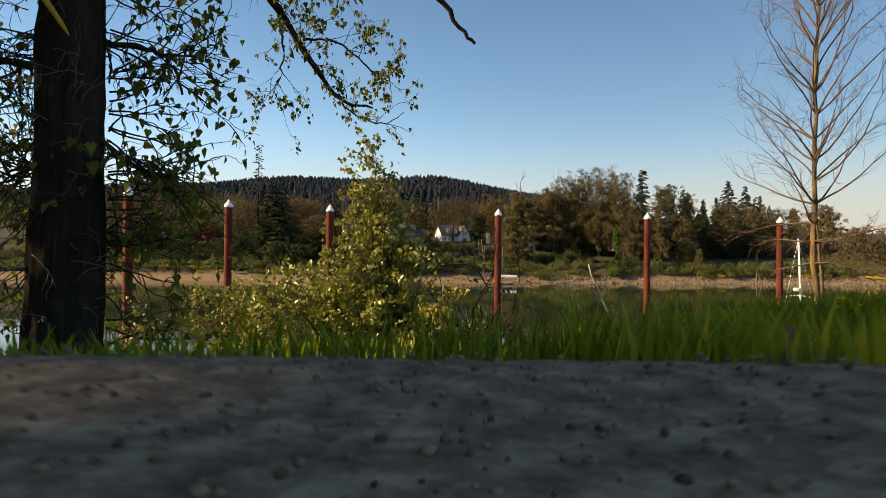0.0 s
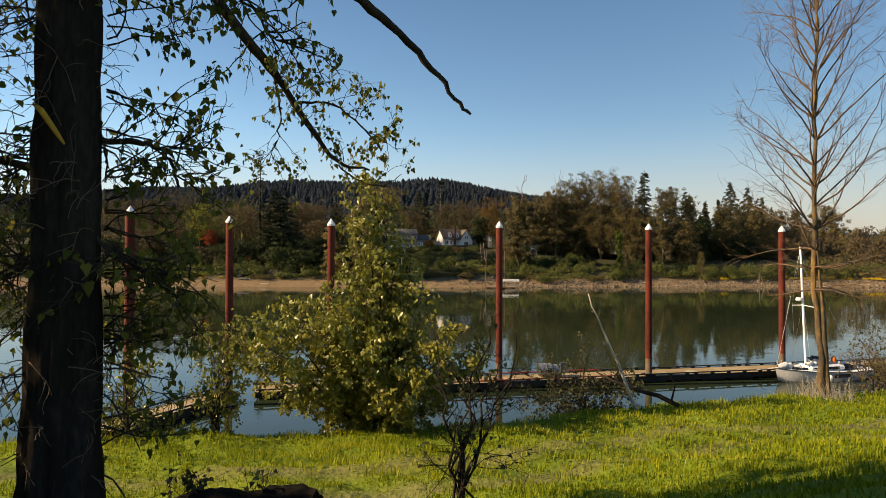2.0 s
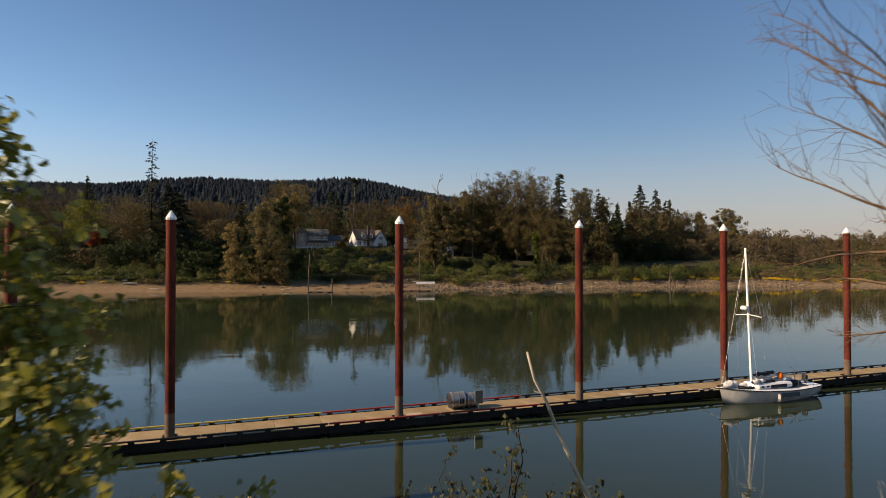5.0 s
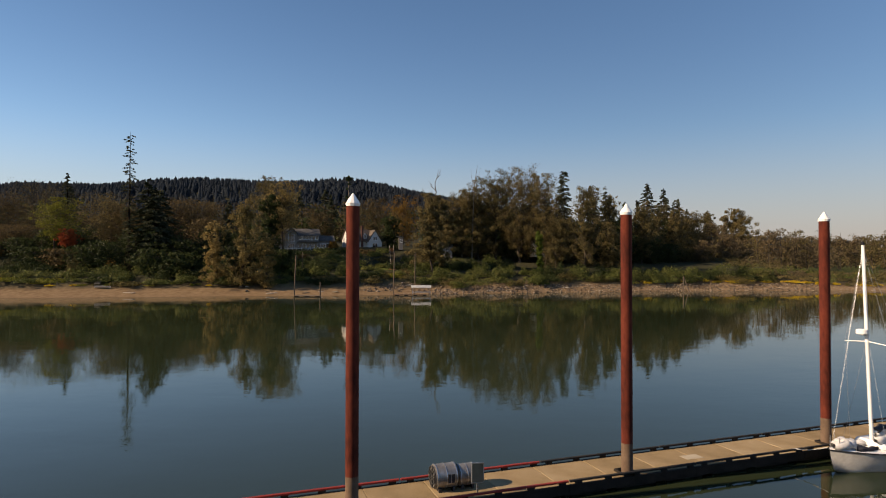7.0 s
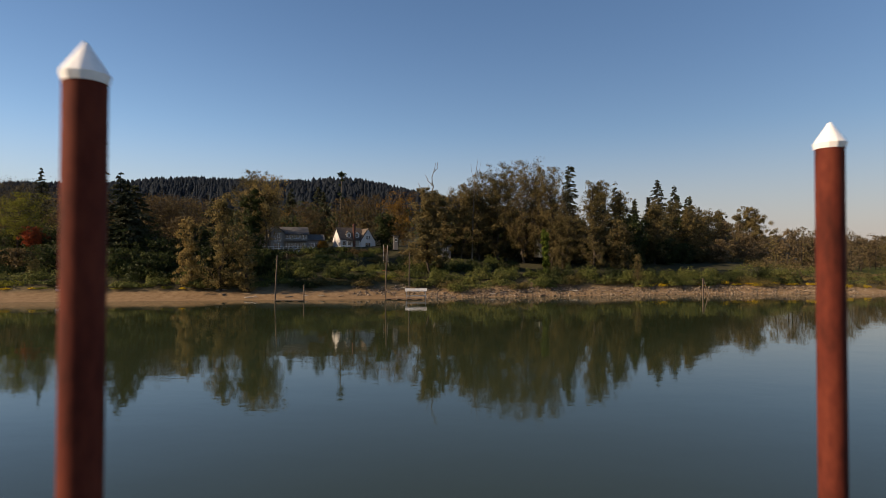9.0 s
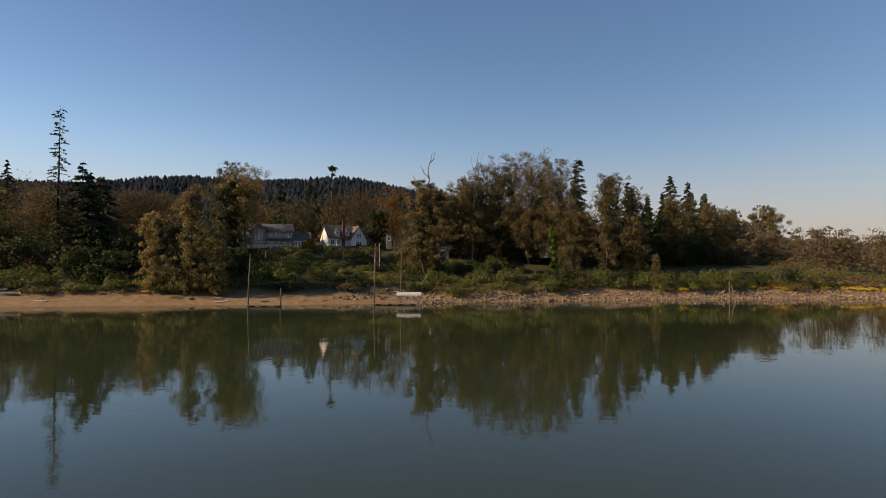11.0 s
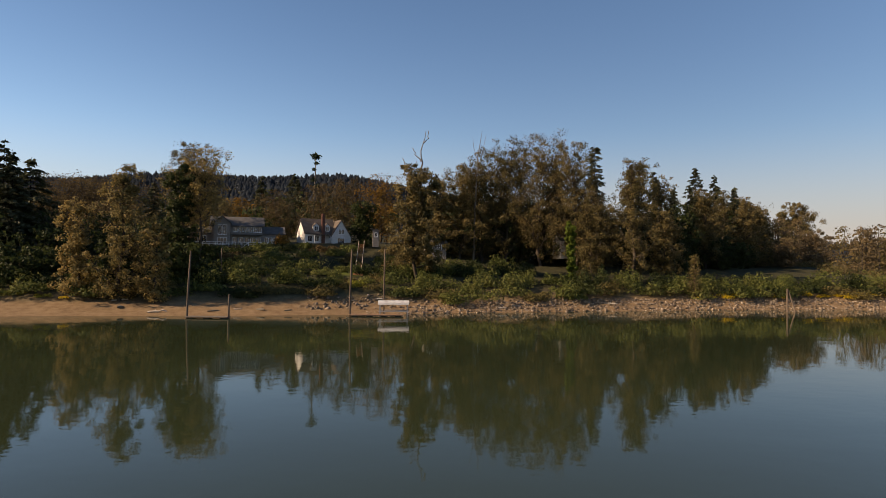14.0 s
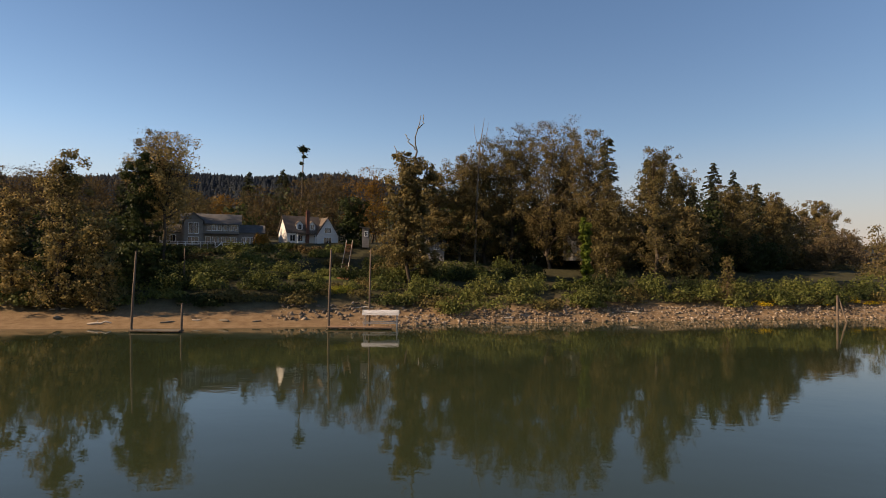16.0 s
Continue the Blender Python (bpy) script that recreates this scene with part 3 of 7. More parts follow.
def mound(name, label, x, y, rx, ry, h, color, seed=0, leaf=0.3, n=2600, group="shrubs along the far bank", wood=True, category="shrub"):
    """A rounded shrub: arching stems and single leaves over an uneven dome."""
    rng = np.random.default_rng(3000 + seed)
    z0 = ground_at(x, y) - 0.15
    root = thing(name, pose(x, y, z0, 0, 0, rng.uniform(0, 360)), label, category, group)
    lobes = rng.uniform(-1, 1, (13, 2)) * np.array([rx, ry]) * 0.74
    hs = h * rng.uniform(0.4, 1.05, 13)
    k = rng.integers(0, 13, n)
    d = rng.normal(size=(n, 3))
    d /= np.linalg.norm(d, axis=1)[:, None]
    d[:, 2] = np.abs(d[:, 2])
    rr = rng.uniform(0.86, 1.04, (n, 1)) * (1 + 0.10 * np.sin(7 * d[:, :1] + k[:, None]) * np.cos(6 * d[:, 1:2]))
    c = np.concatenate([lobes[k], np.zeros((n, 1))], 1) + d * rr * np.stack([np.full(n, 0.44 * rx), np.full(n, 0.44 * ry), hs[k]], 1)
    stems = []
    for i in range(4):
        j = rng.integers(0, 13)
        e = np.array([lobes[j, 0] + rng.normal() * 0.2 * rx, lobes[j, 1] + rng.normal() * 0.2 * ry, hs[j] * rng.uniform(0.8, 1.0)])
        stems.append((bend((lobes[j, 0] * 0.5, lobes[j, 1] * 0.5, 0), e, 4, rng, 0.2), np.linspace(0.035, 0.01, 4)))
    tv, tf = tubes(stems, 3)
    mesh_part("stem", mesh_of("stem", tv, tf, TWIG_DARK), root)
    v, f = leaves(c, leaf * 1.25, rng, face=d / np.array([0.44 * rx, 0.44 * ry, 0.8 * h]))
    mesh_part("foliage", soup("foliage", v, f, LEAF[color]), root)
    return root


def ridge_wood(name, label, pts, tops, color, seed, wide=0.16, layers=4):
    """A far wood of small conifers, too many to count, joined into one mesh."""
    rng = np.random.default_rng(4000 + seed)
    vs, fs, base = [], [], 0
    for (x, y, z), h in zip(pts, tops):
        r = h * wide * rng.uniform(0.8, 1.25)
        for k in range(layers):
            z1 = z + h * (0.08 + 0.86 * k / layers)
            z2 = z + h * min(1.0, 0.08 + 0.86 * k / layers + 0.40)
            rk = r * (1 - 0.8 * k / layers)
            m = 6
            a = rng.uniform(0, 6.28) + np.arange(m) * 2 * np.pi / m
            rad = rk * rng.uniform(0.6, 1.25, m)
            ring = np.stack([x + np.cos(a) * rad, y + np.sin(a) * rad, z1 - rng.uniform(0, 0.07, m) * h], 1)
            vs.append(np.concatenate([ring, [[x, y, z2]]]))
            fs += [(base + i, base + (i + 1) % m, base + m) for i in range(m)]
            base += m + 1
    me = soup(name, np.concatenate(vs), np.array(fs), LEAF[color])
    return tagged(new(name, me), label, "forest", kind="stuff")


def far_wood(name, label, pts, tops, wide, color, seed, per=340, leaf=0.72):
    """A far broadleaved wood: joined crowns of leaf clumps down to the ground, on thin trunks."""
    rng = np.random.default_rng(5000 + seed)
    cs, ways = [], []
    stems = []
    for (x, y, z), h in zip(pts, tops):
        r = wide * rng.uniform(0.6, 1.2)
        m = 26
        f = rng.uniform(0.08, 0.9, m)
        a = rng.uniform(0, 2 * np.pi, m)
        w = r * np.sqrt(rng.uniform(0.1, 1, m)) * np.sin(np.pi * np.clip(0.2 + 0.74 * f, 0, 1))
        mid = np.stack([x + np.cos(a) * w, y + np.sin(a) * w, z + h * f * 0.94], 1)
        k = rng.integers(0, m, per)
        d = rng.normal(size=(per, 3))
        d /= np.linalg.norm(d, axis=1)[:, None]
        d[:, 2] = np.abs(d[:, 2]) * 0.9 - 0.2
        cs.append(mid[k] + d * rng.uniform(0.5, 1.0, (per, 1)) * (0.36 * r + 0.5))
        ways.append(d + np.array([0, 0, 0.25]))
        stems.append((np.array([[x, y, z - 0.5], [x + rng.normal() * 0.4, y, z + 0.45 * h], [x + rng.normal() * 0.5, y + rng.normal() * 0.5, z + 0.88 * h]]), np.array([0.24, 0.17, 0.04])))
    v, f = leaves(np.concatenate(cs), leaf, rng, face=np.concatenate(ways))
    root = thing(name, pose(0, 0, 0), label, "woodland", kind="stuff")
    mesh_part("crown_mass", soup("crown_mass", v, f, LEAF[color]), root)
    tv, tf = tubes(stems, 4)
    mesh_part("trunk_cluster", mesh_of("trunk_cluster", tv, tf, BARK_SHADE), root)
    return root
# the far bank's trees, one by one
broadleaf("cottonwood_tree", "slender golden cottonwood leafy to the beach", -70.2, 177.5, 19.6, 3.2, "gold", "column", 0, 0.9, clear=0.03)
broadleaf("cottonwood_tree", "tall golden cottonwood leafy to the beach", -62.4, 177.5, 25.9, 4.7, "gold", "tall", 1, 1.2, clear=0.03)
broadleaf("cottonwood_tree", "slender golden cottonwood leafy to the beach", -56.6, 178.0, 16.4, 2.7, "gold", "column", 71, 0.9, clear=0.03)
broadleaf("ivy_covered_tree", "tree trunk thickly hung with dark ivy", -63.6, 200, 29.6, 3.7, "green", "column", 2, 1.3, 0.36, clear=0.10)
broadleaf("cottonwood_tree", "golden crown of a cottonwood behind the ivy tree", -60.6, 203, 33.9, 5.4, "gold", "round", 72, 0.9, clear=0.45)
broadleaf("understory_tree", "bushy tree with the wood's shade put into its green", -66.5, 184, 14.0, 4.5, "green", "round", 74, 1.0, 0.5, clear=0.04)
broadleaf("understory_tree", "bushy tree with the wood's shade put into its green", -57.5, 190, 12.0, 4.2, "green", "round", 75, 1.0, 0.5, clear=0.04)
broadleaf("maple_tree", "olive-brown maple in the shaded wood", -117.9, 205, 28.0, 6.5, "olive", "round", 76, 0.9, clear=0.1)
broadleaf("maple_tree", "olive-brown maple in the shaded wood", -110.8, 202, 27.0, 6.0, "brown", "round", 77, 0.9, clear=0.1)
broadleaf("cottonwood_tree", "thin olive-brown cottonwood before the firs", 67.2, 250, 29.8, 3.8, "olive", "tall", 78, 0.9, clear=0.06)
broadleaf("cottonwood_tree", "thin olive-brown cottonwood before the firs", 62.0, 246, 25.0, 3.6, "olive", "tall", 79, 0.9, clear=0.06)
broadleaf("cottonwood_tree", "thin olive-brown cottonwood before the firs", 76.6, 253, 26.5, 3.6, "olive", "tall", 80, 0.8, clear=0.06)
broadleaf("cottonwood_tree", "low brown tree at the edge of the wood", 97.0, 262, 19.5, 4.2, "far_brown", "round", 81, 0.8, clear=0.06)
broadleaf("cottonwood_tree", "low brown tree at the edge of the wood", 83.5, 248, 16.5, 4.0, "far_brown", "round", 82, 0.8, clear=0.06)
broadleaf("cottonwood_tree", "tall olive-leaved cottonwood on the far bank", -69.4, 216, 37.1, 6.5, "olive", "open", 3, 1.0)
broadleaf("maple_tree", "russet-brown autumn maple on the far bank", -117.0, 236, 31.8, 10.5, "brown", "round", 4, 1.0)
broadleaf("maple_tree", "russet-brown autumn maple on the far bank", -104.7, 250, 32.0, 9.7, "brown", "round", 5, 1.0)
broadleaf("cottonwood_tree", "tall olive-leaved cottonwood on the far bank", -84.3, 262, 29.9, 6.8, "olive", "round", 6, 1.0)
broadleaf("maple_tree", "rust-orange autumn maple beyond the river", -89.2, 292, 31.9, 6.4, "rust", "round", 7, 1.0)
broadleaf("maple_tree", "russet-brown autumn maple on the far bank", -71.8, 285, 33.7, 8.5, "brown", "round", 8, 1.0)
conifer("fir_tree", "dark green fir tree behind the far bank", -77.6, 318, 45.1, 9.1, 9, group="far bank firs")
conifer("fir_tree", "dark green fir tree behind the far bank", -91.0, 318, 43.8, 7.7, 10, group="far bank firs")
broadleaf("maple_tree", "russet-brown autumn maple on the far bank", -50.7, 262, 33.3, 6.0, "brown", "round", 11, 1.0)
broadleaf("maple_tree", "russet-brown autumn maple on the far bank", -40.2, 250, 33.1, 6.4, "brown", "round", 12, 1.0)
broadleaf("maple_tree", "rust-orange autumn maple beyond the river", -28.3, 243, 33.4, 7.5, "rust", "round", 13, 1.0)
broadleaf("understory_tree", "bushy tree with the wood's shade put into its green", -31.7, 236, 24.9, 4.1, "green", "column", 14, 1.0, 0.5, clear=0.04)
broadleaf("cottonwood_tree", "tall olive-leaved cottonwood on the far bank", -10.3, 225, 29.6, 3.8, "olive", "column", 17, 1.5, 0.28)
broadleaf("cottonwood_tree", "tall olive-leaved cottonwood on the far bank", -5.4, 226, 33.5, 5.3, "olive", "column", 18, 1.6, 0.28)
broadleaf("cottonwood_tree", "tall olive-leaved cottonwood on the far bank", 0.3, 230, 36.9, 5.8, "olive", "round", 19, 1.6, 0.28)
broadleaf("cottonwood_tree", "tall olive-leaved cottonwood on the far bank", 6.0, 230, 41.0, 6.7, "olive", "round", 20, 1.8, 0.28)
broadleaf("cottonwood_tree", "tall broad-crowned olive cottonwood on the river bank", 14.7, 228, 42.0, 7.7, "olive", "round", 21, 2.0, 0.28)
broadleaf("cottonwood_tree", "tall olive-leaved cottonwood on the far bank", 22.9, 226, 38.6, 6.0, "olive", "round", 22, 1.6, 0.28)
conifer("fir_tree", "dark green fir tree behind the far bank", 20.8, 250, 37.9, 7.7, 23, group="far bank firs")
conifer("fir_tree", "dark green fir tree behind the far bank", 34.2, 263, 46.0, 4.6, 24, group="far bank firs", power=0.4)
broadleaf("maple_tree", "rust-orange autumn maple beyond the river", 26.1, 222, 24.3, 5.3, "olive", "round", 25, 1.0)
broadleaf("cottonwood_tree", "tall olive-leaved cottonwood on the far bank", 34.6, 216, 33.1, 4.9, "olive", "tall", 26, 1.5, 0.28)
conifer("fir_tree", "dark green fir tree behind the far bank", 47.7, 248, 35.0, 5.6, 27, group="far bank firs")
conifer("fir_tree", "dark green fir tree behind the far bank", 59.8, 270, 32.0, 4.9, 28, group="far bank firs")
conifer("fir_tree", "dark green fir tree behind the far bank", 77.9, 302, 45.1, 9.9, 29, group="far bank firs")
conifer("fir_tree", "dark green fir tree behind the far bank", 87.4, 310, 43.5, 8.5, 30, group="far bank firs")
conifer("fir_tree", "dark green fir tree behind the far bank", 84.5, 285, 35.0, 6.4, 31, group="far bank firs")
broadleaf("cottonwood_tree", "olive-brown autumn cottonwood on the far bank", 58.4, 238, 28.5, 4.6, "olive", "tall", 32, 1.0)
broadleaf("cottonwood_tree", "tall olive-leaved cottonwood on the far bank", 72.6, 250, 28.0, 4.2, "olive", "tall", 33, 1.0)
broadleaf("cottonwood_tree", "olive-brown autumn cottonwood on the far bank", 81.3, 258, 25.5, 3.8, "olive", "tall", 34, 1.0)
broadleaf("cottonwood_tree", "lone full-crowned brown-olive tree at the edge of the wood", 137.0, 348, 37.3, 7.8, "olive", "round", 35, 4.2, 0.42, clear=0.06)
broadleaf("cottonwood_tree", "thin olive-brown tree beside the lone tree", 125.8, 358, 36.5, 4.6, "olive", "tall", 36, 2.4, 0.42, clear=0.1)
conifer("fir_tree", "dark green fir tree behind the far bank", 91.4, 302, 37.9, 5.5, 37, group="far bank firs")
broadleaf("understory_tree", "bushy tree with the wood's shade put into its green", -7.4, 232, 18.9, 7.9, "green", "round", 38, 1.0, 0.5, clear=0.04)
broadleaf("understory_tree", "bushy tree with the wood's shade put into its green", 5.8, 236, 21.2, 8.0, "green", "round", 39, 1.0, 0.5, clear=0.04)
broadleaf("understory_tree", "bushy tree with the wood's shade put into its green", 16.6, 238, 21.4, 8.0, "green", "round", 40, 1.0, 0.5, clear=0.04)
broadleaf("understory_tree", "bushy tree with the wood's shade put into its green", 34.4, 240, 20.3, 8.0, "green", "round", 41, 1.0, 0.5, clear=0.04)
broadleaf("understory_tree", "bushy tree with the wood's shade put into its green", 42.5, 236, 18.7, 6.4, "green", "round", 42, 1.0, 0.5, clear=0.04)
broadleaf("understory_tree", "bushy tree with the wood's shade put into its green", 53.7, 250, 17.0, 5.5, "green", "round", 43, 1.0, 0.5, clear=0.04)
broadleaf("understory_tree", "bushy tree with the wood's shade put into its green", 67.7, 258, 16.0, 5.0, "green", "round", 44, 1.0, 0.5, clear=0.04)
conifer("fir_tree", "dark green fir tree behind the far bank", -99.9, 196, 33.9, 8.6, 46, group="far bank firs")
broadleaf("understory_tree", "bushy tree with the wood's shade put into its green", -99.2, 200, 19.5, 8.4, "green", "round", 49, 1.0, 0.5, clear=0.04)
broadleaf("understory_tree", "bushy tree with the wood's shade put into its green", -103.0, 196, 16.6, 8.2, "green", "round", 50, 1.0, 0.5, clear=0.04)
broadleaf("maple_tree", "russet-brown autumn maple on the far bank", -109.8, 240, 31.3, 9.9, "brown", "round", 51, 1.0)
broadleaf("understory_tree", "bushy tree with the wood's shade put into its green", -68.6, 200, 17.0, 6.8, "green", "round", 52, 1.0, 0.5, clear=0.04)
conifer("fir_tree", "dark green fir tree behind the far bank", -161.0, 245, 42.9, 6.5, 53, group="far bank firs")
broadleaf("maple_tree", "russet-brown autumn maple on the far bank", -172.9, 230, 33.5, 9.2, "brown", "round", 54, 1.0)
broadleaf("cottonwood_tree", "tall olive-leaved cottonwood on the far bank", -175.2, 250, 39.9, 14.7, "olive", "round", 55, 1.0)
broadleaf("ash_tree", "yellow-green ash tree with a bare trunk", -127.2, 193, 27.8, 6.2, "yellow", "open", 56, 0.8, clear=0.42)
broadleaf("maple_tree", "russet-brown autumn maple on the far bank", -145.0, 200, 19.9, 10.3, "brown", "round", 57, 1.0)
broadleaf("maple_tree", "small scarlet autumn maple on the bank", -122.6, 192, 18.2, 2.7, "red", "round", 58, 0.6, 0.3, clear=0.55)
broadleaf("cottonwood_tree", "tall olive-leaved cottonwood on the far bank", -131.7, 225, 32.7, 10.9, "olive", "round", 59, 1.0)
broadleaf("maple_tree", "russet-brown autumn maple on the far bank", -109.9, 235, 31.8, 9.9, "brown", "round", 60, 1.0)
conifer("fir_tree", "dark green fir tree behind the far bank", -100.9, 205, 31.8, 8.7, 61, group="far bank firs")
broadleaf("maple_tree", "russet-brown autumn maple on the far bank", -180.3, 220, 33.1, 14.7, "brown", "round", 62, 1.0)
broadleaf("cottonwood_tree", "tall olive-leaved cottonwood on the far bank", -207.3, 230, 36.5, 15.6, "olive", "round", 63, 1.0)
broadleaf("understory_tree", "bushy tree with the wood's shade put into its green", -133.0, 215, 20.7, 10.0, "green", "round", 64, 1.0, 0.5, clear=0.04)
broadleaf("understory_tree", "bushy tree with the wood's shade put into its green", -114.0, 198, 14.5, 7.2, "green", "round", 65, 1.0, 0.5, clear=0.04)

for x, y, top, r, col, seed in ((-3.0, 237, 34.0, 5.5, "olive", 90), (3.4, 239, 39.0, 6.0, "olive", 91), (10.4, 237, 41.5, 6.2, "olive", 92), (18.6, 236, 40.0, 6.0, "olive", 93), (25.6, 227, 17.0, 3.0, "olive", 98), (28.0, 234, 31.0, 5.0, "brown", 94), (40.5, 236, 36.0, 4.4, "olive", 95), (47.0, 240, 33.0, 4.0, "olive", 96), (73.0, 285, 35.0, 5.0, "olive", 97), (81.5, 287, 33.5, 4.6, "olive", 99), (90.0, 294, 33.0, 4.6, "olive", 100), (98.0, 300, 32.0, 4.4, "olive", 101), (106.0, 320, 33.0, 5.0, "olive", 102)):
    broadleaf("cottonwood_tree", "olive-brown cottonwood deeper in the wood", x, y, top, r, col, "round", seed, 0.8, clear=0.2)
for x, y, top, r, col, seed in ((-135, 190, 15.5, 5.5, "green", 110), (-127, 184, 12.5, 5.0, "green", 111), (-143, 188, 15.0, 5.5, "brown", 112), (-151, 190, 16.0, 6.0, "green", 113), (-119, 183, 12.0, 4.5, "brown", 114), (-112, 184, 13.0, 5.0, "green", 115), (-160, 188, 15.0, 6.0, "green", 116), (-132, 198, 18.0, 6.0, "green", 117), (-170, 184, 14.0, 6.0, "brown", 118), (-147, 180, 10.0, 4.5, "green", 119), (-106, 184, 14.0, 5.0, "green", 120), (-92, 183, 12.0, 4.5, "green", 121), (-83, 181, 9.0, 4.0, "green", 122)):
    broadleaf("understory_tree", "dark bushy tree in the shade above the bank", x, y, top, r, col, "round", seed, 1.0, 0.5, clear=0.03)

# the wooded ridge and the far woods
rr = np.random.default_rng(7)
px = rr.uniform(-1150, 420, 10500)
py = 905 - np.abs(rr.normal(size=10500)) * 210
keep = py > 430
px, py = px[keep], py[keep]
ridge_wood("ridge_forest", "dark conifer forest over the distant ridge, paled with painted haze", np.stack([px, py, height(px, py)], 1), rr.uniform(8, 15, len(px)) * (0.9 + 0.2 * np.sin(px / 37.0)), "ridge", 1, 0.38, 3)
px = rr.uniform(104, 330, 150)
py = 268 + 0.10 * (px - 104) + rr.uniform(0, 90, 150)
far_wood("riverside_wood", "brown autumn woodland at the river bend, haze in its colour", np.stack([px, py, height(px, py)], 1), rr.uniform(14, 20, 150), 5.0, "far_brown", 2, 600, 0.6)
px = rr.uniform(104, 330, 70)
py = 276 + 0.10 * (px - 104) + rr.uniform(0, 110, 70)
far_wood("olive_wood", "olive autumn woodland at the river bend", np.stack([px, py, height(px, py)], 1), rr.uniform(14, 21, 70), 5.0, "olive", 3, 600, 0.6)
px = rr.uniform(-520, 90, 210)
py = rr.uniform(262, 430, 210)
far_wood("hillside_wood", "mixed olive autumn woodland below the ridge", np.stack([px, py, height(px, py)], 1), rr.uniform(11, 19, 210), 6.5, "green", 4, 150, 1.15)
px = rr.uniform(-420, 70, 70)
py = rr.uniform(265, 380, 70)
far_wood("russet_wood", "russet autumn woodland below the ridge", np.stack([px, py, height(px, py)], 1), rr.uniform(12, 20, 70), 6.0, "brown", 8, 220, 1.0)

# ---- single trees of the far bank with a shape of their own ----
def snag_fir(x, y, top):
    """A very tall, thin old fir: bare pole with a sparse narrow head over a dark lower skirt."""
    root = conifer("old_fir", "very tall thin old fir with a sparse top", x, y, top, 2.7, 501, bare=0.10, sparse=0.62, step=0.8, power=0.22, needle=0.34)
    return root


snag_fir(-103.9, 193, 47.7)
conifer("fir_tree", "broad dark fir beside the tall old fir", -97.5, 195.5, 31.8, 6.0, 502, group="far bank firs")

# the lone pole-like tree with a tuft at its top
nt = thing("tufted_pine", pose(-55.3, 271, ground_at(-55.3, 271) - 0.2), "bare pole-like pine with a flat tuft on top", "tree")
hh = 44.6 - ground_at(-55.3, 271)
g = np.random.default_rng(41)
st_ = bend((0, 0, 0), (0.3, 0, hh - 0.4), 12, g, 0.05)
v, f = tubes([(st_, np.linspace(0.42, 0.12, 12))], 7)
mesh_part("trunk", mesh_of("trunk", v, f, BARK_GREY, True), nt)
cs = [np.array([0.3, 0, hh - 0.7]) + g.normal(size=(420, 3)) * np.array([0.62, 0.62, 0.42])]
for zz, s, dx in ((hh - 8.5, 0.5, -0.3), (hh - 10.5, 0.5, 0.9), (hh - 5.0, 0.25, -0.3), (hh - 3.0, 0.3, 0.5)):
    cs.append(np.array([dx, 0, zz]) + g.normal(size=(150, 3)) * s * np.array([1, 1, 0.7]))
v, f = leaves(np.concatenate(cs), 0.42, g, 0.5, 2.0)
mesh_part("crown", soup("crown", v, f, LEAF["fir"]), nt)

# the ivy-clad tree with dead forks at its top
tx, ty = -13.6, 204
dt = broadleaf("dead_topped_tree", "ivy-hung tree with grey dead forks at the top", tx, ty, 29.6, 5.0, "olive", "column", 504, 1.9, 0.4)
z0 = ground_at(tx, ty) - 0.25
wood = []
for path in ([(0.2, 22), (0.8, 29), (0.6, 33), (1.6, 37.2)], [(0.7, 30.5), (-0.6, 32.2), (-1.0, 33.2), (-1.4, 33.6)], [(0.0, 24), (-1.6, 27.5), (-2.8, 29.8), (-3.4, 31.4)], [(-1.6, 27.5), (-1.4, 29), (-0.7, 29.8), (-0.4, 30.8)], [(1.0, 34.4), (1.9, 35.2), (2.1, 36.4), (2.0, 37.4)]):
    p = np.array([[a, 0.2 * i, b - z0] for i, (a, b) in enumerate(path)])
    t = np.linspace(0, 3, 10)
    q = np.stack([np.interp(t, np.arange(4), p[:, i]) for i in range(3)], 1)
    q[1:-1] += np.random.default_rng(3).normal(size=(8, 3)) * 0.08
    wood.append((q, np.linspace(0.26 if path[0][1] < 25 else 0.13, 0.05, 10)))
v, f = tubes(wood, 6)
mesh_part("dead_forks", mesh_of("dead_forks", v, f, BARK_GREY, True), dt, "grey dead forks")
db = thing("dead_spar", pose(-2.0, 226, ground_at(-2.0, 226)), "thin grey dead tree among leafy cottonwoods", "tree")
v, f = tubes([(np.array([[0, 0, 0], [0.4, 0, 16], [0.9, 0, 26], [1.9, 0, 32.4]]), np.array([0.3, 0.24, 0.14, 0.03])), (np.array([[0.7, 0, 22], [1.9, 0, 26.5], [2.9, 0, 31.5]]), np.array([0.1, 0.07, 0.02])), (np.array([[0.8, 0, 25], [-0.2, 0, 28.5], [-0.4, 0, 31.0]]), np.array([0.08, 0.05, 0.02]))], 6)
mesh_part("trunk", mesh_of("trunk", v, f, BARK_GREY, True), db)

# the bright ivy column with a withered thicket
broadleaf("ivy_column", "slender trunk wrapped in bright green ivy", 19.6, 209, 18.2, 1.15, "ivy", "column", 505, 2.6, 0.3, clear=0.02)
mound("withered_thicket", "withered brown thicket beside the ivy column", 22.3, 208.5, 2.2, 1.8, 7.5, "scrub", 506, 0.2, 900)
broadleaf("pale_sapling", "pale half-bare young tree on the bank", 45.0, 208, 11.5, 1.8, "scrub", "narrow", 507, 0.25, 0.25, TWIG_PALE)

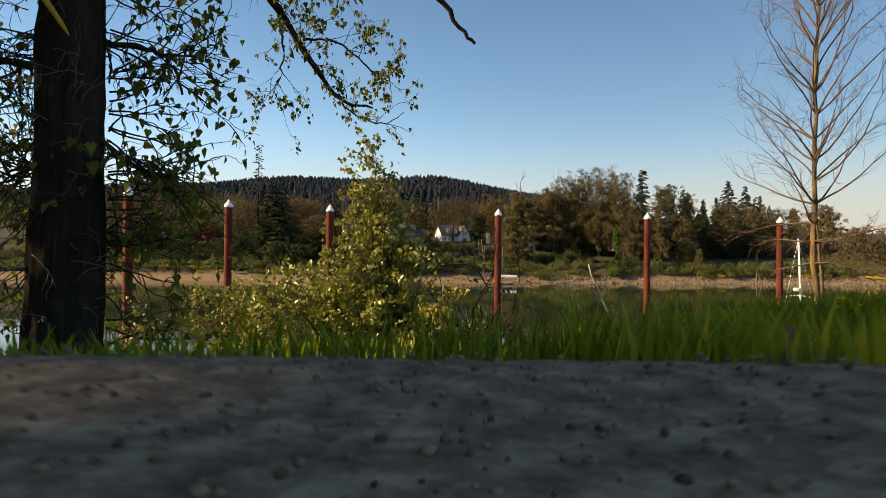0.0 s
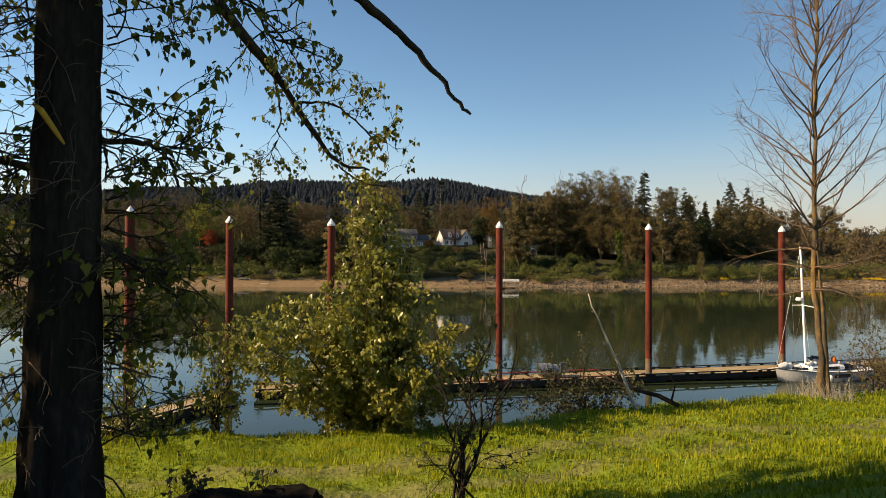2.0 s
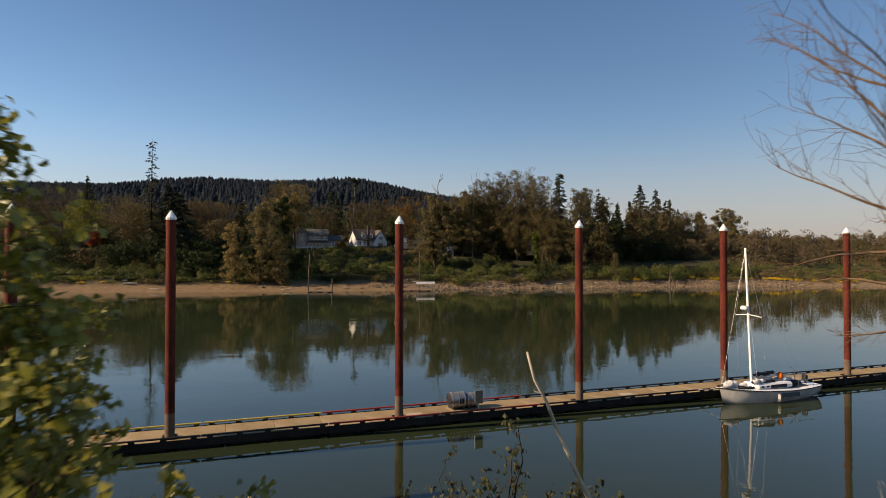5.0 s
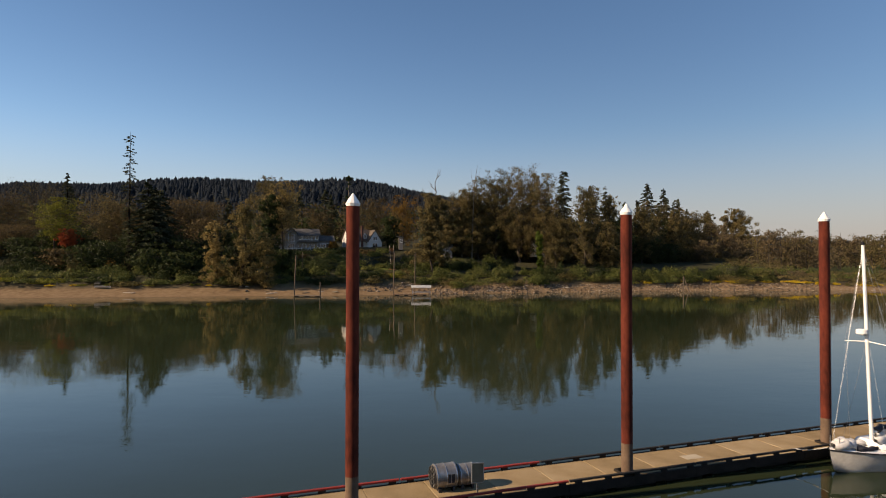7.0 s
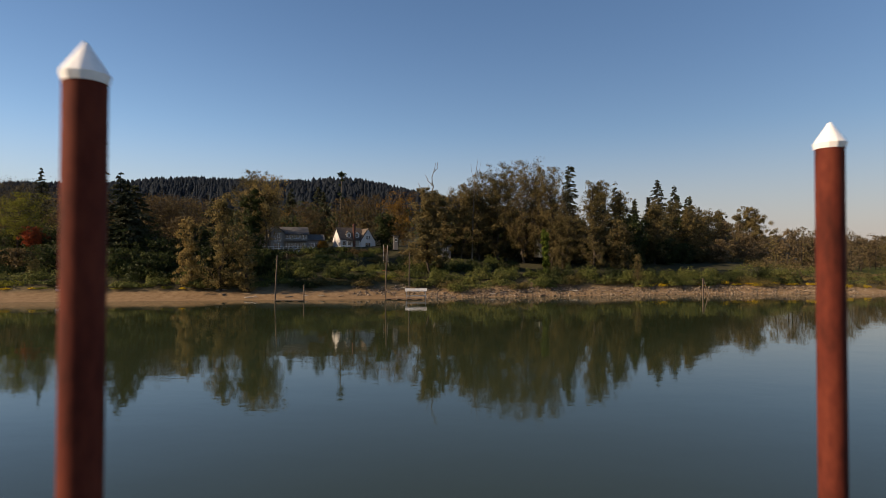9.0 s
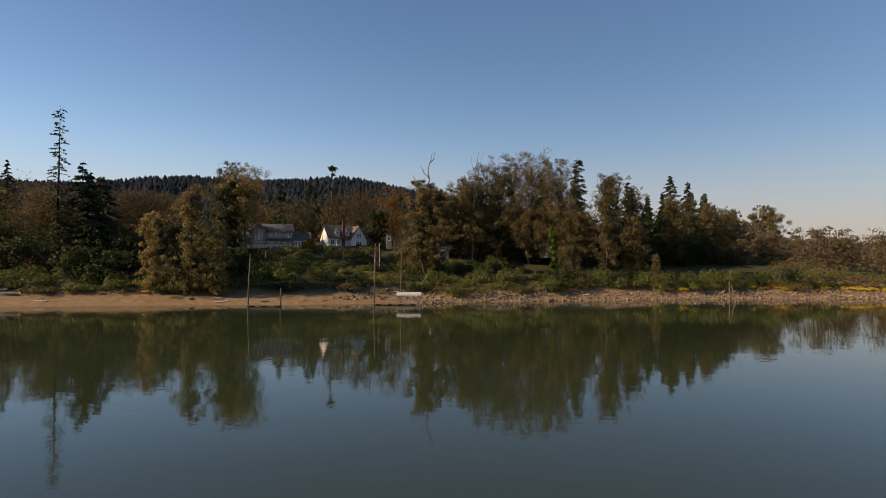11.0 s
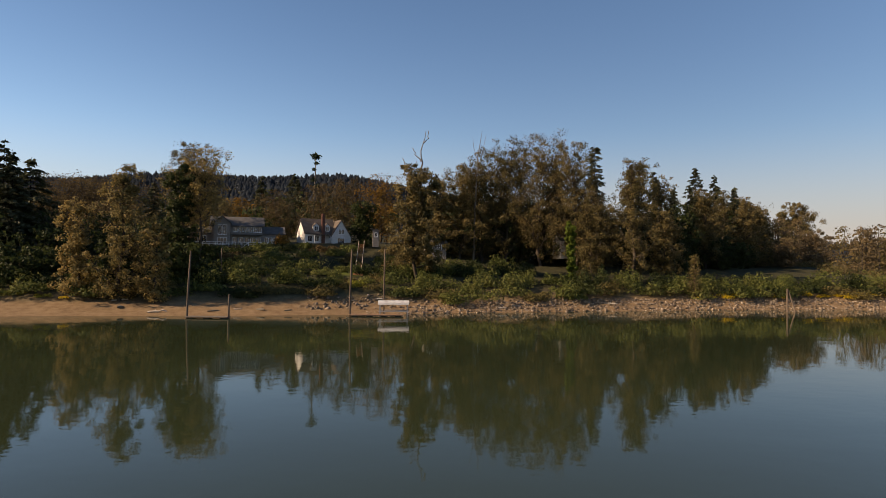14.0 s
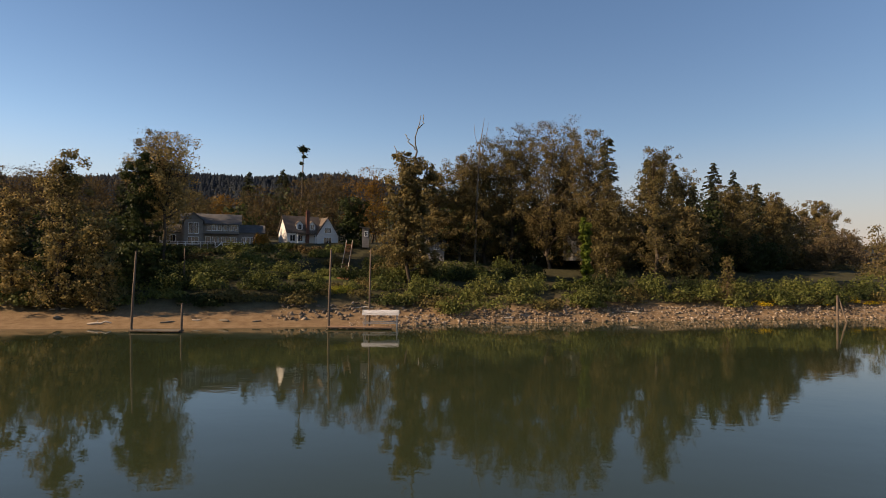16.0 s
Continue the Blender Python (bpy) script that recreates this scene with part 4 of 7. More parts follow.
# more trees closing the wood behind the bank
g = np.random.default_rng(61)
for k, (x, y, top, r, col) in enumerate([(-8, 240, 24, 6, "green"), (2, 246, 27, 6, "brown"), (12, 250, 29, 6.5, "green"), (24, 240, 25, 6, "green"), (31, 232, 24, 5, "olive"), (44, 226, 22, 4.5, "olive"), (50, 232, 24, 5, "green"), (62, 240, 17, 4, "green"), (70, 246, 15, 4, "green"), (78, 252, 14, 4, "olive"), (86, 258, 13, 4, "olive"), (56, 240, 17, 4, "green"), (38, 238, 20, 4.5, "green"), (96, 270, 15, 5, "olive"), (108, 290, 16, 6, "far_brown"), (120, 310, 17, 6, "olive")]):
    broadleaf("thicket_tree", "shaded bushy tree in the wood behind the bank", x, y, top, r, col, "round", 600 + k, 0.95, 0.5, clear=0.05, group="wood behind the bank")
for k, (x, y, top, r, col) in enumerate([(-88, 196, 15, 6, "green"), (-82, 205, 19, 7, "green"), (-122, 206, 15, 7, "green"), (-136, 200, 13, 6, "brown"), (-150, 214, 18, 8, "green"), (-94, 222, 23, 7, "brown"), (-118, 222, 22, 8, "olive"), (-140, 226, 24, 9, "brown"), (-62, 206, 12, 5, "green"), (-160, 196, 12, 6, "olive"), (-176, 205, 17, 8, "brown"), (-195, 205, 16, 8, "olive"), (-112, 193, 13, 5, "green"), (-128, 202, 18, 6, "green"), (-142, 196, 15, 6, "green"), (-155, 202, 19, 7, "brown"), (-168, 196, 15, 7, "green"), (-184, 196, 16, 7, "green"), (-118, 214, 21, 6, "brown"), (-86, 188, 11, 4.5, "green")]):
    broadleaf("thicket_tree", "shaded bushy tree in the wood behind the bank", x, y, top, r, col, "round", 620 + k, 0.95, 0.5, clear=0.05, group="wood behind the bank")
for k, (x, y, top, r) in enumerate([(6, 258, 33, 5), (28, 262, 34, 5.5), (51, 257, 35.3, 5.5), (59, 266, 32.5, 4.5), (64.5, 268, 33.5, 4.5), (70, 280, 32, 5), (44, 258, 38.5, 6.5), (97, 306, 33, 5), (56, 262, 27, 4.5), (100, 312, 30, 5), (-20, 268, 32, 5), (-98, 250, 33, 5.5), (-125, 240, 32, 5.5), (-70, 300, 40, 6)]):
    conifer("fir_tree", "dark green fir tree behind the far bank", x, y, top, r, 640 + k, group="far bank firs")

# brambles, scrub and weeds along the bank
g = np.random.default_rng(62)
k = 0
for x in np.arange(-100, 96, 4.6):
    for s, hmin, hmax, cols in ((11.6, 1.0, 1.9, ("bramble", "bramble", "scrub", "green")), (16.5, 1.6, 2.8, ("bramble", "green", "bramble")), (25.0, 1.8, 3.2, ("green", "bramble", "green"))):
        if abs(x + 24) < 6 and s < 20:
            continue
        if s > 20 and ((-75 < x < -28) and g.uniform() < 0.25 or x > -12):
            continue
        k += 1
        xx, yy = x + g.uniform(-1.6, 1.6), far_shore(x) + s + g.uniform(-1.2, 1.8) - 5.2 * float(smooth01((x + 14) / 10))
        col = cols[g.integers(0, len(cols))]
        mound("bramble_bush", "tangled mound of bramble on the far bank", float(xx), float(yy), g.uniform(3.2, 4.8), g.uniform(2.4, 3.6), g.uniform(hmin, hmax) * (1.25 + 0.45 * float(smooth01((x + 14) / 10))), col, 700 + k, 0.27, 1050)
for x, s, rx, h, col in ((-60, 31, 4.5, 2.6, "bramble"), (-52, 33, 5, 3.0, "bramble"), (-44, 34, 5, 3.4, "bramble"), (-37, 32, 4.5, 2.6, "bramble"), (-31, 36, 3.5, 2.2, "scrub"), (-57, 38, 3, 2.0, "brown"), (-63, 36, 2.5, 2.6, "red"), (-48, 39, 4, 2.4, "bramble"), (-40, 41, 3.5, 2.0, "bramble"), (-20, 30, 4, 3.0, "olive"), (-14, 26, 4, 3, "bramble"), (-68, 30, 4, 2.4, "green"), (-33, 24, 3, 1.6, "bramble"), (-68, 44, 3.5, 2.0, "bramble"), (-63, 43, 3.5, 1.6, "bramble"), (-57, 44, 3.5, 1.8, "green"), (-52, 45, 3.5, 2.2, "bramble"), (-47, 47, 3.5, 1.8, "green"), (-43, 48, 3, 1.5, "bramble"), (-38, 46, 3.5, 2.0, "brown"), (-33, 47, 3, 1.8, "bramble"), (-34, 42, 3, 1.8, "bramble"), (-29.5, 30, 2.4, 1.6, "bramble"), (-22, 36, 3, 2.4, "bramble"), (-22, 43, 3, 2.4, "olive"), (-72, 36, 4, 2.4, "green"), (-30, 51, 2.5, 2.0, "green"), (-50, 53, 2.6, 2.6, "rust"), (-18, 40, 3.5, 3.0, "olive"), (-55, 27, 4, 2, "bramble"), (-46, 27, 4, 2, "bramble"), (-38, 26, 4, 2, "green")):
    k += 1
    mound("bramble_bush", "tangled mound of bramble on the sunny slope", x, float(far_shore(x) + s), rx, rx * 0.8, h, col if col != "red" else "brown", 900 + k, 0.26, 1200)
for x in np.arange(48, 130, 3.4):
    k += 1
    mound("weed_patch", "yellow flowering weeds above the shingle", float(x + g.uniform(-1, 1)), float(far_shore(x) + 6.2 + g.uniform(-0.6, 1.0)), 2.4, 1.3, g.uniform(0.6, 1.1), "goldenrod" if g.uniform() < 0.7 else "scrub", 1200 + k, 0.16, 520, "weeds on the far shore", category="weeds")
for x in np.arange(-112, -66, 3.6):
    k += 1
    mound("weed_patch", "yellow-green weeds at the top of the sand", float(x + g.uniform(-1, 1)), float(far_shore(x) + 11.0 + g.uniform(-0.6, 1.0)), 2.4, 1.2, g.uniform(0.3, 0.6), "goldenrod" if g.uniform() < 0.35 else "yellow", 1300 + k, 0.16, 420, "weeds on the far shore", category="weeds")
for x in np.arange(92, 250, 5.2):
    for s in (10.0, 18.0, 28.0, 40.0):
        k += 1
        mound("bank_scrub", "dry golden scrub along the low far bank", float(x + g.uniform(-2, 2)), float(far_shore(x) + s + g.uniform(-2, 4)), g.uniform(4.0, 6.0), 3.6, g.uniform(0.9, 1.9) * (1 + s / 50), ("scrub", "olive", "olive", "far_brown", "bramble")[int(g.integers(0, 5))], 1400 + k, 0.32, 420)
# brambles and shrubs over the shaded slope upriver
for x in np.arange(-200, -98, 6.0):
    for s, h, cols in ((12.5, 1.3, ("yellow", "bramble", "bramble")), (17.0, 1.9, ("bramble", "yellow", "bramble")), (23.0, 2.8, ("bramble", "green", "bramble")), (30.0, 3.8, ("green", "green", "dull"))):
        k += 1
        mound("bramble_bush", "tangled mound of bramble below the shaded wood", float(x + g.uniform(-2, 2)), float(far_shore(x) + s + g.uniform(-1, 2)), 4.6, 3.4, h * g.uniform(0.7, 1.2), cols[int(g.integers(0, 3))], 1600 + k, 0.30, 700)
for x, s, h, col in ((-102.0, 22, 4.5, "rust"), (-110.5, 20, 5.0, "scrub"), (-99.5, 24, 4.0, "brown")):
    k += 1
    mound("autumn_shrub", "russet autumn shrub on the shaded bank", x, float(far_shore(x) + s), 1.8, 1.6, h, col, 1900 + k, 0.24, 800)
for x, y, h in ((-10.5, 207, 2.6), (-7, 209, 3.0), (-3.5, 208, 2.8), (0.5, 211, 3.0), (4, 212, 2.6), (-6, 214, 3.4), (-1, 216, 3.2), (5, 217, 3.6), (9, 214, 3.0), (-11, 213, 3.0)):
    k += 1
    mound("bramble_bush", "tangled mound of bramble below the wood", x, y, 3.4, 2.8, h, "green" if k % 2 else "bramble", 1950 + k, 0.25, 1200)

for x, s, rx, h, col in ((-27, 14, 2.4, 1.2, "scrub"), (-24, 15.5, 2.6, 1.4, "yellow"), (-21, 14, 2.4, 1.2, "scrub"), (-23, 19, 2.6, 1.6, "bramble"), (-26.5, 18.5, 2.2, 1.2, "scrub"), (-20, 19.5, 2.6, 1.8, "olive"), (-29, 17, 2.4, 1.6, "bramble"), (-22, 23, 1.8, 1.0, "scrub"), (-19, 24, 2.6, 2.2, "bramble"), (-30, 22, 2.4, 1.6, "bramble")):
    k += 1
    mound("grassy_tussock", "tall dry grass and weeds at the foot of the stairs", x, float(far_shore(x) + s), rx, rx * 0.8, h, col, 2100 + k, 0.2, 900, "tussocks by the stairs", category="weeds")

# shingle and boulders on the far shore
STONE = material("river stones", [(0.10, 0.074, 0.052), (0.22, 0.17, 0.122), (0.36, 0.29, 0.22)], 0.9, 1.5, 10, island=0.5)
g = np.random.default_rng(63)


def stones(name, label, n, x0, x1, s0, s1, r0, r1):
    vs, fs, base = [], [], 0
    ico = bmesh.new()
    bmesh.ops.create_icosphere(ico, subdivisions=1, radius=1.0)
    iv = np.array([v.co[:] for v in ico.verts])
    ifc = np.array([[v.index for v in f.verts] for f in ico.faces])
    ico.free()
    xs = g.uniform(x0, x1, n)
    ss = g.uniform(s0, s1, n)
    ys = far_shore(xs) + ss
    zs = height(xs, ys)
    for x, y, z in zip(xs, ys, zs):
        r = r0 + (r1 - r0) * g.uniform() ** 2.2
        m = np.array(Euler((g.uniform(0, 6), g.uniform(0, 6), g.uniform(0, 6))).to_matrix())
        p = (iv * g.uniform(0.75, 1.2, (len(iv), 1))) * r * np.array([1.25, 0.95, 0.6])
        p = p @ m.T * np.array([1, 1, 0.75])
        vs.append(p + np.array([x, y, z + 0.2 * r]))
        fs.append(ifc + base)
        base += len(iv)
    return tagged(new(name, soup(name, np.concatenate(vs), np.concatenate(fs), STONE)), label, "stones", kind="stuff")


stones("shore_rubble", "broken grey rock along the far shore", 2200, -14, 110, 0.0, 5.6, 0.10, 0.45)
stones("shore_rubble", "scattered rock at the foot of the bank", 260, -32, -8, 4.0, 11.0, 0.12, 0.5)
stones("shingle", "small pale shingle beside the water", 2200, -20, 140, -0.3, 5.6, 0.06, 0.2)

for x, s, ln, turn, r in ((-62.5, 9.0, 2.6, 20, 0.16), (-56.6, 9.8, 1.6, 5, 0.12), (-53.1, 2.0, 3.2, 12, 0.17), (-60.5, 5.5, 1.2, 80, 0.22), (-45.0, 3.5, 2.0, 35, 0.12), (-37.6, 4.0, 1.8, -20, 0.2), (-41.5, 4.5, 1.4, 10, 0.1), (-66.5, 10.2, 3.6, -12, 0.15), (-71.0, 10.5, 4.2, 6, 0.17), (-88, 4.5, 3.0, 8, 0.16), (-24, 8.6, 2.8, -14, 0.14), (-19.5, 9.2, 3.4, 10, 0.14), (4, 2.0, 2.2, 15, 0.12), (26, 3.0, 2.6, -10, 0.13), (-33, 3.5, 1.3, 28, 0.1)):
    y = float(far_shore(x) + s)
    lgx = thing("driftwood", pose(x, y, ground_at(x, y) + r * 0.6, 0, 0, turn), "weathered driftwood log on the far beach", "driftwood", "driftwood on the beach")
    gg = np.random.default_rng(int(abs(x) * 10))
    p = bend((-ln / 2, 0, 0), (ln / 2, 0, gg.uniform(0, 0.15)), 6, gg, 0.15)
    v, f = tubes([(p, np.array([0.7, 1, 1.05, 0.95, 0.8, 0.45]) * r), (np.array([p[2], p[2] + np.array([0.2, 0.25, 0.35])]), np.array([0.4, 0.15]) * r)], 7)
    mesh_part("log", mesh_of("log", v, f, DEADWOOD if gg.uniform() < 0.5 else BARK_GREY, True), lgx)

# mooring posts, floats and the boat lift
POST = material("tarred mooring post", [(0.045, 0.035, 0.028), (0.10, 0.075, 0.055), (0.15, 0.11, 0.08)], 0.9, 1.2, 12, 0.01, 14, stretch=(1, 1, 0.3))


def mooring_post(x, y, top, lean=0.0, r=0.15, name="mooring_post", label="tall dark timber mooring post at the shore"):
    root = thing(name, pose(x, y, 0), label, "post", "mooring posts")
    v, f = tubes([(np.array([[0, 0, -3.0], [lean * 0.5, 0, top / 2], [lean, 0, top]]), np.array([r * 1.15, r, r * 0.8]))], 10)
    mesh_part("timber", mesh_of("timber", v, f, POST, True), root)
    part("cap", boxed(lean - r, lean + r, -r, r, top, top + 0.05), POST, root)
    return root


mooring_post(-45.85, 168.6, 10.5, 0.55)
mooring_post(-39.3, 169.2, 3.7, 0.05, 0.15, "mooring_post", "short dark timber mooring post at the shore")
bp = thing("bank_post", pose(-50.9, 192.0, ground_at(-50.9, 192.0) - 0.4), "slim weathered post standing on the bramble slope", "post")
v, f = tubes([(np.array([[0, 0, 0], [0.05, 0, 4.0], [0.08, 0, 11.9 - ground_at(-50.9, 192.0)]]), np.array([0.11, 0.10, 0.09]))], 8)
mesh_part("timber", mesh_of("timber", v, f, POST, True), bp)
mooring_post(-21.75, 176.6, 11.2, 0.25)
mooring_post(-16.4, 179.0, 11.3, 0.1, 0.13)
fl = thing("timber_float", pose(-42.5, 168.9, 0, 0, 0, 3), "low dark timber float between mooring posts", "float")
part("deck", boxed(-3.3, 3.3, -0.8, 0.8, 0.12, 0.26, bevel=0.02), POST, fl)
for k in range(12):
    part("plank", boxed(-3.25 + k * 0.545, -2.74 + k * 0.545, -0.78, 0.78, 0.26, 0.30), BARK_GREY, fl)
for a in (-2.6, 0, 2.6):
    part("pontoon", boxed(a - 0.5, a + 0.5, -0.7, 0.7, -0.2, 0.12, bevel=0.05), FLOAT_DARK, fl)
fl = thing("timber_float", pose(-17.2, 177.0, 0, 0, 0, 6), "low timber float under a boat canopy", "float")
part("deck", boxed(-4.6, 4.4, -0.9, 0.9, 0.14, 0.30, bevel=0.02), POST, fl)
for k in range(16):
    part("plank", boxed(-4.55 + k * 0.56, -4.02 + k * 0.56, -0.88, 0.88, 0.30, 0.34), material("reddish plank", [(0.17, 0.10, 0.06), (0.28, 0.17, 0.10)], 0.9, 1, 12) if k == 0 else bpy.data.materials["reddish plank"], fl)
for a in (-3.6, -1.2, 1.2, 3.6):
    part("pontoon", boxed(a - 0.5, a + 0.5, -0.8, 0.8, -0.2, 0.14, bevel=0.05), FLOAT_DARK, fl)
CANVAS = material("white canopy", [(0.62, 0.62, 0.62), (0.74, 0.74, 0.73)], 0.6, 1, 7)
cn = thing("boat_canopy", pose(-14.6, 178.6, 0, 0, 0, 6), "white-roofed boat lift standing at the far shore", "boat lift")
bm = bmesh.new()
prev = None
for i in range(9):
    a = math.pi * i / 8
    yy, zz = -1.5 * math.cos(a), 1.95 + 0.65 * math.sin(a) ** 0.8
    cur = [bm.verts.new((xx, yy, zz)) for xx in (-2.6, 2.6)]
    if prev:
        bm.faces.new((prev[0], prev[1], cur[1], cur[0]))
    prev = cur
bmesh.ops.solidify(bm, geom=bm.faces[:], thickness=0.04)
part("roof", bm, CANVAS, cn, "white arched roof")
for a in (-2.3, 2.3):
    for b in (-1.3, 1.3):
        part("leg", boxed(a - 0.05, a + 0.05, b - 0.05, b + 0.05, -0.8, 2.0), STEEL_FAR, cn)
for b in (-1.3, 1.3):
    part("beam", boxed(-2.5, 2.5, b - 0.06, b + 0.06, 0.75, 0.9), STEEL_FAR, cn)
dp = thing("pile_dolphin", pose(60.5, 200.4, 0), "two weathered timber piles leaning together in the shallows", "piles")
v, f = tubes([(np.array([[0, 0, -2], [0.0, 0, 4.6]]), np.array([0.2, 0.17]))], 9)
mesh_part("upright", mesh_of("upright", v, f, POST, True), dp)
v, f = tubes([(np.array([[1.9, 0.1, -1.0], [0.15, 0.05, 4.3]]), np.array([0.17, 0.14]))], 9)
mesh_part("brace", mesh_of("brace", v, f, POST, True), dp)
part("bolt", boxed(-0.25, 0.3, -0.03, 0.03, 4.1, 4.18), STEEL_FAR, dp)
# the white things on the left beach
wk = thing("beached_skiff", pose(-96.6, 169.4, ground_at(-96.6, 169.4) + 0.05, 0, 0, 20), "small white skiff drawn up on the beach", "boat")
hv = []
for i in range(9):
    t = i / 8
    w = 0.75 * math.sin(math.pi * (0.12 + 0.62 * t)) if t < 1 else 0.5
    for k in range(5):
        a = (k - 2) / 2
        hv.append((3.6 * t - 1.8, w * a, 0.55 * abs(a) ** 1.6 + 0.1 * (1 - t)))
hf = [(i * 5 + k, i * 5 + k + 1, (i + 1) * 5 + k + 1, (i + 1) * 5 + k) for i in range(8) for k in range(4)]
mesh_part("hull", mesh_of("hull", np.array(hv), hf, CANVAS, True), wk)
part("thwart", boxed(-0.15, 0.15, -0.55, 0.55, 0.40, 0.45), POST, wk)
rm = thing("boat_ramp", pose(-99.0, 171.6, ground_at(-99.0, 171.6) + 0.75, 24, 0, 20), "grey timber ramp leading down the bank", "ramp")
for k in range(9):
    part("plank", boxed(-0.7, 0.7, -2.2 + k * 0.5, -1.74 + k * 0.5, 0.1, 0.16), BARK_GREY, rm)
for a in (-0.6, 0.55):
    part("bearer", boxed(a, a + 0.08, -2.3, 2.4, -0.15, 0.1), POST, rm)

# ---- houses above the far bank ----
WALL_WHITE = material("white house wall", [(0.50, 0.48, 0.45), (0.60, 0.58, 0.54)], 0.8, 0.8, 8, 0.004, 6, stretch=(1, 1, 4))
WALL_GREY = material("grey-beige clapboard", [(0.16, 0.145, 0.13), (0.23, 0.21, 0.185)], 0.85, 0.8, 8, 0.006, 5, stretch=(1, 1, 5))
ROOF_BROWN = material("brown shingle roof", [(0.07, 0.055, 0.045), (0.13, 0.105, 0.085)], 0.95, 1.0, 12, 0.02, 7)
ROOF_GREY = material("grey shingle roof", [(0.06, 0.058, 0.055), (0.11, 0.105, 0.10)], 0.95, 1.0, 12, 0.02, 7)
BRICK_RED = material("dark red brick", [(0.09, 0.04, 0.03), (0.16, 0.075, 0.055)], 0.9, 2, 14, 0.01, 12)
TRIM = material("white trim paint", [(0.60, 0.60, 0.58), (0.72, 0.72, 0.70)], 0.6, 1, 8)
PANE = material("dark window pane", [(0.012, 0.014, 0.017), (0.03, 0.034, 0.04)], 0.06, 1, 5, spec=0.7)
TIMBER = material("reddish stair timber", [(0.16, 0.075, 0.04), (0.28, 0.14, 0.07)], 0.85, 1.5, 14)


def gable_roof(bm, x0, x1, y0, y1, eave, ridge, along_x=True, over=0.35, thick=0.22):
    """Two slabs meeting in a ridge."""
    if along_x:
        c = (y0 + y1) / 2
        prof = [(y0 - over, eave - over * (ridge - eave) / (c - y0)), (c, ridge), (y1 + over, eave - over * (ridge - eave) / (c - y0))]
        pts = [[(x, p, q) for p, q in prof] + [(x, p, q - thick) for p, q in prof] for x in (x0 - over, x1 + over)]
    else:
        c = (x0 + x1) / 2
        prof = [(x0 - over, eave - over * (ridge - eave) / (c - x0)), (c, ridge), (x1 + over, eave - over * (ridge - eave) / (c - x0))]
        pts = [[(p, y, q) for p, q in prof] + [(p, y, q - thick) for p, q in prof] for y in (y0 - over, y1 + over)]
    a = [bm.verts.new(p) for p in pts[0]]
    b = [bm.verts.new(p) for p in pts[1]]
    for i, j in ((0, 1), (1, 2), (4, 3), (5, 4), (3, 0), (2, 5)):
        bm.faces.new((a[i], a[j], b[j], b[i]))
    for s in (a, b):
        bm.faces.new((s[0], s[1], s[4], s[3]))
        bm.faces.new((s[1], s[2], s[5], s[4]))
    bmesh.ops.recalc_face_normals(bm, faces=bm.faces)


def gable_wall(bm, x0, x1, y0, y1, z0, eave, ridge, along_x=True):
    """A closed house body with gable ends."""
    if along_x:
        c = (y0 + y1) / 2
        ends = [[(x, y0, z0), (x, y1, z0), (x, y1, eave), (x, c, ridge), (x, y0, eave)] for x in (x0, x1)]
    else:
        c = (x0 + x1) / 2
        ends = [[(x0, y, z0), (x1, y, z0), (x1, y, eave), (c, y, ridge), (x0, y, eave)] for y in (y0, y1)]
    a = [bm.verts.new(p) for p in ends[0]]
    b = [bm.verts.new(p) for p in ends[1]]
    bm.faces.new(a)
    bm.faces.new(b)
    for i in range(5):
        bm.faces.new((a[i], a[(i + 1) % 5], b[(i + 1) % 5], b[i]))
    bmesh.ops.recalc_face_normals(bm, faces=bm.faces)


def window(parent, x, z, w, h, y, cross=1):
    """A window in a wall that faces -y: frame, panes and sill."""
    fr = bmesh.new()
    for a, b, c, d in ((x - w / 2 - 0.08, x - w / 2, z - 0.08, z + h + 0.08), (x + w / 2, x + w / 2 + 0.08, z - 0.08, z + h + 0.08), (x - w / 2, x + w / 2, z - 0.08, z), (x - w / 2, x + w / 2, z + h, z + h + 0.08)):
        box(fr, a, b, y - 0.07, y + 0.05, c, d)
    for k in range(1, cross + 1):
        xx = x - w / 2 + w * k / (cross + 1)
        box(fr, xx - 0.025, xx + 0.025, y - 0.06, y + 0.04, z, z + h)
    win = part("window", fr, TRIM, parent)
    part("pane", boxed(x - w / 2, x + w / 2, y - 0.03, y + 0.02, z, z + h), PANE, win)
    part("sill", boxed(x - w / 2 - 0.12, x + w / 2 + 0.12, y - 0.14, y + 0.02, z - 0.15, z - 0.08), TRIM, win)
    return win


# white house with steep gables
wh = thing("white_house", pose(-42.0, 232.6, 14.0, 0, 0, 35), "white steep-gabled house with a brown roof and brick chimney", "house")
bm = bmesh.new()
gable_wall(bm, -5.6, 2.6, -3.4, 3.6, -1.0, 2.5, 6.1)
part("wall", bm, WALL_WHITE, wh)
bm = bmesh.new()
gable_roof(bm, -5.6, 2.6, -3.4, 3.6, 2.55, 6.2)
part("roof", bm, ROOF_BROWN, wh)
bm = bmesh.new()
gable_wall(bm, 0.9, 6.2, -4.6, 3.4, -1.0, 1.7, 5.8, False)
part("front_gable", bm, WALL_WHITE, wh)
bm = bmesh.new()
gable_roof(bm, 0.9, 6.2, -4.6, 3.4, 1.75, 5.9, False, 0.22)
part("gable_roof", bm, ROOF_BROWN, wh)
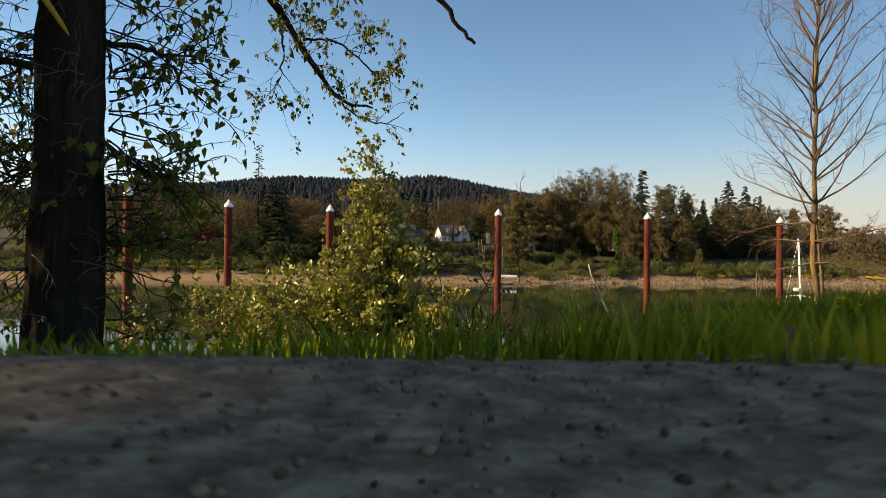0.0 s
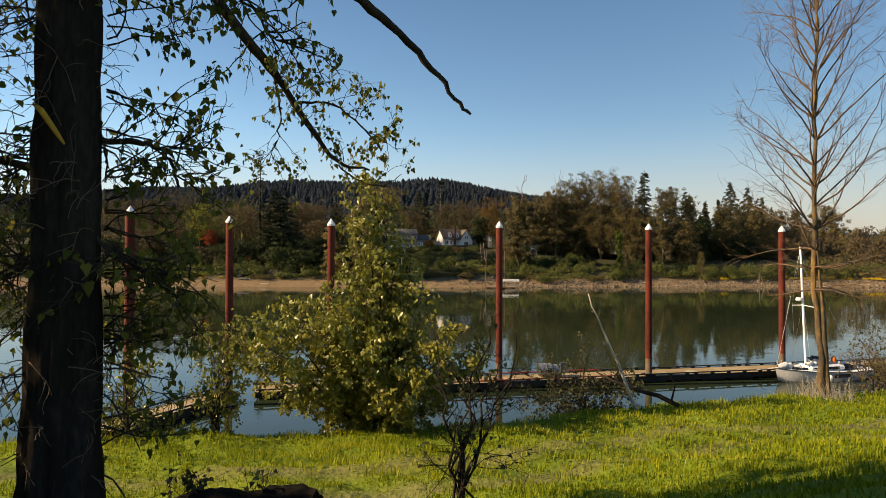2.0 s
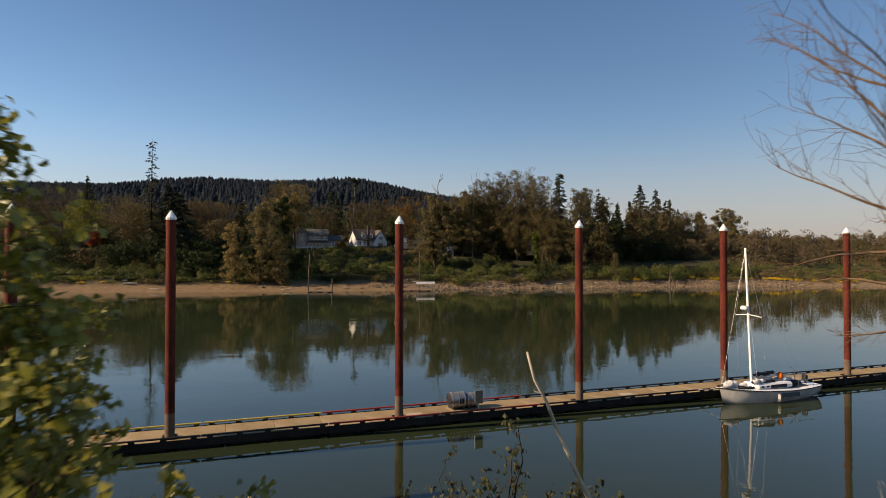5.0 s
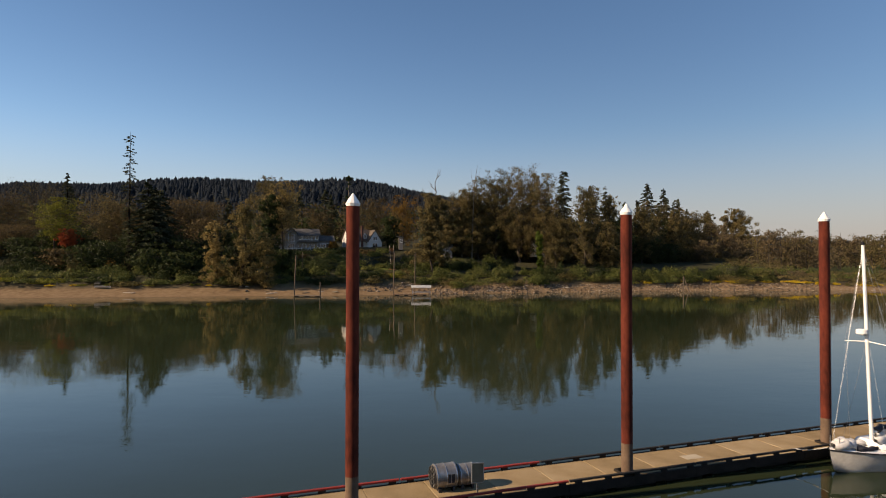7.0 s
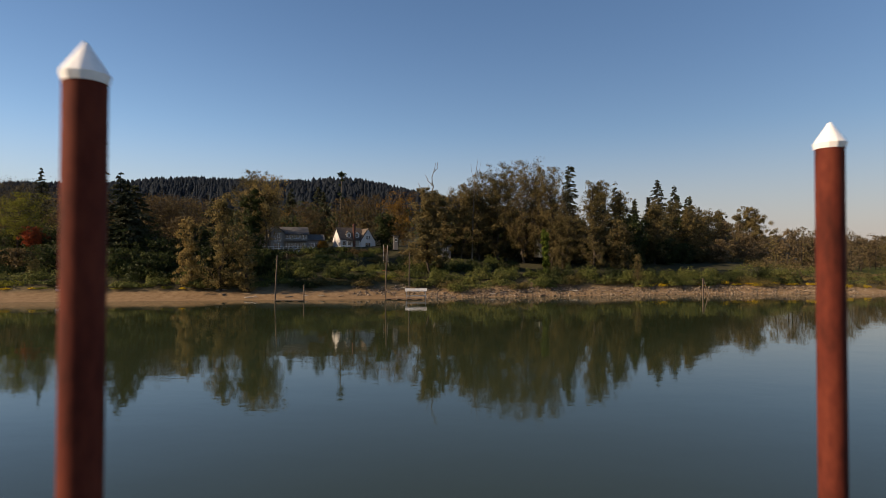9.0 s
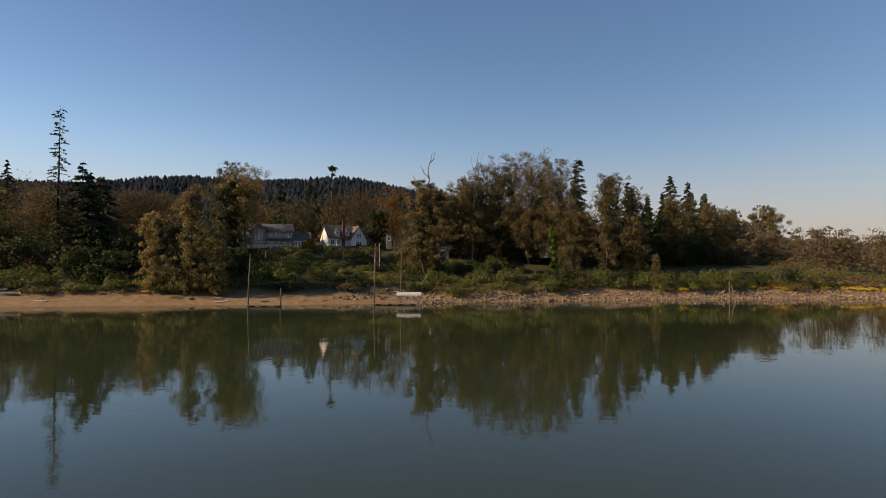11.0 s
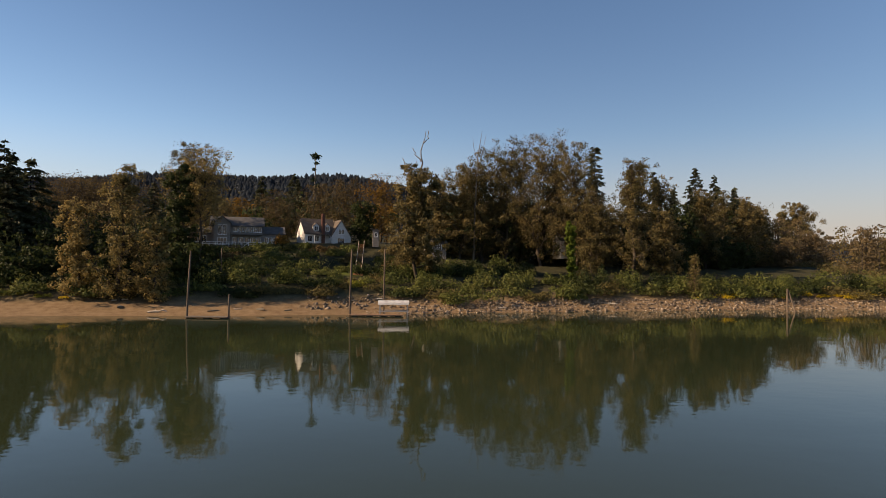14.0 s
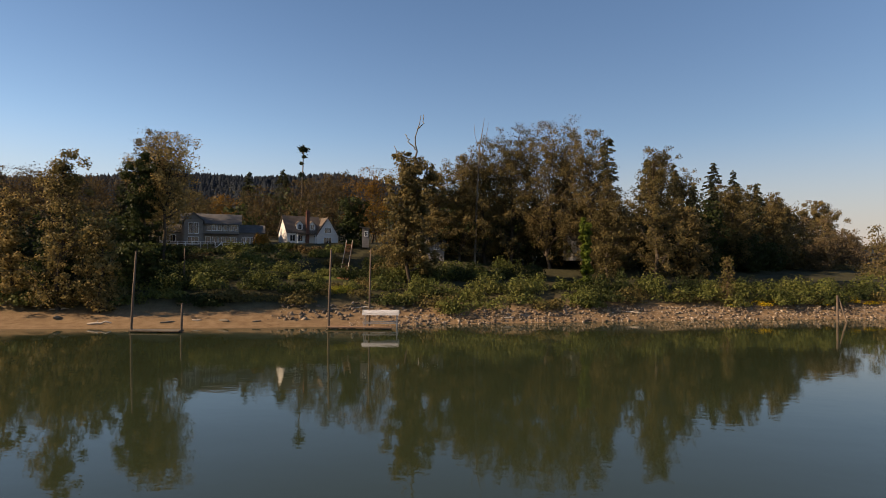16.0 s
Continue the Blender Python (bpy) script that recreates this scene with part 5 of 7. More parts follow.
for dx in (-2.6, 0.35):
    bm = bmesh.new()
    gable_wall(bm, dx - 0.75, dx + 0.75, -3.0, -0.6, 2.2, 4.2, 4.9, False)
    dm = part("dormer", bm, WALL_WHITE, wh)
    bm = bmesh.new()
    gable_roof(bm, dx - 0.75, dx + 0.75, -3.0, -0.6, 4.2, 4.95, False, 0.12, 0.1)
    part("dormer_roof", bm, ROOF_BROWN, dm)
    window(dm, dx, 2.95, 0.75, 1.1, -3.0)
part("chimney", boxed(-1.35, -0.6, -3.95, -3.2, -1.0, 7.3, bevel=0.02), BRICK_RED, wh, "dark brick chimney")
window(wh, 3.2, 2.2, 0.6, 1.2, -4.6)
window(wh, 4.0, 2.2, 0.6, 1.2, -4.6)
window(wh, 3.5, -0.2, 1.8, 1.3, -4.6, 2)
for x in (-4.4, -2.6):
    window(wh, x, 0.2, 1.1, 1.3, -3.4)
part("porch_roof", boxed(-3.6, 0.8, -4.7, -3.42, 1.75, 1.9), ROOF_BROWN, wh)
for x in (-3.5, 0.6):
    part("porch_post", boxed(x - 0.07, x + 0.07, -4.6, -4.46, -1.0, 1.75), TRIM, wh)

# large grey house with a deck
gh = thing("grey_house", pose(-62.0, 225.0, 14.0, 0, 0, 22), "large grey-beige house with a long windowed front and deck", "house")
bm = bmesh.new()
gable_wall(bm, -5.6, 6.3, -4.0, 4.0, -1.5, 3.9, 6.0)
part("wall", bm, WALL_GREY, gh)
bm = bmesh.new()
gable_roof(bm, -5.6, 6.3, -4.0, 4.0, 3.95, 6.1, over=0.5)
part("roof", bm, ROOF_GREY, gh)
bm = bmesh.new()
gable_wall(bm, -5.0, -1.2, -5.4, 0, -1.5, 4.3, 5.9, False)
part("front_bay", bm, WALL_GREY, gh)
bm = bmesh.new()
gable_roof(bm, -5.0, -1.2, -5.4, 0, 4.35, 6.0, False, 0.3)
part("bay_roof", bm, ROOF_GREY, gh)
bm = bmesh.new()
gable_wall(bm, 6.3, 11.6, -3.4, 3.6, -1.5, 2.0, 3.7)
part("wing", bm, WALL_GREY, gh)
bm = bmesh.new()
gable_roof(bm, 6.3, 11.6, -3.4, 3.6, 2.05, 3.8)
part("wing_roof", bm, ROOF_GREY, gh)
bm = bmesh.new()
gable_wall(bm, -10.5, -5.6, -3.0, 3.6, -1.5, 1.8, 3.4)
part("wing", bm, WALL_GREY, gh)
bm = bmesh.new()
gable_roof(bm, -10.5, -5.6, -3.0, 3.6, 1.85, 3.5)
part("wing_roof", bm, ROOF_GREY, gh)
window(gh, -3.6, 1.4, 0.8, 2.3, -5.4)
window(gh, -2.5, 1.4, 0.8, 2.3, -5.4)
window(gh, -3.1, -0.9, 2.0, 1.5, -5.4, 2)
for x in (0.0, 1.1, 2.2, 3.3, 4.6, 5.6):
    window(gh, x, 2.2, 0.75, 1.15, -4.0)
for x in (-0.2, 1.2, 2.6, 4.0, 5.3):
    window(gh, x, -0.9, 0.95, 1.6, -4.0)
for x in (7.3, 8.2, 9.1, 10.0, 10.9):
    window(gh, x, -0.5, 0.7, 1.3, -3.4)
for x in (-9.4, -7.4):
    window(gh, x, -0.3, 1.0, 1.3, -3.0)
part("awning", boxed(-1.0, 6.2, -5.2, -4.02, 1.35, 1.5), ROOF_GREY, gh)
part("deck", boxed(-9.0, 7.5, -8.0, -4.05, -1.75, -1.5), POST, gh)
for k in range(12):
    part("deck_post", boxed(-8.9 + k * 1.48, -8.78 + k * 1.48, -8.0, -7.88, -4.0, -0.45), TRIM, gh)
part("deck_rail", boxed(-9.0, 7.5, -8.0, -7.9, -0.55, -0.45), TRIM, gh)
part("deck_rail", boxed(-9.0, 7.5, -8.0, -7.9, -1.0, -0.93), TRIM, gh)
for k in range(8):
    part("stair_tread", boxed(0.8 + 0.32 * k, 1.15 + 0.32 * k, -9.3, -8.05, -3.6 + 0.27 * k, -3.52 + 0.27 * k), TRIM, gh)
for yy in (-9.3, -8.1):
    bm = boxed(0, 3.5, yy, yy + 0.06, 0.85, 0.93)
    bmesh.ops.transform(bm, matrix=Matrix.Translation((0.8, 0, -3.6)) @ Matrix.Rotation(radians(-40), 4, "Y"), verts=bm.verts)
    part("stair_rail", bm, TRIM, gh)

# tall narrow shed at the top of the stairs
sh = thing("lookout_shed", pose(-26.6, 226.5, 13.4, 0, 0, 12), "tall narrow grey-beige shed with a flat overhanging roof", "shed")
part("wall", boxed(-0.75, 0.75, -0.75, 0.75, -0.6, 3.7), WALL_GREY, sh)
bm = boxed(-1.5, 1.0, -1.0, 1.0, 3.7, 3.88)
bmesh.ops.rotate(bm, cent=(0, 0, 3.7), matrix=Matrix.Rotation(radians(10), 3, "Y"), verts=bm.verts)
part("roof", bm, ROOF_GREY, sh)
window(sh, 0.1, 2.0, 0.6, 0.9, -0.75)
# timber stairs down the bank
sx0, sy0, sz0, sx1, sy1, sz1 = -29.0, 221.0, 13.3, -26.0, 203.5, 6.6
stp = thing("bank_stairs", pose(0, 0, 0), "steep reddish timber stairs down the far bank", "stairs")
n = 34
for k in range(n):
    t = k / (n - 1)
    c = Vector((sx0, sy0, sz0)).lerp(Vector((sx1, sy1, sz1)), t)
    c.z = max(c.z, ground_at(c.x, c.y) + 0.15)
    part("tread", boxed(c.x - 0.6, c.x + 0.6, c.y - 0.16, c.y + 0.16, c.z - 0.03, c.z + 0.03), TIMBER, stp)
for s in (-0.65, 0.65):
    pts = []
    for k in range(n):
        t = k / (n - 1)
        c = Vector((sx0, sy0, sz0)).lerp(Vector((sx1, sy1, sz1)), t)
        c.z = max(c.z, ground_at(c.x, c.y) + 0.15)
        pts.append((c.x + s, c.y, c.z + 0.9))
        if k % 3 == 0:
            part("baluster", boxed(c.x + s - 0.04, c.x + s + 0.04, c.y - 0.04, c.y + 0.04, c.z - 0.4, c.z + 0.9), TIMBER, stp)
    v, f = tubes([(np.array(pts), np.full(n, 0.055))], 6)
    mesh_part("handrail", mesh_of("handrail", v, f, DEADWOOD), stp)
part("landing", boxed(sx1 - 1.0, sx1 + 1.2, sy1 - 1.6, sy1, sz1 - 0.5, sz1 + 0.05), TIMBER, stp)


def far_house(x, y, z, turn, w, d, h, ridge, wall, roof, label):
    root = thing("house", pose(x, y, z, 0, 0, turn), label, "house")
    bm = bmesh.new()
    gable_wall(bm, -w / 2, w / 2, -d / 2, d / 2, -2.0, h, ridge)
    part("wall", bm, wall, root)
    bm = bmesh.new()
    gable_roof(bm, -w / 2, w / 2, -d / 2, d / 2, h + 0.05, ridge + 0.1)
    part("roof", bm, roof, root)
    for k in range(int(w // 2.2)):
        window(root, -w / 2 + 1.3 + 2.2 * k, h * 0.35, 1.0, 1.2, -d / 2)
    return root


far_house(22.6, 231.5, 12.4, 14, 7.5, 6, 2.7, 4.3, WALL_WHITE, ROOF_GREY, "pale house half hidden among the trees")
far_house(-11.6, 226.0, 11.6, 10, 5.2, 4.5, 2.4, 3.8, WALL_GREY, ROOF_GREY, "small cabin with a grey roof among trees")
far_house(38.0, 242.0, 11.0, 5, 6.0, 5, 2.0, 3.2, WALL_WHITE, ROOF_GREY, "low pale house half hidden among the trees")
far_house(152.0, 411.0, 13.0, 60, 12.0, 9.0, 3.2, 6.4, WALL_GREY, ROOF_GREY, "low grey-roofed house at the river bend")
far_house(-178.0, 232.0, 12.8, 12, 9.0, 6.5, 2.8, 4.6, WALL_GREY, CANVAS, "light-roofed house above the sloping lawn")

# ---- the floating dock and its piles ----
DOCK_TURN = math.degrees(math.atan2(4.59, 10.65))
dock_m = pose(-3.15, 41.49, 0, 0, 0, DOCK_TURN)  # x along the dock, y across it, from the pile beside the tanks
PILE_RED = material("red-brown pile paint", [(0.034, 0.008, 0.005), (0.095, 0.019, 0.011), (0.15, 0.035, 0.018)], 0.85, 1.5, 9, 0.004, 25, stretch=(1, 1, 0.35))
PILE_BARE = material("silt-stained pile", [(0.085, 0.055, 0.038), (0.17, 0.115, 0.078)], 0.85, 3, 20, 0.004, 30)
CAP_WHITE = material("white pile cap", [(0.68, 0.68, 0.66), (0.82, 0.82, 0.80)], 0.5, 2, 12)


def pile(x, y, top=11.83, turn=0.0):
    root = thing("dock_pile", pose(x, y, 0, 0, 0, turn), "red-brown steel pile with a white cone cap", "pile", "dock piles")
    r = 0.235
    bm = bmesh.new()
    for z0, z1 in ((1.75, top - 0.45),):
        bmesh.ops.create_cone(bm, cap_ends=False, segments=32, radius1=r, radius2=r, depth=z1 - z0, matrix=pose(0, 0, (z0 + z1) / 2))
    part("shaft", bm, PILE_RED, root, smooth=False)
    bm = bmesh.new()
    bmesh.ops.create_cone(bm, cap_ends=False, segments=32, radius1=r + 0.004, radius2=r + 0.003, depth=6.75, matrix=pose(0, 0, 1.75 - 3.375))
    part("stained_foot", bm, PILE_BARE, root, "grey silt-stained lower end")
    bm = bmesh.new()
    bmesh.ops.create_cone(bm, cap_ends=True, segments=12, radius1=r + 0.012, radius2=r + 0.035, depth=0.10, matrix=pose(0, 0, top - 0.43))
    bmesh.ops.create_cone(bm, cap_ends=True, segments=12, radius1=r + 0.035, radius2=0.02, depth=0.38, matrix=pose(0, 0, top - 0.19))
    part("cap", bm, CAP_WHITE, root, "white conical cap")
    for o in [c for c in root.children if not c.name.startswith("cap")]:
        o.data.polygons.foreach_set("use_smooth", [len(p.vertices) < 5 for p in o.data.polygons])
    return root


for k, (x, y) in enumerate([(-20.2, 25.6), (-19.1, 33.0), (-14.0, 36.98), (-3.15, 41.49), (7.57, 46.1), (18.25, 50.85), (29.3, 55.7)]):
    pile(x, y, 11.83, 37 * k)


# deck, rails and floats: x along, y from the near edge (-0.45) to the far edge (2.0)
DECK = material("weathered tan decking", [(0.18, 0.125, 0.062), (0.27, 0.19, 0.10), (0.35, 0.26, 0.15)], 0.9, 0.7, 16, 0.004, 40, island=0.25)
FASCIA = material("dark wet timber", [(0.012, 0.010, 0.008), (0.035, 0.029, 0.023)], 0.8, 1.2, 14, 0.006, 20)
RAIL_DARK = material("black rubber-faced rail", [(0.012, 0.012, 0.012), (0.04, 0.036, 0.032)], 0.8, 2, 15)
RAIL_RED = material("red painted rail", [(0.20, 0.025, 0.02), (0.34, 0.045, 0.035)], 0.6, 2, 15)
RAIL_YELLOW = material("yellow painted rail", [(0.36, 0.26, 0.05), (0.48, 0.36, 0.09)], 0.65, 2, 15)
FLOAT = material("black float drum", [(0.012, 0.013, 0.014), (0.03, 0.03, 0.03)], 0.6, 1, 9)
CONCRETE_PATCH = material("pale repair patch", [(0.33, 0.27, 0.185), (0.43, 0.36, 0.26)], 0.9, 2, 14)


def dock_run(name, label, m, length, start, near, far, painted):
    """A floating dock: deck panels, fascia boards, rails on blocks and float drums, each a part."""
    root = thing(name, m, label, "dock")
    rng = np.random.default_rng(11)
    n = int(length / 2.42)
    step = length / n
    shared = None
    for k in range(n):
        x0 = start + k * step
        if shared is None:
            bm = boxed(-step / 2 + 0.008, step / 2 - 0.008, near + 0.1, far - 0.1, -0.09, 0.0, bevel=0.012)
            ob = part("deck_panel", bm, DECK, root)
            shared = ob.data
        else:
            ob = mesh_part("deck_panel", shared, root)
        ob.matrix_basis = pose(x0 + step / 2, 0, 0.49 + rng.uniform(-0.004, 0.004))
    segs = max(1, int(length / 6.05))
    sl = length / segs
    for side, yy in (("near", near), ("far", far - 0.1)):
        for k in range(segs):
            x0 = start + k * sl
            part("fascia_board", boxed(x0 + 0.01, x0 + sl - 0.01, yy, yy + 0.1, 0.12, 0.5, bevel=0.01), FASCIA, root)
            mat = RAIL_DARK
            for a, b, mm, ss in painted:
                if ss in (side, "both") and a <= x0 + sl / 2 <= b:
                    mat = mm
            part("rail", boxed(x0 + 0.03, x0 + sl - 0.03, yy - 0.01, yy + 0.11, 0.60, 0.68, bevel=0.015), mat, root)
            for j in range(5):
                xb = x0 + 0.3 + j * (sl - 0.75) / 4
                part("rail_block", boxed(xb, xb + 0.28, yy, yy + 0.1, 0.5, 0.6), FASCIA, root)
    fl = None
    for k in range(n):
        x0 = start + k * step
        if fl is None:
            bm = boxed(-1.0, 1.0, near + 0.18, far - 0.18, -0.25, 0.38, bevel=0.05)
            ob = part("float", bm, FLOAT, root)
            fl = ob.data
        else:
            ob = mesh_part("float", fl, root)
        ob.matrix_basis = pose(x0 + step / 2, 0, 0)
    for k in range(4):
        xp = start + length * (0.2 + 0.19 * k) + rng.uniform(-1, 1)
        part("repair_patch", boxed(xp, xp + 0.9, 0.2 + 0.25 * k, 0.75 + 0.22 * k, 0.488, 0.4975), CONCRETE_PATCH, root)
    return root


PA_TO = -16.6
dock_run("floating_dock", "long tan-decked floating dock with dark bull rails", dock_m, 82.0, PA_TO, -0.45, 2.05, [(-16.6, -6, RAIL_YELLOW, "far"), (-6, 6, RAIL_RED, "far"), (-4.0, 7.0, RAIL_RED, "near")])
run = Vector((-23.0, 20.0, 0)) - Vector((-20.0, 34.2, 0))
dock_run("approach_dock", "tan-decked approach section of the floating dock", pose(-20.0, 34.2, 0, 0, 0, math.degrees(math.atan2(run.y, run.x))), run.length, 0.0, -1.05, 1.05, [])
STEEL = material("galvanised steel", [(0.32, 0.33, 0.34), (0.5, 0.51, 0.52)], 0.4, 3, 18, metal=0.8)
ALU = material("pale aluminium", [(0.55, 0.56, 0.57), (0.7, 0.7, 0.7)], 0.35, 3, 18, metal=0.7)

# pile hoops on the near rail
for x, y in [(-14.0, 36.98), (-3.15, 41.49), (7.5, 46.08), (18.25, 50.85), (29.3, 55.7)]:
    root = thing("pile_hoop", pose(x, y, 0.5, 0, 0, DOCK_TURN), "dark steel hoop holding the dock to its pile", "pile hoop", "pile hoops")
    bm = bmesh.new()
    for a0, a1, b0, b1 in ((-0.34, 0.34, -0.34, -0.28), (-0.34, 0.34, 0.28, 0.34), (-0.34, -0.28, -0.28, 0.28), (0.28, 0.34, -0.28, 0.28)):
        box(bm, a0, a1, b0, b1, 0.0, 0.1)
    part("frame", bm, FASCIA, root)
    for a in (-0.26, 0.26):
        bm = bmesh.new()
        bmesh.ops.create_cone(bm, cap_ends=True, segments=12, radius1=0.035, radius2=0.035, depth=0.4, matrix=pose(0, a, 0.05, 0, 90, 0))
        part("roller", bm, FLOAT, root)

# the two steel tanks and the sign
TANK = material("brushed steel jacket", [(0.16, 0.145, 0.13), (0.27, 0.25, 0.225), (0.38, 0.355, 0.32)], 0.4, 2.5, 25, 0.003, 40, metal=0.6)
DARK_METAL = material("dark fittings", [(0.02, 0.02, 0.022), (0.06, 0.06, 0.06)], 0.5, 3, 20)


def tank(x, r, ln, front):
    root = thing("steel_tank", dock_m @ pose(x, 0.88, 0.5), "round brushed-steel pump tank lying on the dock", "tank", "dock tanks")
    bm = bmesh.new()
    bmesh.ops.create_cone(bm, cap_ends=True, segments=36, radius1=r, radius2=r, depth=ln, matrix=pose(0, 0, r + 0.05, 0, 90, 0))
    bmesh.ops.bevel(bm, geom=[e for e in bm.edges if len(e.link_faces) == 2 and any(len(f.verts) > 8 for f in e.link_faces)], offset=0.04, segments=2, affect="EDGES")
    part("jacket", bm, TANK, root)
    for xx in (-ln * 0.42, -ln * 0.02, ln * 0.42):
        bm = bmesh.new()
        bmesh.ops.create_cone(bm, cap_ends=True, segments=36, radius1=r + 0.012, radius2=r + 0.012, depth=0.035, matrix=pose(xx, 0, r + 0.05, 0, 90, 0))
        part("band", bm, STEEL, root)
    for xx in (-ln * 0.3, ln * 0.3):
        part("cradle", boxed(xx - 0.05, xx + 0.05, -r * 0.8, r * 0.8, 0.0, 0.16), DARK_METAL, root)
    if front:
        for rad in (0.40, 0.26):
            v, f = tubes([(np.array([[-ln / 2 - 0.03, math.cos(a) * rad, r + 0.05 + math.sin(a) * rad] for a in np.linspace(0, 6.283, 25)]), np.full(25, 0.022))], 6)
            mesh_part("hose_coil", mesh_of("hose_coil", v, f, DARK_METAL, True), root)
        for k in range(6):
            a = k * math.pi / 3
            bm = boxed(-ln / 2 - 0.05, -ln / 2 - 0.01, -0.015, 0.015, 0.0, 0.4, m=None)
            bmesh.ops.transform(bm, matrix=Matrix.Translation((0, 0, r + 0.05)) @ Matrix.Rotation(a, 4, "X"), verts=bm.verts)
            part("reel_spoke", bm, DARK_METAL, root)
        part("mark", boxed(0.02, 0.13, -r - 0.012, -r + 0.05, r - 0.10, r + 0.22), DARK_METAL, root, "dark printed mark")
        part("mark", boxed(0.17, 0.28, -r - 0.012, -r + 0.05, r - 0.10, r + 0.22), DARK_METAL, root, "dark printed mark")
    return root


tank(3.80, 0.46, 0.92, True)
tank(4.68, 0.41, 0.72, False)
sg = thing("dock_sign", pose(1.3, 43.36, 0.5, 0, 0, 14), "small dark notice board on a steel post", "sign")
part("post", boxed(-0.03, 0.03, -0.025, 0.025, 0.0, 1.2), STEEL, sg)
board = part("board", boxed(-0.25, 0.25, -0.05, -0.026, 0.42, 1.20, bevel=0.01), STEEL, sg, "grey-edged board")
part("face", boxed(-0.21, 0.21, -0.056, -0.048, 0.46, 1.16), material("dark notice face", [(0.05, 0.06, 0.055), (0.10, 0.11, 0.10)], 0.5, 4, 20), board, "dark notice face")

# the ramp from the approach to the shore
rp = thing("gangway", pose(-23.0, 20.0, 0.62, 0, 0, math.degrees(math.atan2(run.y, run.x))), "pale aluminium gangway with side rails to the shore", "gangway")
bm = bmesh.new()
box(bm, 0, 13.5, -0.65, 0.65, -0.1, 0.0)
bmesh.ops.rotate(bm, cent=(0, 0, 0), matrix=Matrix.Rotation(radians(-15), 3, "Y"), verts=bm.verts)
part("tread", bm, ALU, rp)
for yy in (-0.68, 0.64):
    for z0, z1 in ((0.0, 0.08), (0.52, 0.58), (1.0, 1.07)):
        bm = boxed(0, 13.5, yy, yy + 0.05, z0, z1)
        bmesh.ops.rotate(bm, cent=(0, 0, 0), matrix=Matrix.Rotation(radians(-15), 3, "Y"), verts=bm.verts)
        part("rail", bm, ALU, rp)
    for k in range(10):
        bm = boxed(k * 1.49, k * 1.49 + 0.05, yy, yy + 0.05, 0.0, 1.03)
        bmesh.ops.rotate(bm, cent=(0, 0, 0), matrix=Matrix.Rotation(radians(-15), 3, "Y"), verts=bm.verts)
        part("baluster", bm, ALU, rp)

# ---- the moored sailing boat ----
HULL = material("chalky white hull", [(0.36, 0.345, 0.31), (0.50, 0.48, 0.44), (0.60, 0.58, 0.54)], 0.45, 1.2, 9)
BOAT_DARK = material("boat's dark trim", [(0.015, 0.016, 0.02), (0.05, 0.05, 0.055)], 0.5, 3, 18)
SAIL = material("bundled white cloth", [(0.50, 0.48, 0.45), (0.72, 0.70, 0.67)], 0.85, 4, 18, 0.03, 9)
MAST = material("white mast paint", [(0.66, 0.66, 0.65), (0.78, 0.78, 0.76)], 0.4, 2, 9)
SMOKED = material("smoked window", [(0.012, 0.012, 0.014), (0.03, 0.03, 0.034)], 0.12, 2, 9, spec=0.6)
ORANGE = material("orange float", [(0.55, 0.12, 0.02), (0.66, 0.17, 0.03)], 0.55, 4, 14)

boat = thing("sailing_boat", dock_m @ pose(21.0, -1.85, 0), "small white sailing boat with bare mast moored at the dock", "sailboat")
L, BEAM = 8.2, 2.4
st = np.linspace(0, 1, 19)
half = BEAM / 2 * np.clip(np.interp(st, [0, 0.06, 0.18, 0.35, 0.6, 0.85, 1.0], [0.02, 0.26, 0.62, 0.92, 1.0, 0.84, 0.62]), 0.02, 1)
sheer = np.interp(st, [0, 0.3, 0.7, 1.0], [1.05, 0.86, 0.74, 0.80])
keel = np.interp(st, [0, 0.1, 0.4, 0.85, 1.0], [0.05, -0.22, -0.38, -0.20, 0.10])
hv, hf = [], []
for i in range(19):
    xx = st[i] * L + (0.0)
    for k in range(9):
        a = (k - 4) / 4
        w = half[i] * math.copysign(abs(a) ** 0.42 if abs(a) > 0 else 0.0, a)
        zz = keel[i] + (sheer[i] - keel[i]) * abs(a) ** 1.7
        hv.append((xx + 0.35 * (1 - abs(a)) * (1 - st[i]) ** 4, w, zz))
for i in range(18):
    for k in range(8):
        q = i * 9 + k
        hf.append((q, q + 9, q + 10, q + 1))
hf.append(tuple(18 * 9 + k for k in range(9)))
mesh_part("hull", mesh_of("hull", np.array(hv), hf, HULL, True), boat)
dv, df = [], []
for i in range(19):
    for k in range(5):
        a = (k - 2) / 2
        dv.append((st[i] * L, half[i] * 0.98 * a, sheer[i] - 0.01 + 0.05 * (1 - a * a)))
for i in range(18):
    for k in range(4):
        q = i * 5 + k
        df.append((q, q + 1, q + 6, q + 5))
mesh_part("deck", mesh_of("deck", np.array(dv), df, MAST, True), boat)
v, f = tubes([(np.array([[st[i] * L, s * (half[i] + 0.012), sheer[i] - 0.03] for i in range(19)]), np.full(19, 0.028)) for s in (-1, 1)], 6)
mesh_part("rub_rail", mesh_of("rub_rail", v, f, BOAT_DARK, True), boat)
bm = bmesh.new()
box(bm, 2.5, 5.6, -0.72, 0.72, 0.82, 1.20, bevel=0.12)
cabin = part("cabin", bm, MAST, boat)
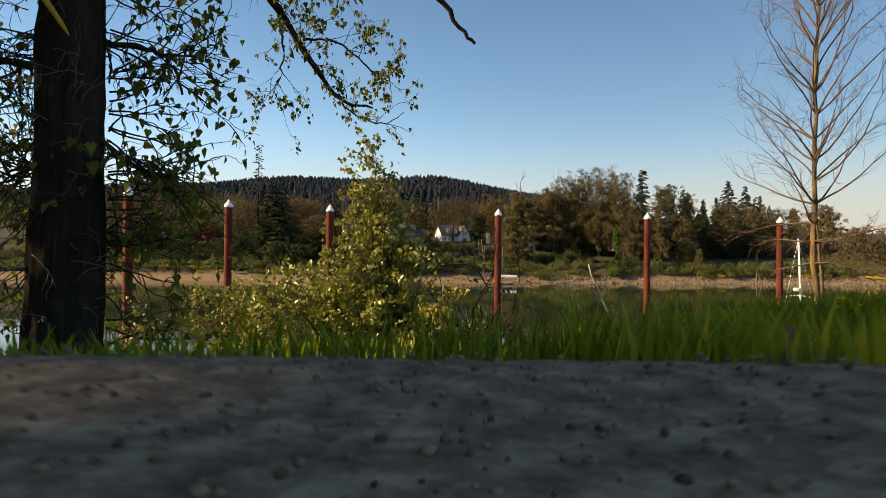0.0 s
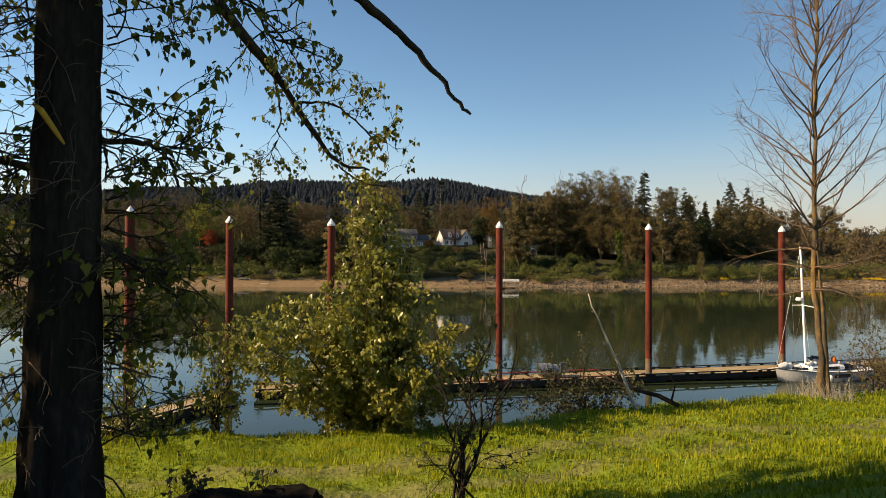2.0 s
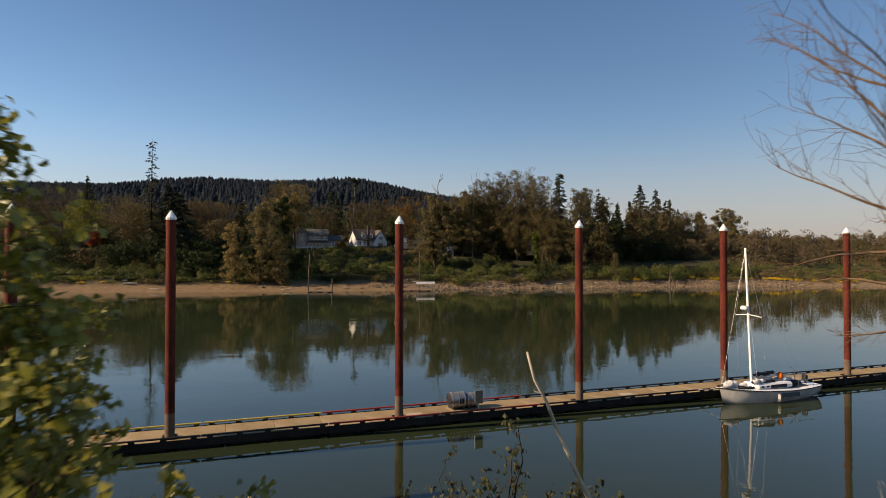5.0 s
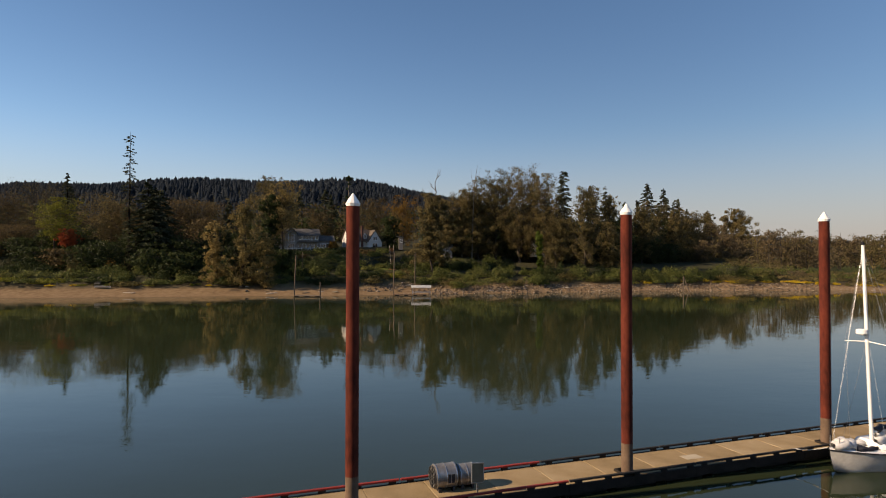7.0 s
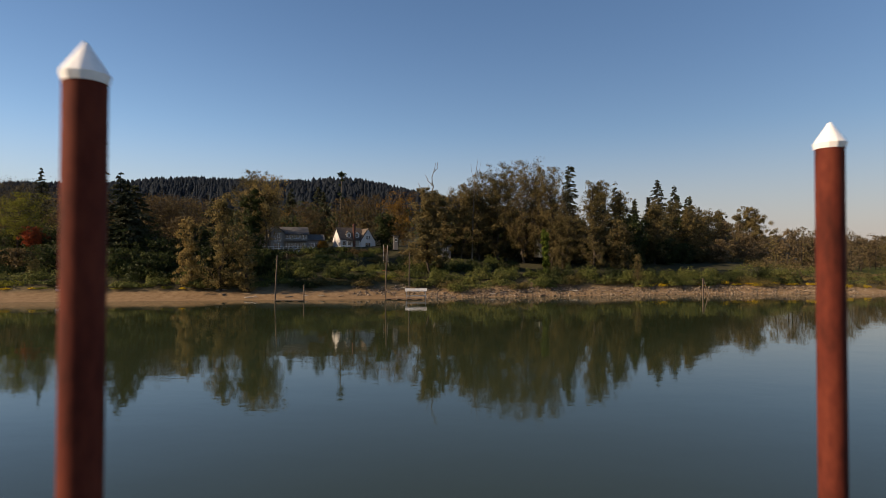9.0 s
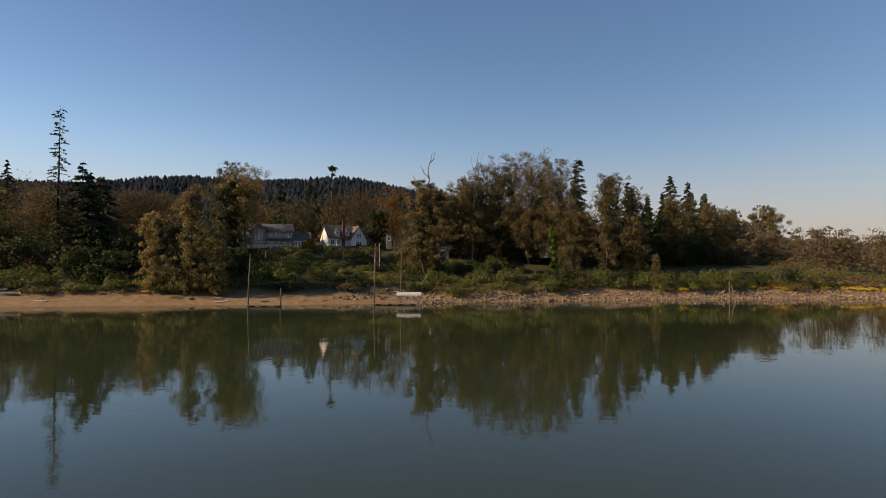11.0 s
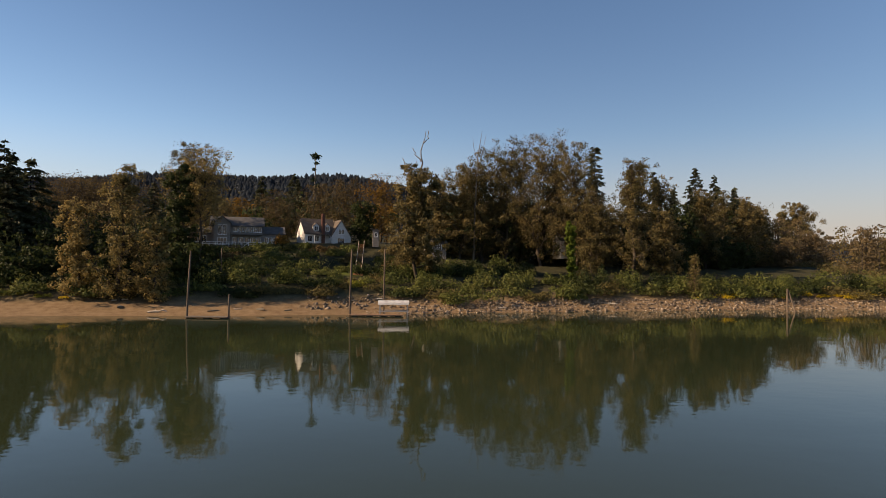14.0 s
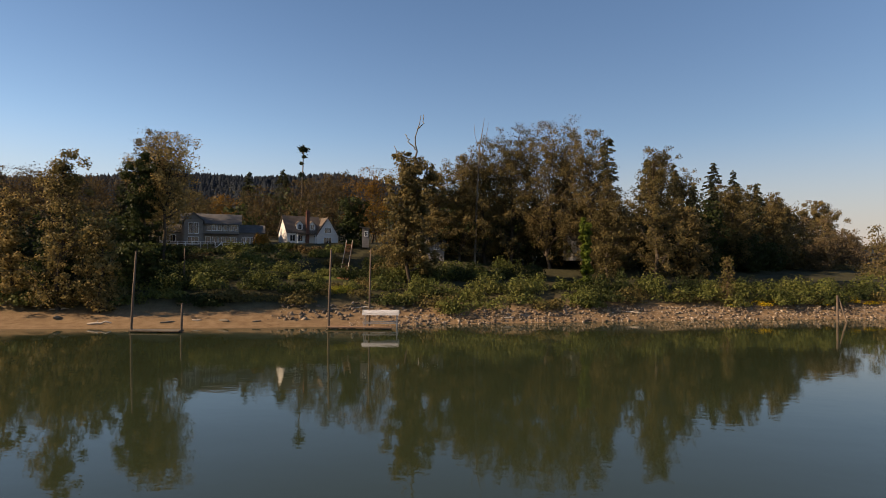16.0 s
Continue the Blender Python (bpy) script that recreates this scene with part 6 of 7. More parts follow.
for s in (-1, 1):
    part("window", boxed(3.6, 5.0, s * 0.735 - 0.01, s * 0.735 + 0.01, 0.90, 1.12, bevel=0.008), SMOKED, cabin)
    for xw in (2.8, 3.25):
        part("porthole", boxed(xw, xw + 0.22, s * 0.735 - 0.01, s * 0.735 + 0.01, 0.97, 1.09, bevel=0.008), SMOKED, cabin)
    part("side_window", boxed(4.1, 5.6, s * 1.19 - 0.012, s * 1.19 + 0.012, 0.36, 0.62, bevel=0.01), SMOKED, boat)
part("hatch", boxed(1.55, 2.1, -0.3, 0.3, 0.93, 1.0, bevel=0.02), BOAT_DARK, boat)
part("cockpit", boxed(5.35, 7.1, -0.62, 0.62, 0.70, 0.86, bevel=0.03), BOAT_DARK, boat)
MX = 2.72
v, f = tubes([(np.array([[MX, 0, 0.8], [MX - 0.24, 0, 5.5], [MX - 0.48, 0, 10.13]]), np.array([0.085, 0.08, 0.06]))], 14)
mast = mesh_part("mast", mesh_of("mast", v, f, MAST, True), boat)
v, f = tubes([(np.array([[MX - 0.25, -1.05, 5.62], [MX - 0.25, 0, 5.72], [MX - 0.25, 1.05, 5.62]]), np.array([0.022, 0.03, 0.022]))], 8)
mesh_part("spreader", mesh_of("spreader", v, f, MAST, True), mast)
bm = bmesh.new()
bmesh.ops.create_cone(bm, cap_ends=True, segments=20, radius1=0.26, radius2=0.24, depth=0.22, matrix=pose(MX - 0.57, 0, 6.18))
bmesh.ops.bevel(bm, geom=bm.edges[:], offset=0.03, segments=2, affect="EDGES")
part("radar", bm, MAST, mast, "white radar dome")
part("radar_bracket", boxed(MX - 0.6, MX - 0.27, -0.03, 0.03, 6.0, 6.06), MAST, mast)
part("masthead_light", boxed(MX - 0.53, MX - 0.43, -0.05, 0.05, 10.13, 10.28), BOAT_DARK, mast)
wires = []
for x1, y1, z1, z2 in ((0.15, 0, 1.1, 10.0), (7.4, 0, 0.9, 10.0), (MX + 0.1, 1.1, 0.85, 5.62), (MX + 0.1, -1.1, 0.85, 5.62), (MX - 0.5, 1.05, 0.85, 5.5), (MX - 0.5, -1.05, 0.85, 5.5)):
    ye = 0.0 if y1 == 0 else math.copysign(1.05, y1) if z2 > 5.55 else math.copysign(0.1, y1)
    wires.append((np.array([[x1, y1, z1], [MX - 0.052 * (z2 - 0.8), ye, z2]]), np.array([0.005, 0.005])))
for s in (-1, 1):
    wires.append((np.array([[MX - 0.25, s * 1.05, 5.62], [MX - 0.47, 0.0, 9.9]]), np.array([0.005, 0.005])))
for w in wires:
    v, f = tubes([w], 5)
    mesh_part("stay", mesh_of("stay", v, f, STEEL), boat)
v, f = tubes([(np.array([[MX + 0.1, 0, 1.55], [5.2, 0, 1.62]]), np.array([0.055, 0.045]))], 8)
boom = mesh_part("boom", mesh_of("boom", v, f, MAST, True), boat)
rngb = np.random.default_rng(5)


def bundle(name, x0, x1, y0, z0, r, mat, parent, seed):
    """A lumpy roll of cloth."""
    g = np.random.default_rng(seed)
    p = bend((x0, y0, z0), (x1, y0 + g.normal() * 0.05, z0), 9, g, 0.25)
    v, f = tubes([(p, r * g.uniform(0.6, 1.15, 9) * np.array([0.5, 0.9, 1, 1, 1, 1, 1, 0.9, 0.4]))], 9)
    v = v + g.normal(size=v.shape) * 0.015
    return mesh_part(name, mesh_of(name, v, f, mat, True), parent)


bundle("furled_sail", MX + 0.3, 4.8, 0.0, 1.74, 0.15, BOAT_DARK, boom, 3)
bundle("sail_bag", 0.15, 1.3, -0.15, 1.18, 0.24, SAIL, boat, 4)
bundle("sail_bag", 0.5, 1.5, 0.35, 1.1, 0.20, SAIL, boat, 6)
bundle("sail_bag", 2.3, 3.4, -0.45, 1.34, 0.19, SAIL, boat, 7)
bundle("sail_bag", 3.2, 4.6, 0.2, 1.36, 0.18, SAIL, boat, 8)
TARP = material("dark deck cover", [(0.018, 0.018, 0.022), (0.05, 0.05, 0.058)], 0.9, 4, 20, 0.02, 9)
for k, (a, b, yy, zz, r, mm) in enumerate(((1.2, 2.5, -0.35, 1.0, 0.15, TARP), (1.6, 2.9, 0.3, 1.0, 0.14, SAIL), (3.0, 4.4, -0.35, 1.28, 0.13, TARP), (4.6, 5.6, 0.1, 1.28, 0.15, SAIL), (5.4, 6.8, -0.3, 0.98, 0.18, TARP), (0.7, 1.5, 0.0, 1.22, 0.18, SAIL), (5.8, 6.6, 0.35, 1.12, 0.2, SAIL))):
    bundle("cover_bundle", a, b, yy, zz, r, mm, boat, 40 + k)
for x0, hgt in ((0.35, 0.55), (1.0, 0.55), (5.6, 0.6), (6.4, 0.6), (7.2, 0.6)):
    for s in (-1, 1):
        w = float(np.interp(x0 / L, st, half)) * 0.94
        zz = float(np.interp(x0 / L, st, sheer))
        v, f = tubes([(np.array([[x0, s * w, zz], [x0, s * w, zz + hgt]]), np.array([0.013, 0.013]))], 6)
        mesh_part("stanchion", mesh_of("stanchion", v, f, STEEL), boat)
for s in (-1, 1):
    v, f = tubes([(np.array([[xx, s * float(np.interp(xx / L, st, half)) * 0.94, float(np.interp(xx / L, st, sheer)) + 0.57] for xx in (5.6, 6.4, 7.2, 7.55)]), np.full(4, 0.012))], 6)
    mesh_part("guard_rail", mesh_of("guard_rail", v, f, STEEL), boat)
bm = bmesh.new()
bmesh.ops.create_uvsphere(bm, u_segments=14, v_segments=9, radius=0.19, matrix=pose(5.0, -0.2, 1.55) @ Matrix.Diagonal((1, 1, 1.35, 1)))
part("buoy", bm, ORANGE, boat, "orange buoy", True)
bm = bmesh.new()
box(bm, 7.35, 7.62, -0.16, 0.16, 1.0, 1.42, bevel=0.05)
box(bm, 7.5, 7.6, -0.06, 0.06, 0.3, 1.05)
part("outboard_motor", bm, BOAT_DARK, boat, "dark outboard motor")
v, f = tubes([(np.array([[7.1, 0.45, 0.85], [7.1, 0.45, 1.7], [6.6, 0.45, 1.95]]), np.array([0.03, 0.03, 0.025]))], 8)
mesh_part("davit", mesh_of("davit", v, f, ALU, True), boat)
bm = bmesh.new()
bmesh.ops.create_cone(bm, cap_ends=True, segments=14, radius1=0.10, radius2=0.10, depth=0.5, matrix=pose(3.7, -1.28, 0.36))
bmesh.ops.bevel(bm, geom=bm.edges[:], offset=0.04, segments=2, affect="EDGES")
part("fender", bm, SAIL, boat, "white fender", True)
v, f = tubes([(np.array([[0.3, 0.3, 1.0], [-0.1, 0.9, 0.75], [-0.4, 1.55, 0.66]]), np.full(3, 0.015)), (np.array([[7.3, 0.6, 0.85], [7.9, 1.1, 0.7], [8.3, 1.5, 0.66]]), np.full(3, 0.015))], 5)
mesh_part("mooring_line", mesh_of("mooring_line", v, f, SAIL), boat)

# ---- the near bank ----
def twig_system(rng, starts, length, levels, wood, tips, spread=0.5, droop=0.0, r=0.008, fine=True):
    """Grow forking twigs from (point, direction) pairs."""
    todo = [(np.asarray(p, float), np.asarray(d, float) / np.linalg.norm(d), length, levels, r) for p, d in starts]
    while todo:
        p, d, ln, lv, rad = todo.pop()
        n = 6 if fine else 3
        pts = [p]
        dd = d.copy()
        for k in range(n):
            dd = dd + rng.normal(size=3) * 0.20 + np.array([0, 0, droop])
            dd /= np.linalg.norm(dd)
            pts.append(pts[-1] + dd * ln / n)
        pts = np.array(pts)
        wood.append((pts, np.linspace(rad, rad * 0.45, n + 1)))
        tips.append(pts)
        if lv > 0:
            for k in range(rng.integers(2, 4)):
                i = rng.integers(1, n + 1)
                nd = dd + rng.normal(size=3) * spread
                todo.append((pts[i], nd / np.linalg.norm(nd), ln * rng.uniform(0.45, 0.75), lv - 1, rad * 0.62))


def heart_leaves(pts, size, rng, hang=(0, 0, -1.0)):
    """Pointed, slightly folded heart-shaped leaves hanging at the points: six corners, two faces."""
    n = len(pts)
    d = rng.normal(size=(n, 3)) * 0.45 + np.asarray(hang)
    d /= np.linalg.norm(d, axis=1)[:, None]
    s = rng.normal(size=(n, 3))
    s -= d * (s * d).sum(1)[:, None]
    s /= np.linalg.norm(s, axis=1)[:, None]
    nr = np.cross(d, s)
    L = (size * rng.uniform(0.6, 1.25, n))[:, None]
    a = pts + d * L * 0.12
    tip = pts + d * L * 1.1
    b1, b2 = pts + s * L * 0.42 + d * L * 0.28 + nr * L * 0.10, pts - s * L * 0.42 + d * L * 0.28 + nr * L * 0.10
    c1, c2 = pts + s * L * 0.20 + nr * L * 0.08, pts - s * L * 0.20 + nr * L * 0.08
    v = np.stack([a, c1, b1, tip, b2, c2], 1).reshape(-1, 3)
    k = np.arange(n)[:, None] * 6
    f = np.concatenate([k + np.array([[0, 1, 2, 3]]), k + np.array([[0, 3, 4, 5]])])
    return v, f


def along(tips, per, rng, out=0.03):
    """Points strewn along twigs, thicker to their ends."""
    res = []
    for p in tips:
        n = rng.poisson(per)
        if n:
            i = 1 + (np.sqrt(rng.uniform(0, 1, n)) * (len(p) - 1.001))
            j = np.minimum(i.astype(int), len(p) - 2)
            t = (i - j)[:, None].clip(0, 1)
            res.append(p[j] * (1 - t) + p[j + 1] * t + rng.normal(size=(n, 3)) * out)
    return np.concatenate(res) if res else np.zeros((0, 3))


# the big cottonwood beside the start
rng = np.random.default_rng(21)
TX, TY = -2.42, 3.0
tz = ground_at(TX, TY) - 0.2
tree = thing("big_cottonwood", pose(TX, TY, tz), "big cottonwood with shade in its bark colour and hanging leafy branches", "tree")
rows_n, cols = 90, 56
tv = []
for i in range(rows_n):
    z = 14.5 * i / (rows_n - 1)
    lean = 0.012 * z
    r = 0.235 + 0.16 * math.exp(-z * 1.1) - 0.007 * z
    for k in range(cols):
        a = 2 * math.pi * k / cols
        ridge = 0.022 * math.sin(13 * a + 2.2 * math.sin(z * 1.1) + 1.5 * math.sin(3.1 * z + k)) + 0.018 * noise.noise((math.cos(a) * 2.6, math.sin(a) * 2.6, z * 1.3)) + 0.012 * noise.noise((math.cos(a) * 9, math.sin(a) * 9, z * 3.5))
        tv.append((math.cos(a) * (r + ridge) + lean * 0.4, math.sin(a) * (r + ridge) + lean * 0.3, z))
tf = [(i * cols + k, i * cols + (k + 1) % cols, (i + 1) * cols + (k + 1) % cols, (i + 1) * cols + k) for i in range(rows_n - 1) for k in range(cols)]
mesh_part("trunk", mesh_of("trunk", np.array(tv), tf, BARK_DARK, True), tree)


def local(*p):
    return np.array(p) - np.array([TX, TY, tz])


def limb(name, pts, r0, r1, mat=TWIG_DARK, knots=0.0):
    p = np.array([local(*q) for q in pts])
    t = np.linspace(0, len(p) - 1, 4 * len(p))
    q = np.stack([np.interp(t, np.arange(len(p)), p[:, i]) for i in range(3)], 1)
    for _ in range(2):
        q[1:-1] = (q[:-2] + 2 * q[1:-1] + q[2:]) / 4
    q[1:-1] += rng.normal(size=q[1:-1].shape) * 0.012
    v, f = tubes([(q, np.linspace(r0, r1, len(q)) * rng.uniform(0.9, 1.12, len(q)))], 8)
    mesh_part(name, mesh_of(name, v, f, mat, True), tree)
    return q


limbA = limb("limb", [(-2.5, 3.1, 13.2), (-2.4, 4.3, 12.4), (-2.21, 5.57, 11.74), (-2.1, 6.0, 11.5), (-1.72, 6.19, 10.84), (-1.43, 6.25, 10.48), (-1.04, 6.33, 10.41)], 0.075, 0.012)
limbA2 = limb("limb", [(-1.9, 6.1, 11.25), (-1.6, 6.2, 11.3), (-1.25, 6.3, 11.1), (-0.95, 6.35, 10.75), (-0.80, 6.4, 10.85)], 0.018, 0.005)
limbA3 = limb("limb", [(-2.15, 5.9, 11.55), (-2.12, 6.05, 11.1), (-2.2, 6.1, 10.8), (-2.32, 6.1, 10.5)], 0.018, 0.005)
limbA4 = limb("limb", [(-1.43, 6.25, 10.48), (-1.2, 6.3, 10.28), (-0.85, 6.32, 10.18), (-0.62, 6.34, 10.35)], 0.012, 0.004)
limbB = limb("limb", [(-2.4, 3.0, 13.9), (-1.6, 3.8, 12.6), (-0.75, 4.5, 11.95), (-0.42, 4.95, 11.76), (-0.06, 5.29, 11.43), (0.2, 5.45, 11.05), (0.39, 5.55, 10.88)], 0.07, 0.016)
limbC = limb("limb", [(-2.35, 3.1, 10.22), (-2.2, 3.4, 10.25), (-2.02, 3.58, 10.27), (-1.93, 3.6, 10.13), (-1.86, 3.62, 9.9)], 0.03, 0.011)
limbD = limb("limb", [(-2.25, 3.05, 9.5), (-2.05, 3.2, 9.25), (-1.85, 3.35, 9.15), (-1.7, 3.4, 8.95)], 0.02, 0.005)
limbE = limb("limb", [(-2.3, 3.1, 11.6), (-1.9, 3.5, 11.9), (-1.5, 3.9, 11.7), (-1.2, 4.1, 11.3)], 0.03, 0.008)
limbF = limb("limb", [(-2.7, 3.0, 10.0), (-3.3, 3.1, 10.1), (-4.0, 3.2, 9.8), (-4.8, 3.3, 9.9)], 0.035, 0.008)
limbG = limb("limb", [(-2.7, 3.1, 9.2), (-3.2, 3.4, 9.3), (-3.8, 3.7, 9.0)], 0.03, 0.008)
limbH = limb("limb", [(-2.7, 3.0, 11.4), (-3.4, 3.4, 11.8), (-4.3, 3.6, 11.6), (-5.0, 3.9, 11.2)], 0.04, 0.008)
wood, tips = [], []
starts = []
for q, n, dirs in ((limbA, 16, (0.35, 0.1, -0.1)), (limbA2, 12, (0.4, 0.1, 0.1)), (limbA3, 7, (0.1, 0, -0.6)), (limbA4, 4, (0.6, 0, 0.2))):
    for k in range(n):
        i = rng.integers(len(q) // 3 if q is limbA else 2, len(q))
        starts.append((q[i], np.array(dirs) + rng.normal(size=3) * 0.55))
twig_system(rng, starts, 0.42, 2, wood, tips, 0.6, -0.01, 0.006)
v, f = tubes(wood, 3)
mesh_part("twig", mesh_of("twig", v, f, TWIG_DARK), tree)
v, f = heart_leaves(along(tips, 2.3, rng), 0.062, rng)
mesh_part("leafage", soup("leafage", v, f, LEAF["cottonwood"]), tree, "half-yellowed heart-shaped leaves")
wood, tips, starts = [], [], []
for q, n, dirs in ((limbC, 12, (0.7, 0.2, 0.1)), (limbD, 12, (0.5, 0.2, -0.5)), (limbE, 26, (0.5, 0.2, -0.35))):
    for k in range(n):
        starts.append((q[rng.integers(1, len(q))], np.array(dirs) + rng.normal(size=3) * 0.5))
for k in range(34):
    starts.append((np.array([0.2, 0.2, rng.uniform(1.6, 5.5)]), np.array([1.0, 0.5, 0.1]) + rng.normal(size=3) * 0.45))
for k in range(22):
    starts.append((np.array([0.2, 0.2, rng.uniform(0.9, 3.2)]), np.array([1.0, 0.6, -0.1]) + rng.normal(size=3) * 0.4))
twig_system(rng, starts, 0.55, 2, wood, tips, 0.6, -0.03, 0.010)
v, f = tubes(wood, 3)
mesh_part("twig", mesh_of("twig", v, f, TWIG_DARK), tree)
v, f = heart_leaves(along(tips, 1.3, rng), 0.072, rng)
mesh_part("leafage", soup("leafage", v, f, LEAF["cottonwood"]), tree, "heart-shaped leaves on hanging twigs")
wood, tips, starts = [], [], []
for q, n in ((limbF, 30), (limbG, 26), (limbH, 32)):
    for k in range(n):
        starts.append((q[rng.integers(1, len(q))], np.array([-0.5, 0.1, -0.1]) + rng.normal(size=3) * 0.6))
for k in range(34):
    starts.append((np.array([-0.22, 0.1, rng.uniform(1.2, 5.2)]), np.array([-0.8, 0.1, -0.2]) + rng.normal(size=3) * 0.5))
twig_system(rng, starts, 0.65, 2, wood, tips, 0.6, -0.02, 0.011)
v, f = tubes(wood, 3)
mesh_part("twig", mesh_of("twig", v, f, TWIG_DARK), tree)
v, f = heart_leaves(along(tips, 1.0, rng), 0.066, rng)
mesh_part("leafage", soup("leafage", v, f, LEAF["cottonwood"]), tree, "leaves on the shaded side")
# pale dead sprigs on the trunk itself
wood, tips, starts = [], [], []
for k in range(60):
    a = rng.uniform(-2.6, 0.4)
    z = rng.uniform(1.0, 5.0)
    starts.append((np.array([math.cos(a) * 0.26, math.sin(a) * 0.26, z]), np.array([math.cos(a) * 0.5, math.sin(a) * 0.6, 0.2]) + rng.normal(size=3) * 0.5))
twig_system(rng, starts, 0.36, 1, wood, tips, 0.7, -0.05, 0.005)
v, f = tubes(wood, 4)
mesh_part("sprig", mesh_of("sprig", v, f, TWIG_PALE), tree, "pale dead sprigs on the bark")
v, f = tubes([(np.array([local(-2.42, 2.72, 10.42), local(-2.33, 2.70, 10.36), local(-2.22, 2.72, 10.20), local(-2.18, 2.75, 10.12)]), np.array([0.012, 0.022, 0.018, 0.008]))], 7)
mesh_part("lichen_stub", mesh_of("lichen_stub", v, f, material("orange lichen", [(0.30, 0.15, 0.02), (0.48, 0.26, 0.03)], 0.9, 8, 30)), tree, "orange lichen-covered stub")
# the crown, above the view
wood, ends = [], []
for k in range(34):
    a = k * 2.4
    s = np.array([0.1, 0.05, rng.uniform(6.0, 14.0)])
    reach = rng.uniform(2.5, 5.2)
    e = s + np.array([math.cos(a) * reach, math.sin(a) * reach, rng.uniform(1.5, 4.5)])
    if e[0] > 0.8 and e[2] < 9.0:
        e[2] += 3.0
    lp = bend(s, e, 6, rng, 0.2)
    wood.append((lp, np.linspace(0.09, 0.02, 6)))
    for j in range(9):
        q = lp[rng.integers(2, 6)]
        e2 = q + rng.normal(size=3) * 0.9
        wood.append((bend(q, e2, 3, rng, 0.2), np.linspace(0.02, 0.006, 3)))
        ends.append(bend(q, e2, 4, rng, 0.2))
v, f = tubes(wood, 5)
mesh_part("limb_cluster", mesh_of("limb_cluster", v, f, BARK_DARK), tree)
cp = along(ends, 26, rng, 0.28)
cp = cp[cp[:, 2] > 5.6]
v, f = heart_leaves(cp, 0.09, rng)
mesh_part("crown", soup("crown", v, f, LEAF["cottonwood"]), tree)

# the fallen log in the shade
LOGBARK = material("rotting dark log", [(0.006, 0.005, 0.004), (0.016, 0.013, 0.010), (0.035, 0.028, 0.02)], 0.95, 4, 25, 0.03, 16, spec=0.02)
lx, ly = -1.70, 4.32
lg = thing("fallen_log", pose(lx, ly, ground_at(lx, ly) + 0.36, 0, 0, 9), "short dark rotting log lying in the shaded grass", "log")
lv, lf = [], []
for i in range(24):
    x = -0.80 + 1.56 * i / 23
    r = 0.40 * (0.45 + 0.55 * min(1, (i + 1) / 7)) if i < 7 else 0.40
    for k in range(28):
        a = 2 * math.pi * k / 28
        rr_ = r * (1 + 0.20 * noise.noise((x * 3, math.cos(a) * 2, math.sin(a) * 2)) + 0.10 * noise.noise((x * 9, math.cos(a) * 7, math.sin(a) * 7)))
        lv.append((x, math.cos(a) * rr_, math.sin(a) * rr_))
for i in range(23):
    for k in range(28):
        lf.append((i * 28 + k, i * 28 + (k + 1) % 28, (i + 1) * 28 + (k + 1) % 28, (i + 1) * 28 + k))
lf += [tuple(range(28)), tuple(23 * 28 + k for k in range(27, -1, -1))]
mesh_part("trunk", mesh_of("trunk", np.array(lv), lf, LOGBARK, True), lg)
wood, tips = [], []
twig_system(rng, [(np.array([-0.45 + rng.normal() * 0.12, 0, 0.30]), np.array([0.1, 0.0, 1.0]) + rng.normal(size=3) * 0.35) for _ in range(9)] + [(np.array([0.2 + rng.normal() * 0.06, 0.1, 0.34]), np.array([0, 0, 1.0]) + rng.normal(size=3) * 0.3) for _ in range(4)], 0.26, 1, wood, tips, 0.5, 0.0, 0.005)
v, f = tubes(wood, 4)
mesh_part("sprout_cluster", mesh_of("sprout_cluster", v, f, TWIG_DARK), lg)
v, f = heart_leaves(along(tips, 2.6, rng), 0.06, rng, (0, 0, -0.3))
mesh_part("sprout_leaves", soup("sprout_leaves", v, f, LEAF["dull"]), lg, "dull leaves sprouting from the log")


def shrub(name, label, x, y, seed, stems, leafcol, leaf, per, wood_mat=TWIG_DARK, category="shrub", levels=2, tw=0.5, spread=0.55, droop=0.0, hearts=True, z=None):
    """A many-stemmed shrub: stems are (dx, dy, height, lean) and bear forking twigs with single leaves."""
    g = np.random.default_rng(6000 + seed)
    z0 = (ground_at(x, y) if z is None else z) - 0.1
    root = thing(name, pose(x, y, z0), label, category)
    wood, tips, starts = [], [], []
    for dx, dy, h, n in stems:
        p = bend((dx * 0.12, dy * 0.12, 0), (dx, dy, h), 9, g, 0.22)
        p[:, :2] = np.array([dx, dy]) * (np.linspace(0.1, 1, 9)[:, None] ** 1.4) + g.normal(size=(9, 2)) * 0.05
        wood.append((p, np.linspace(0.012 + 0.008 * h, 0.008, 9)))
        for k in range(n):
            i = g.integers(2, 9)
            starts.append((p[i], np.array([dx, dy, 0.5 * h]) / (abs(dx) + abs(dy) + h + 0.1) + g.normal(size=3) * spread))
    twig_system(g, starts, tw, levels, wood, tips, 0.55, droop, 0.007, False)
    v, f = tubes(wood, 3)
    mesh_part("stem", mesh_of("stem", v, f, wood_mat, True), root)
    pts = along(tips, per, g, leaf * 0.4)
    pts = pts[pts[:, 2] > 0.15]
    if len(pts):
        v, f = heart_leaves(pts, leaf, g, (0.1, 0, -0.45))
        mesh_part("foliage", soup("foliage", v, f, LEAF[leafcol]), root)
    return root


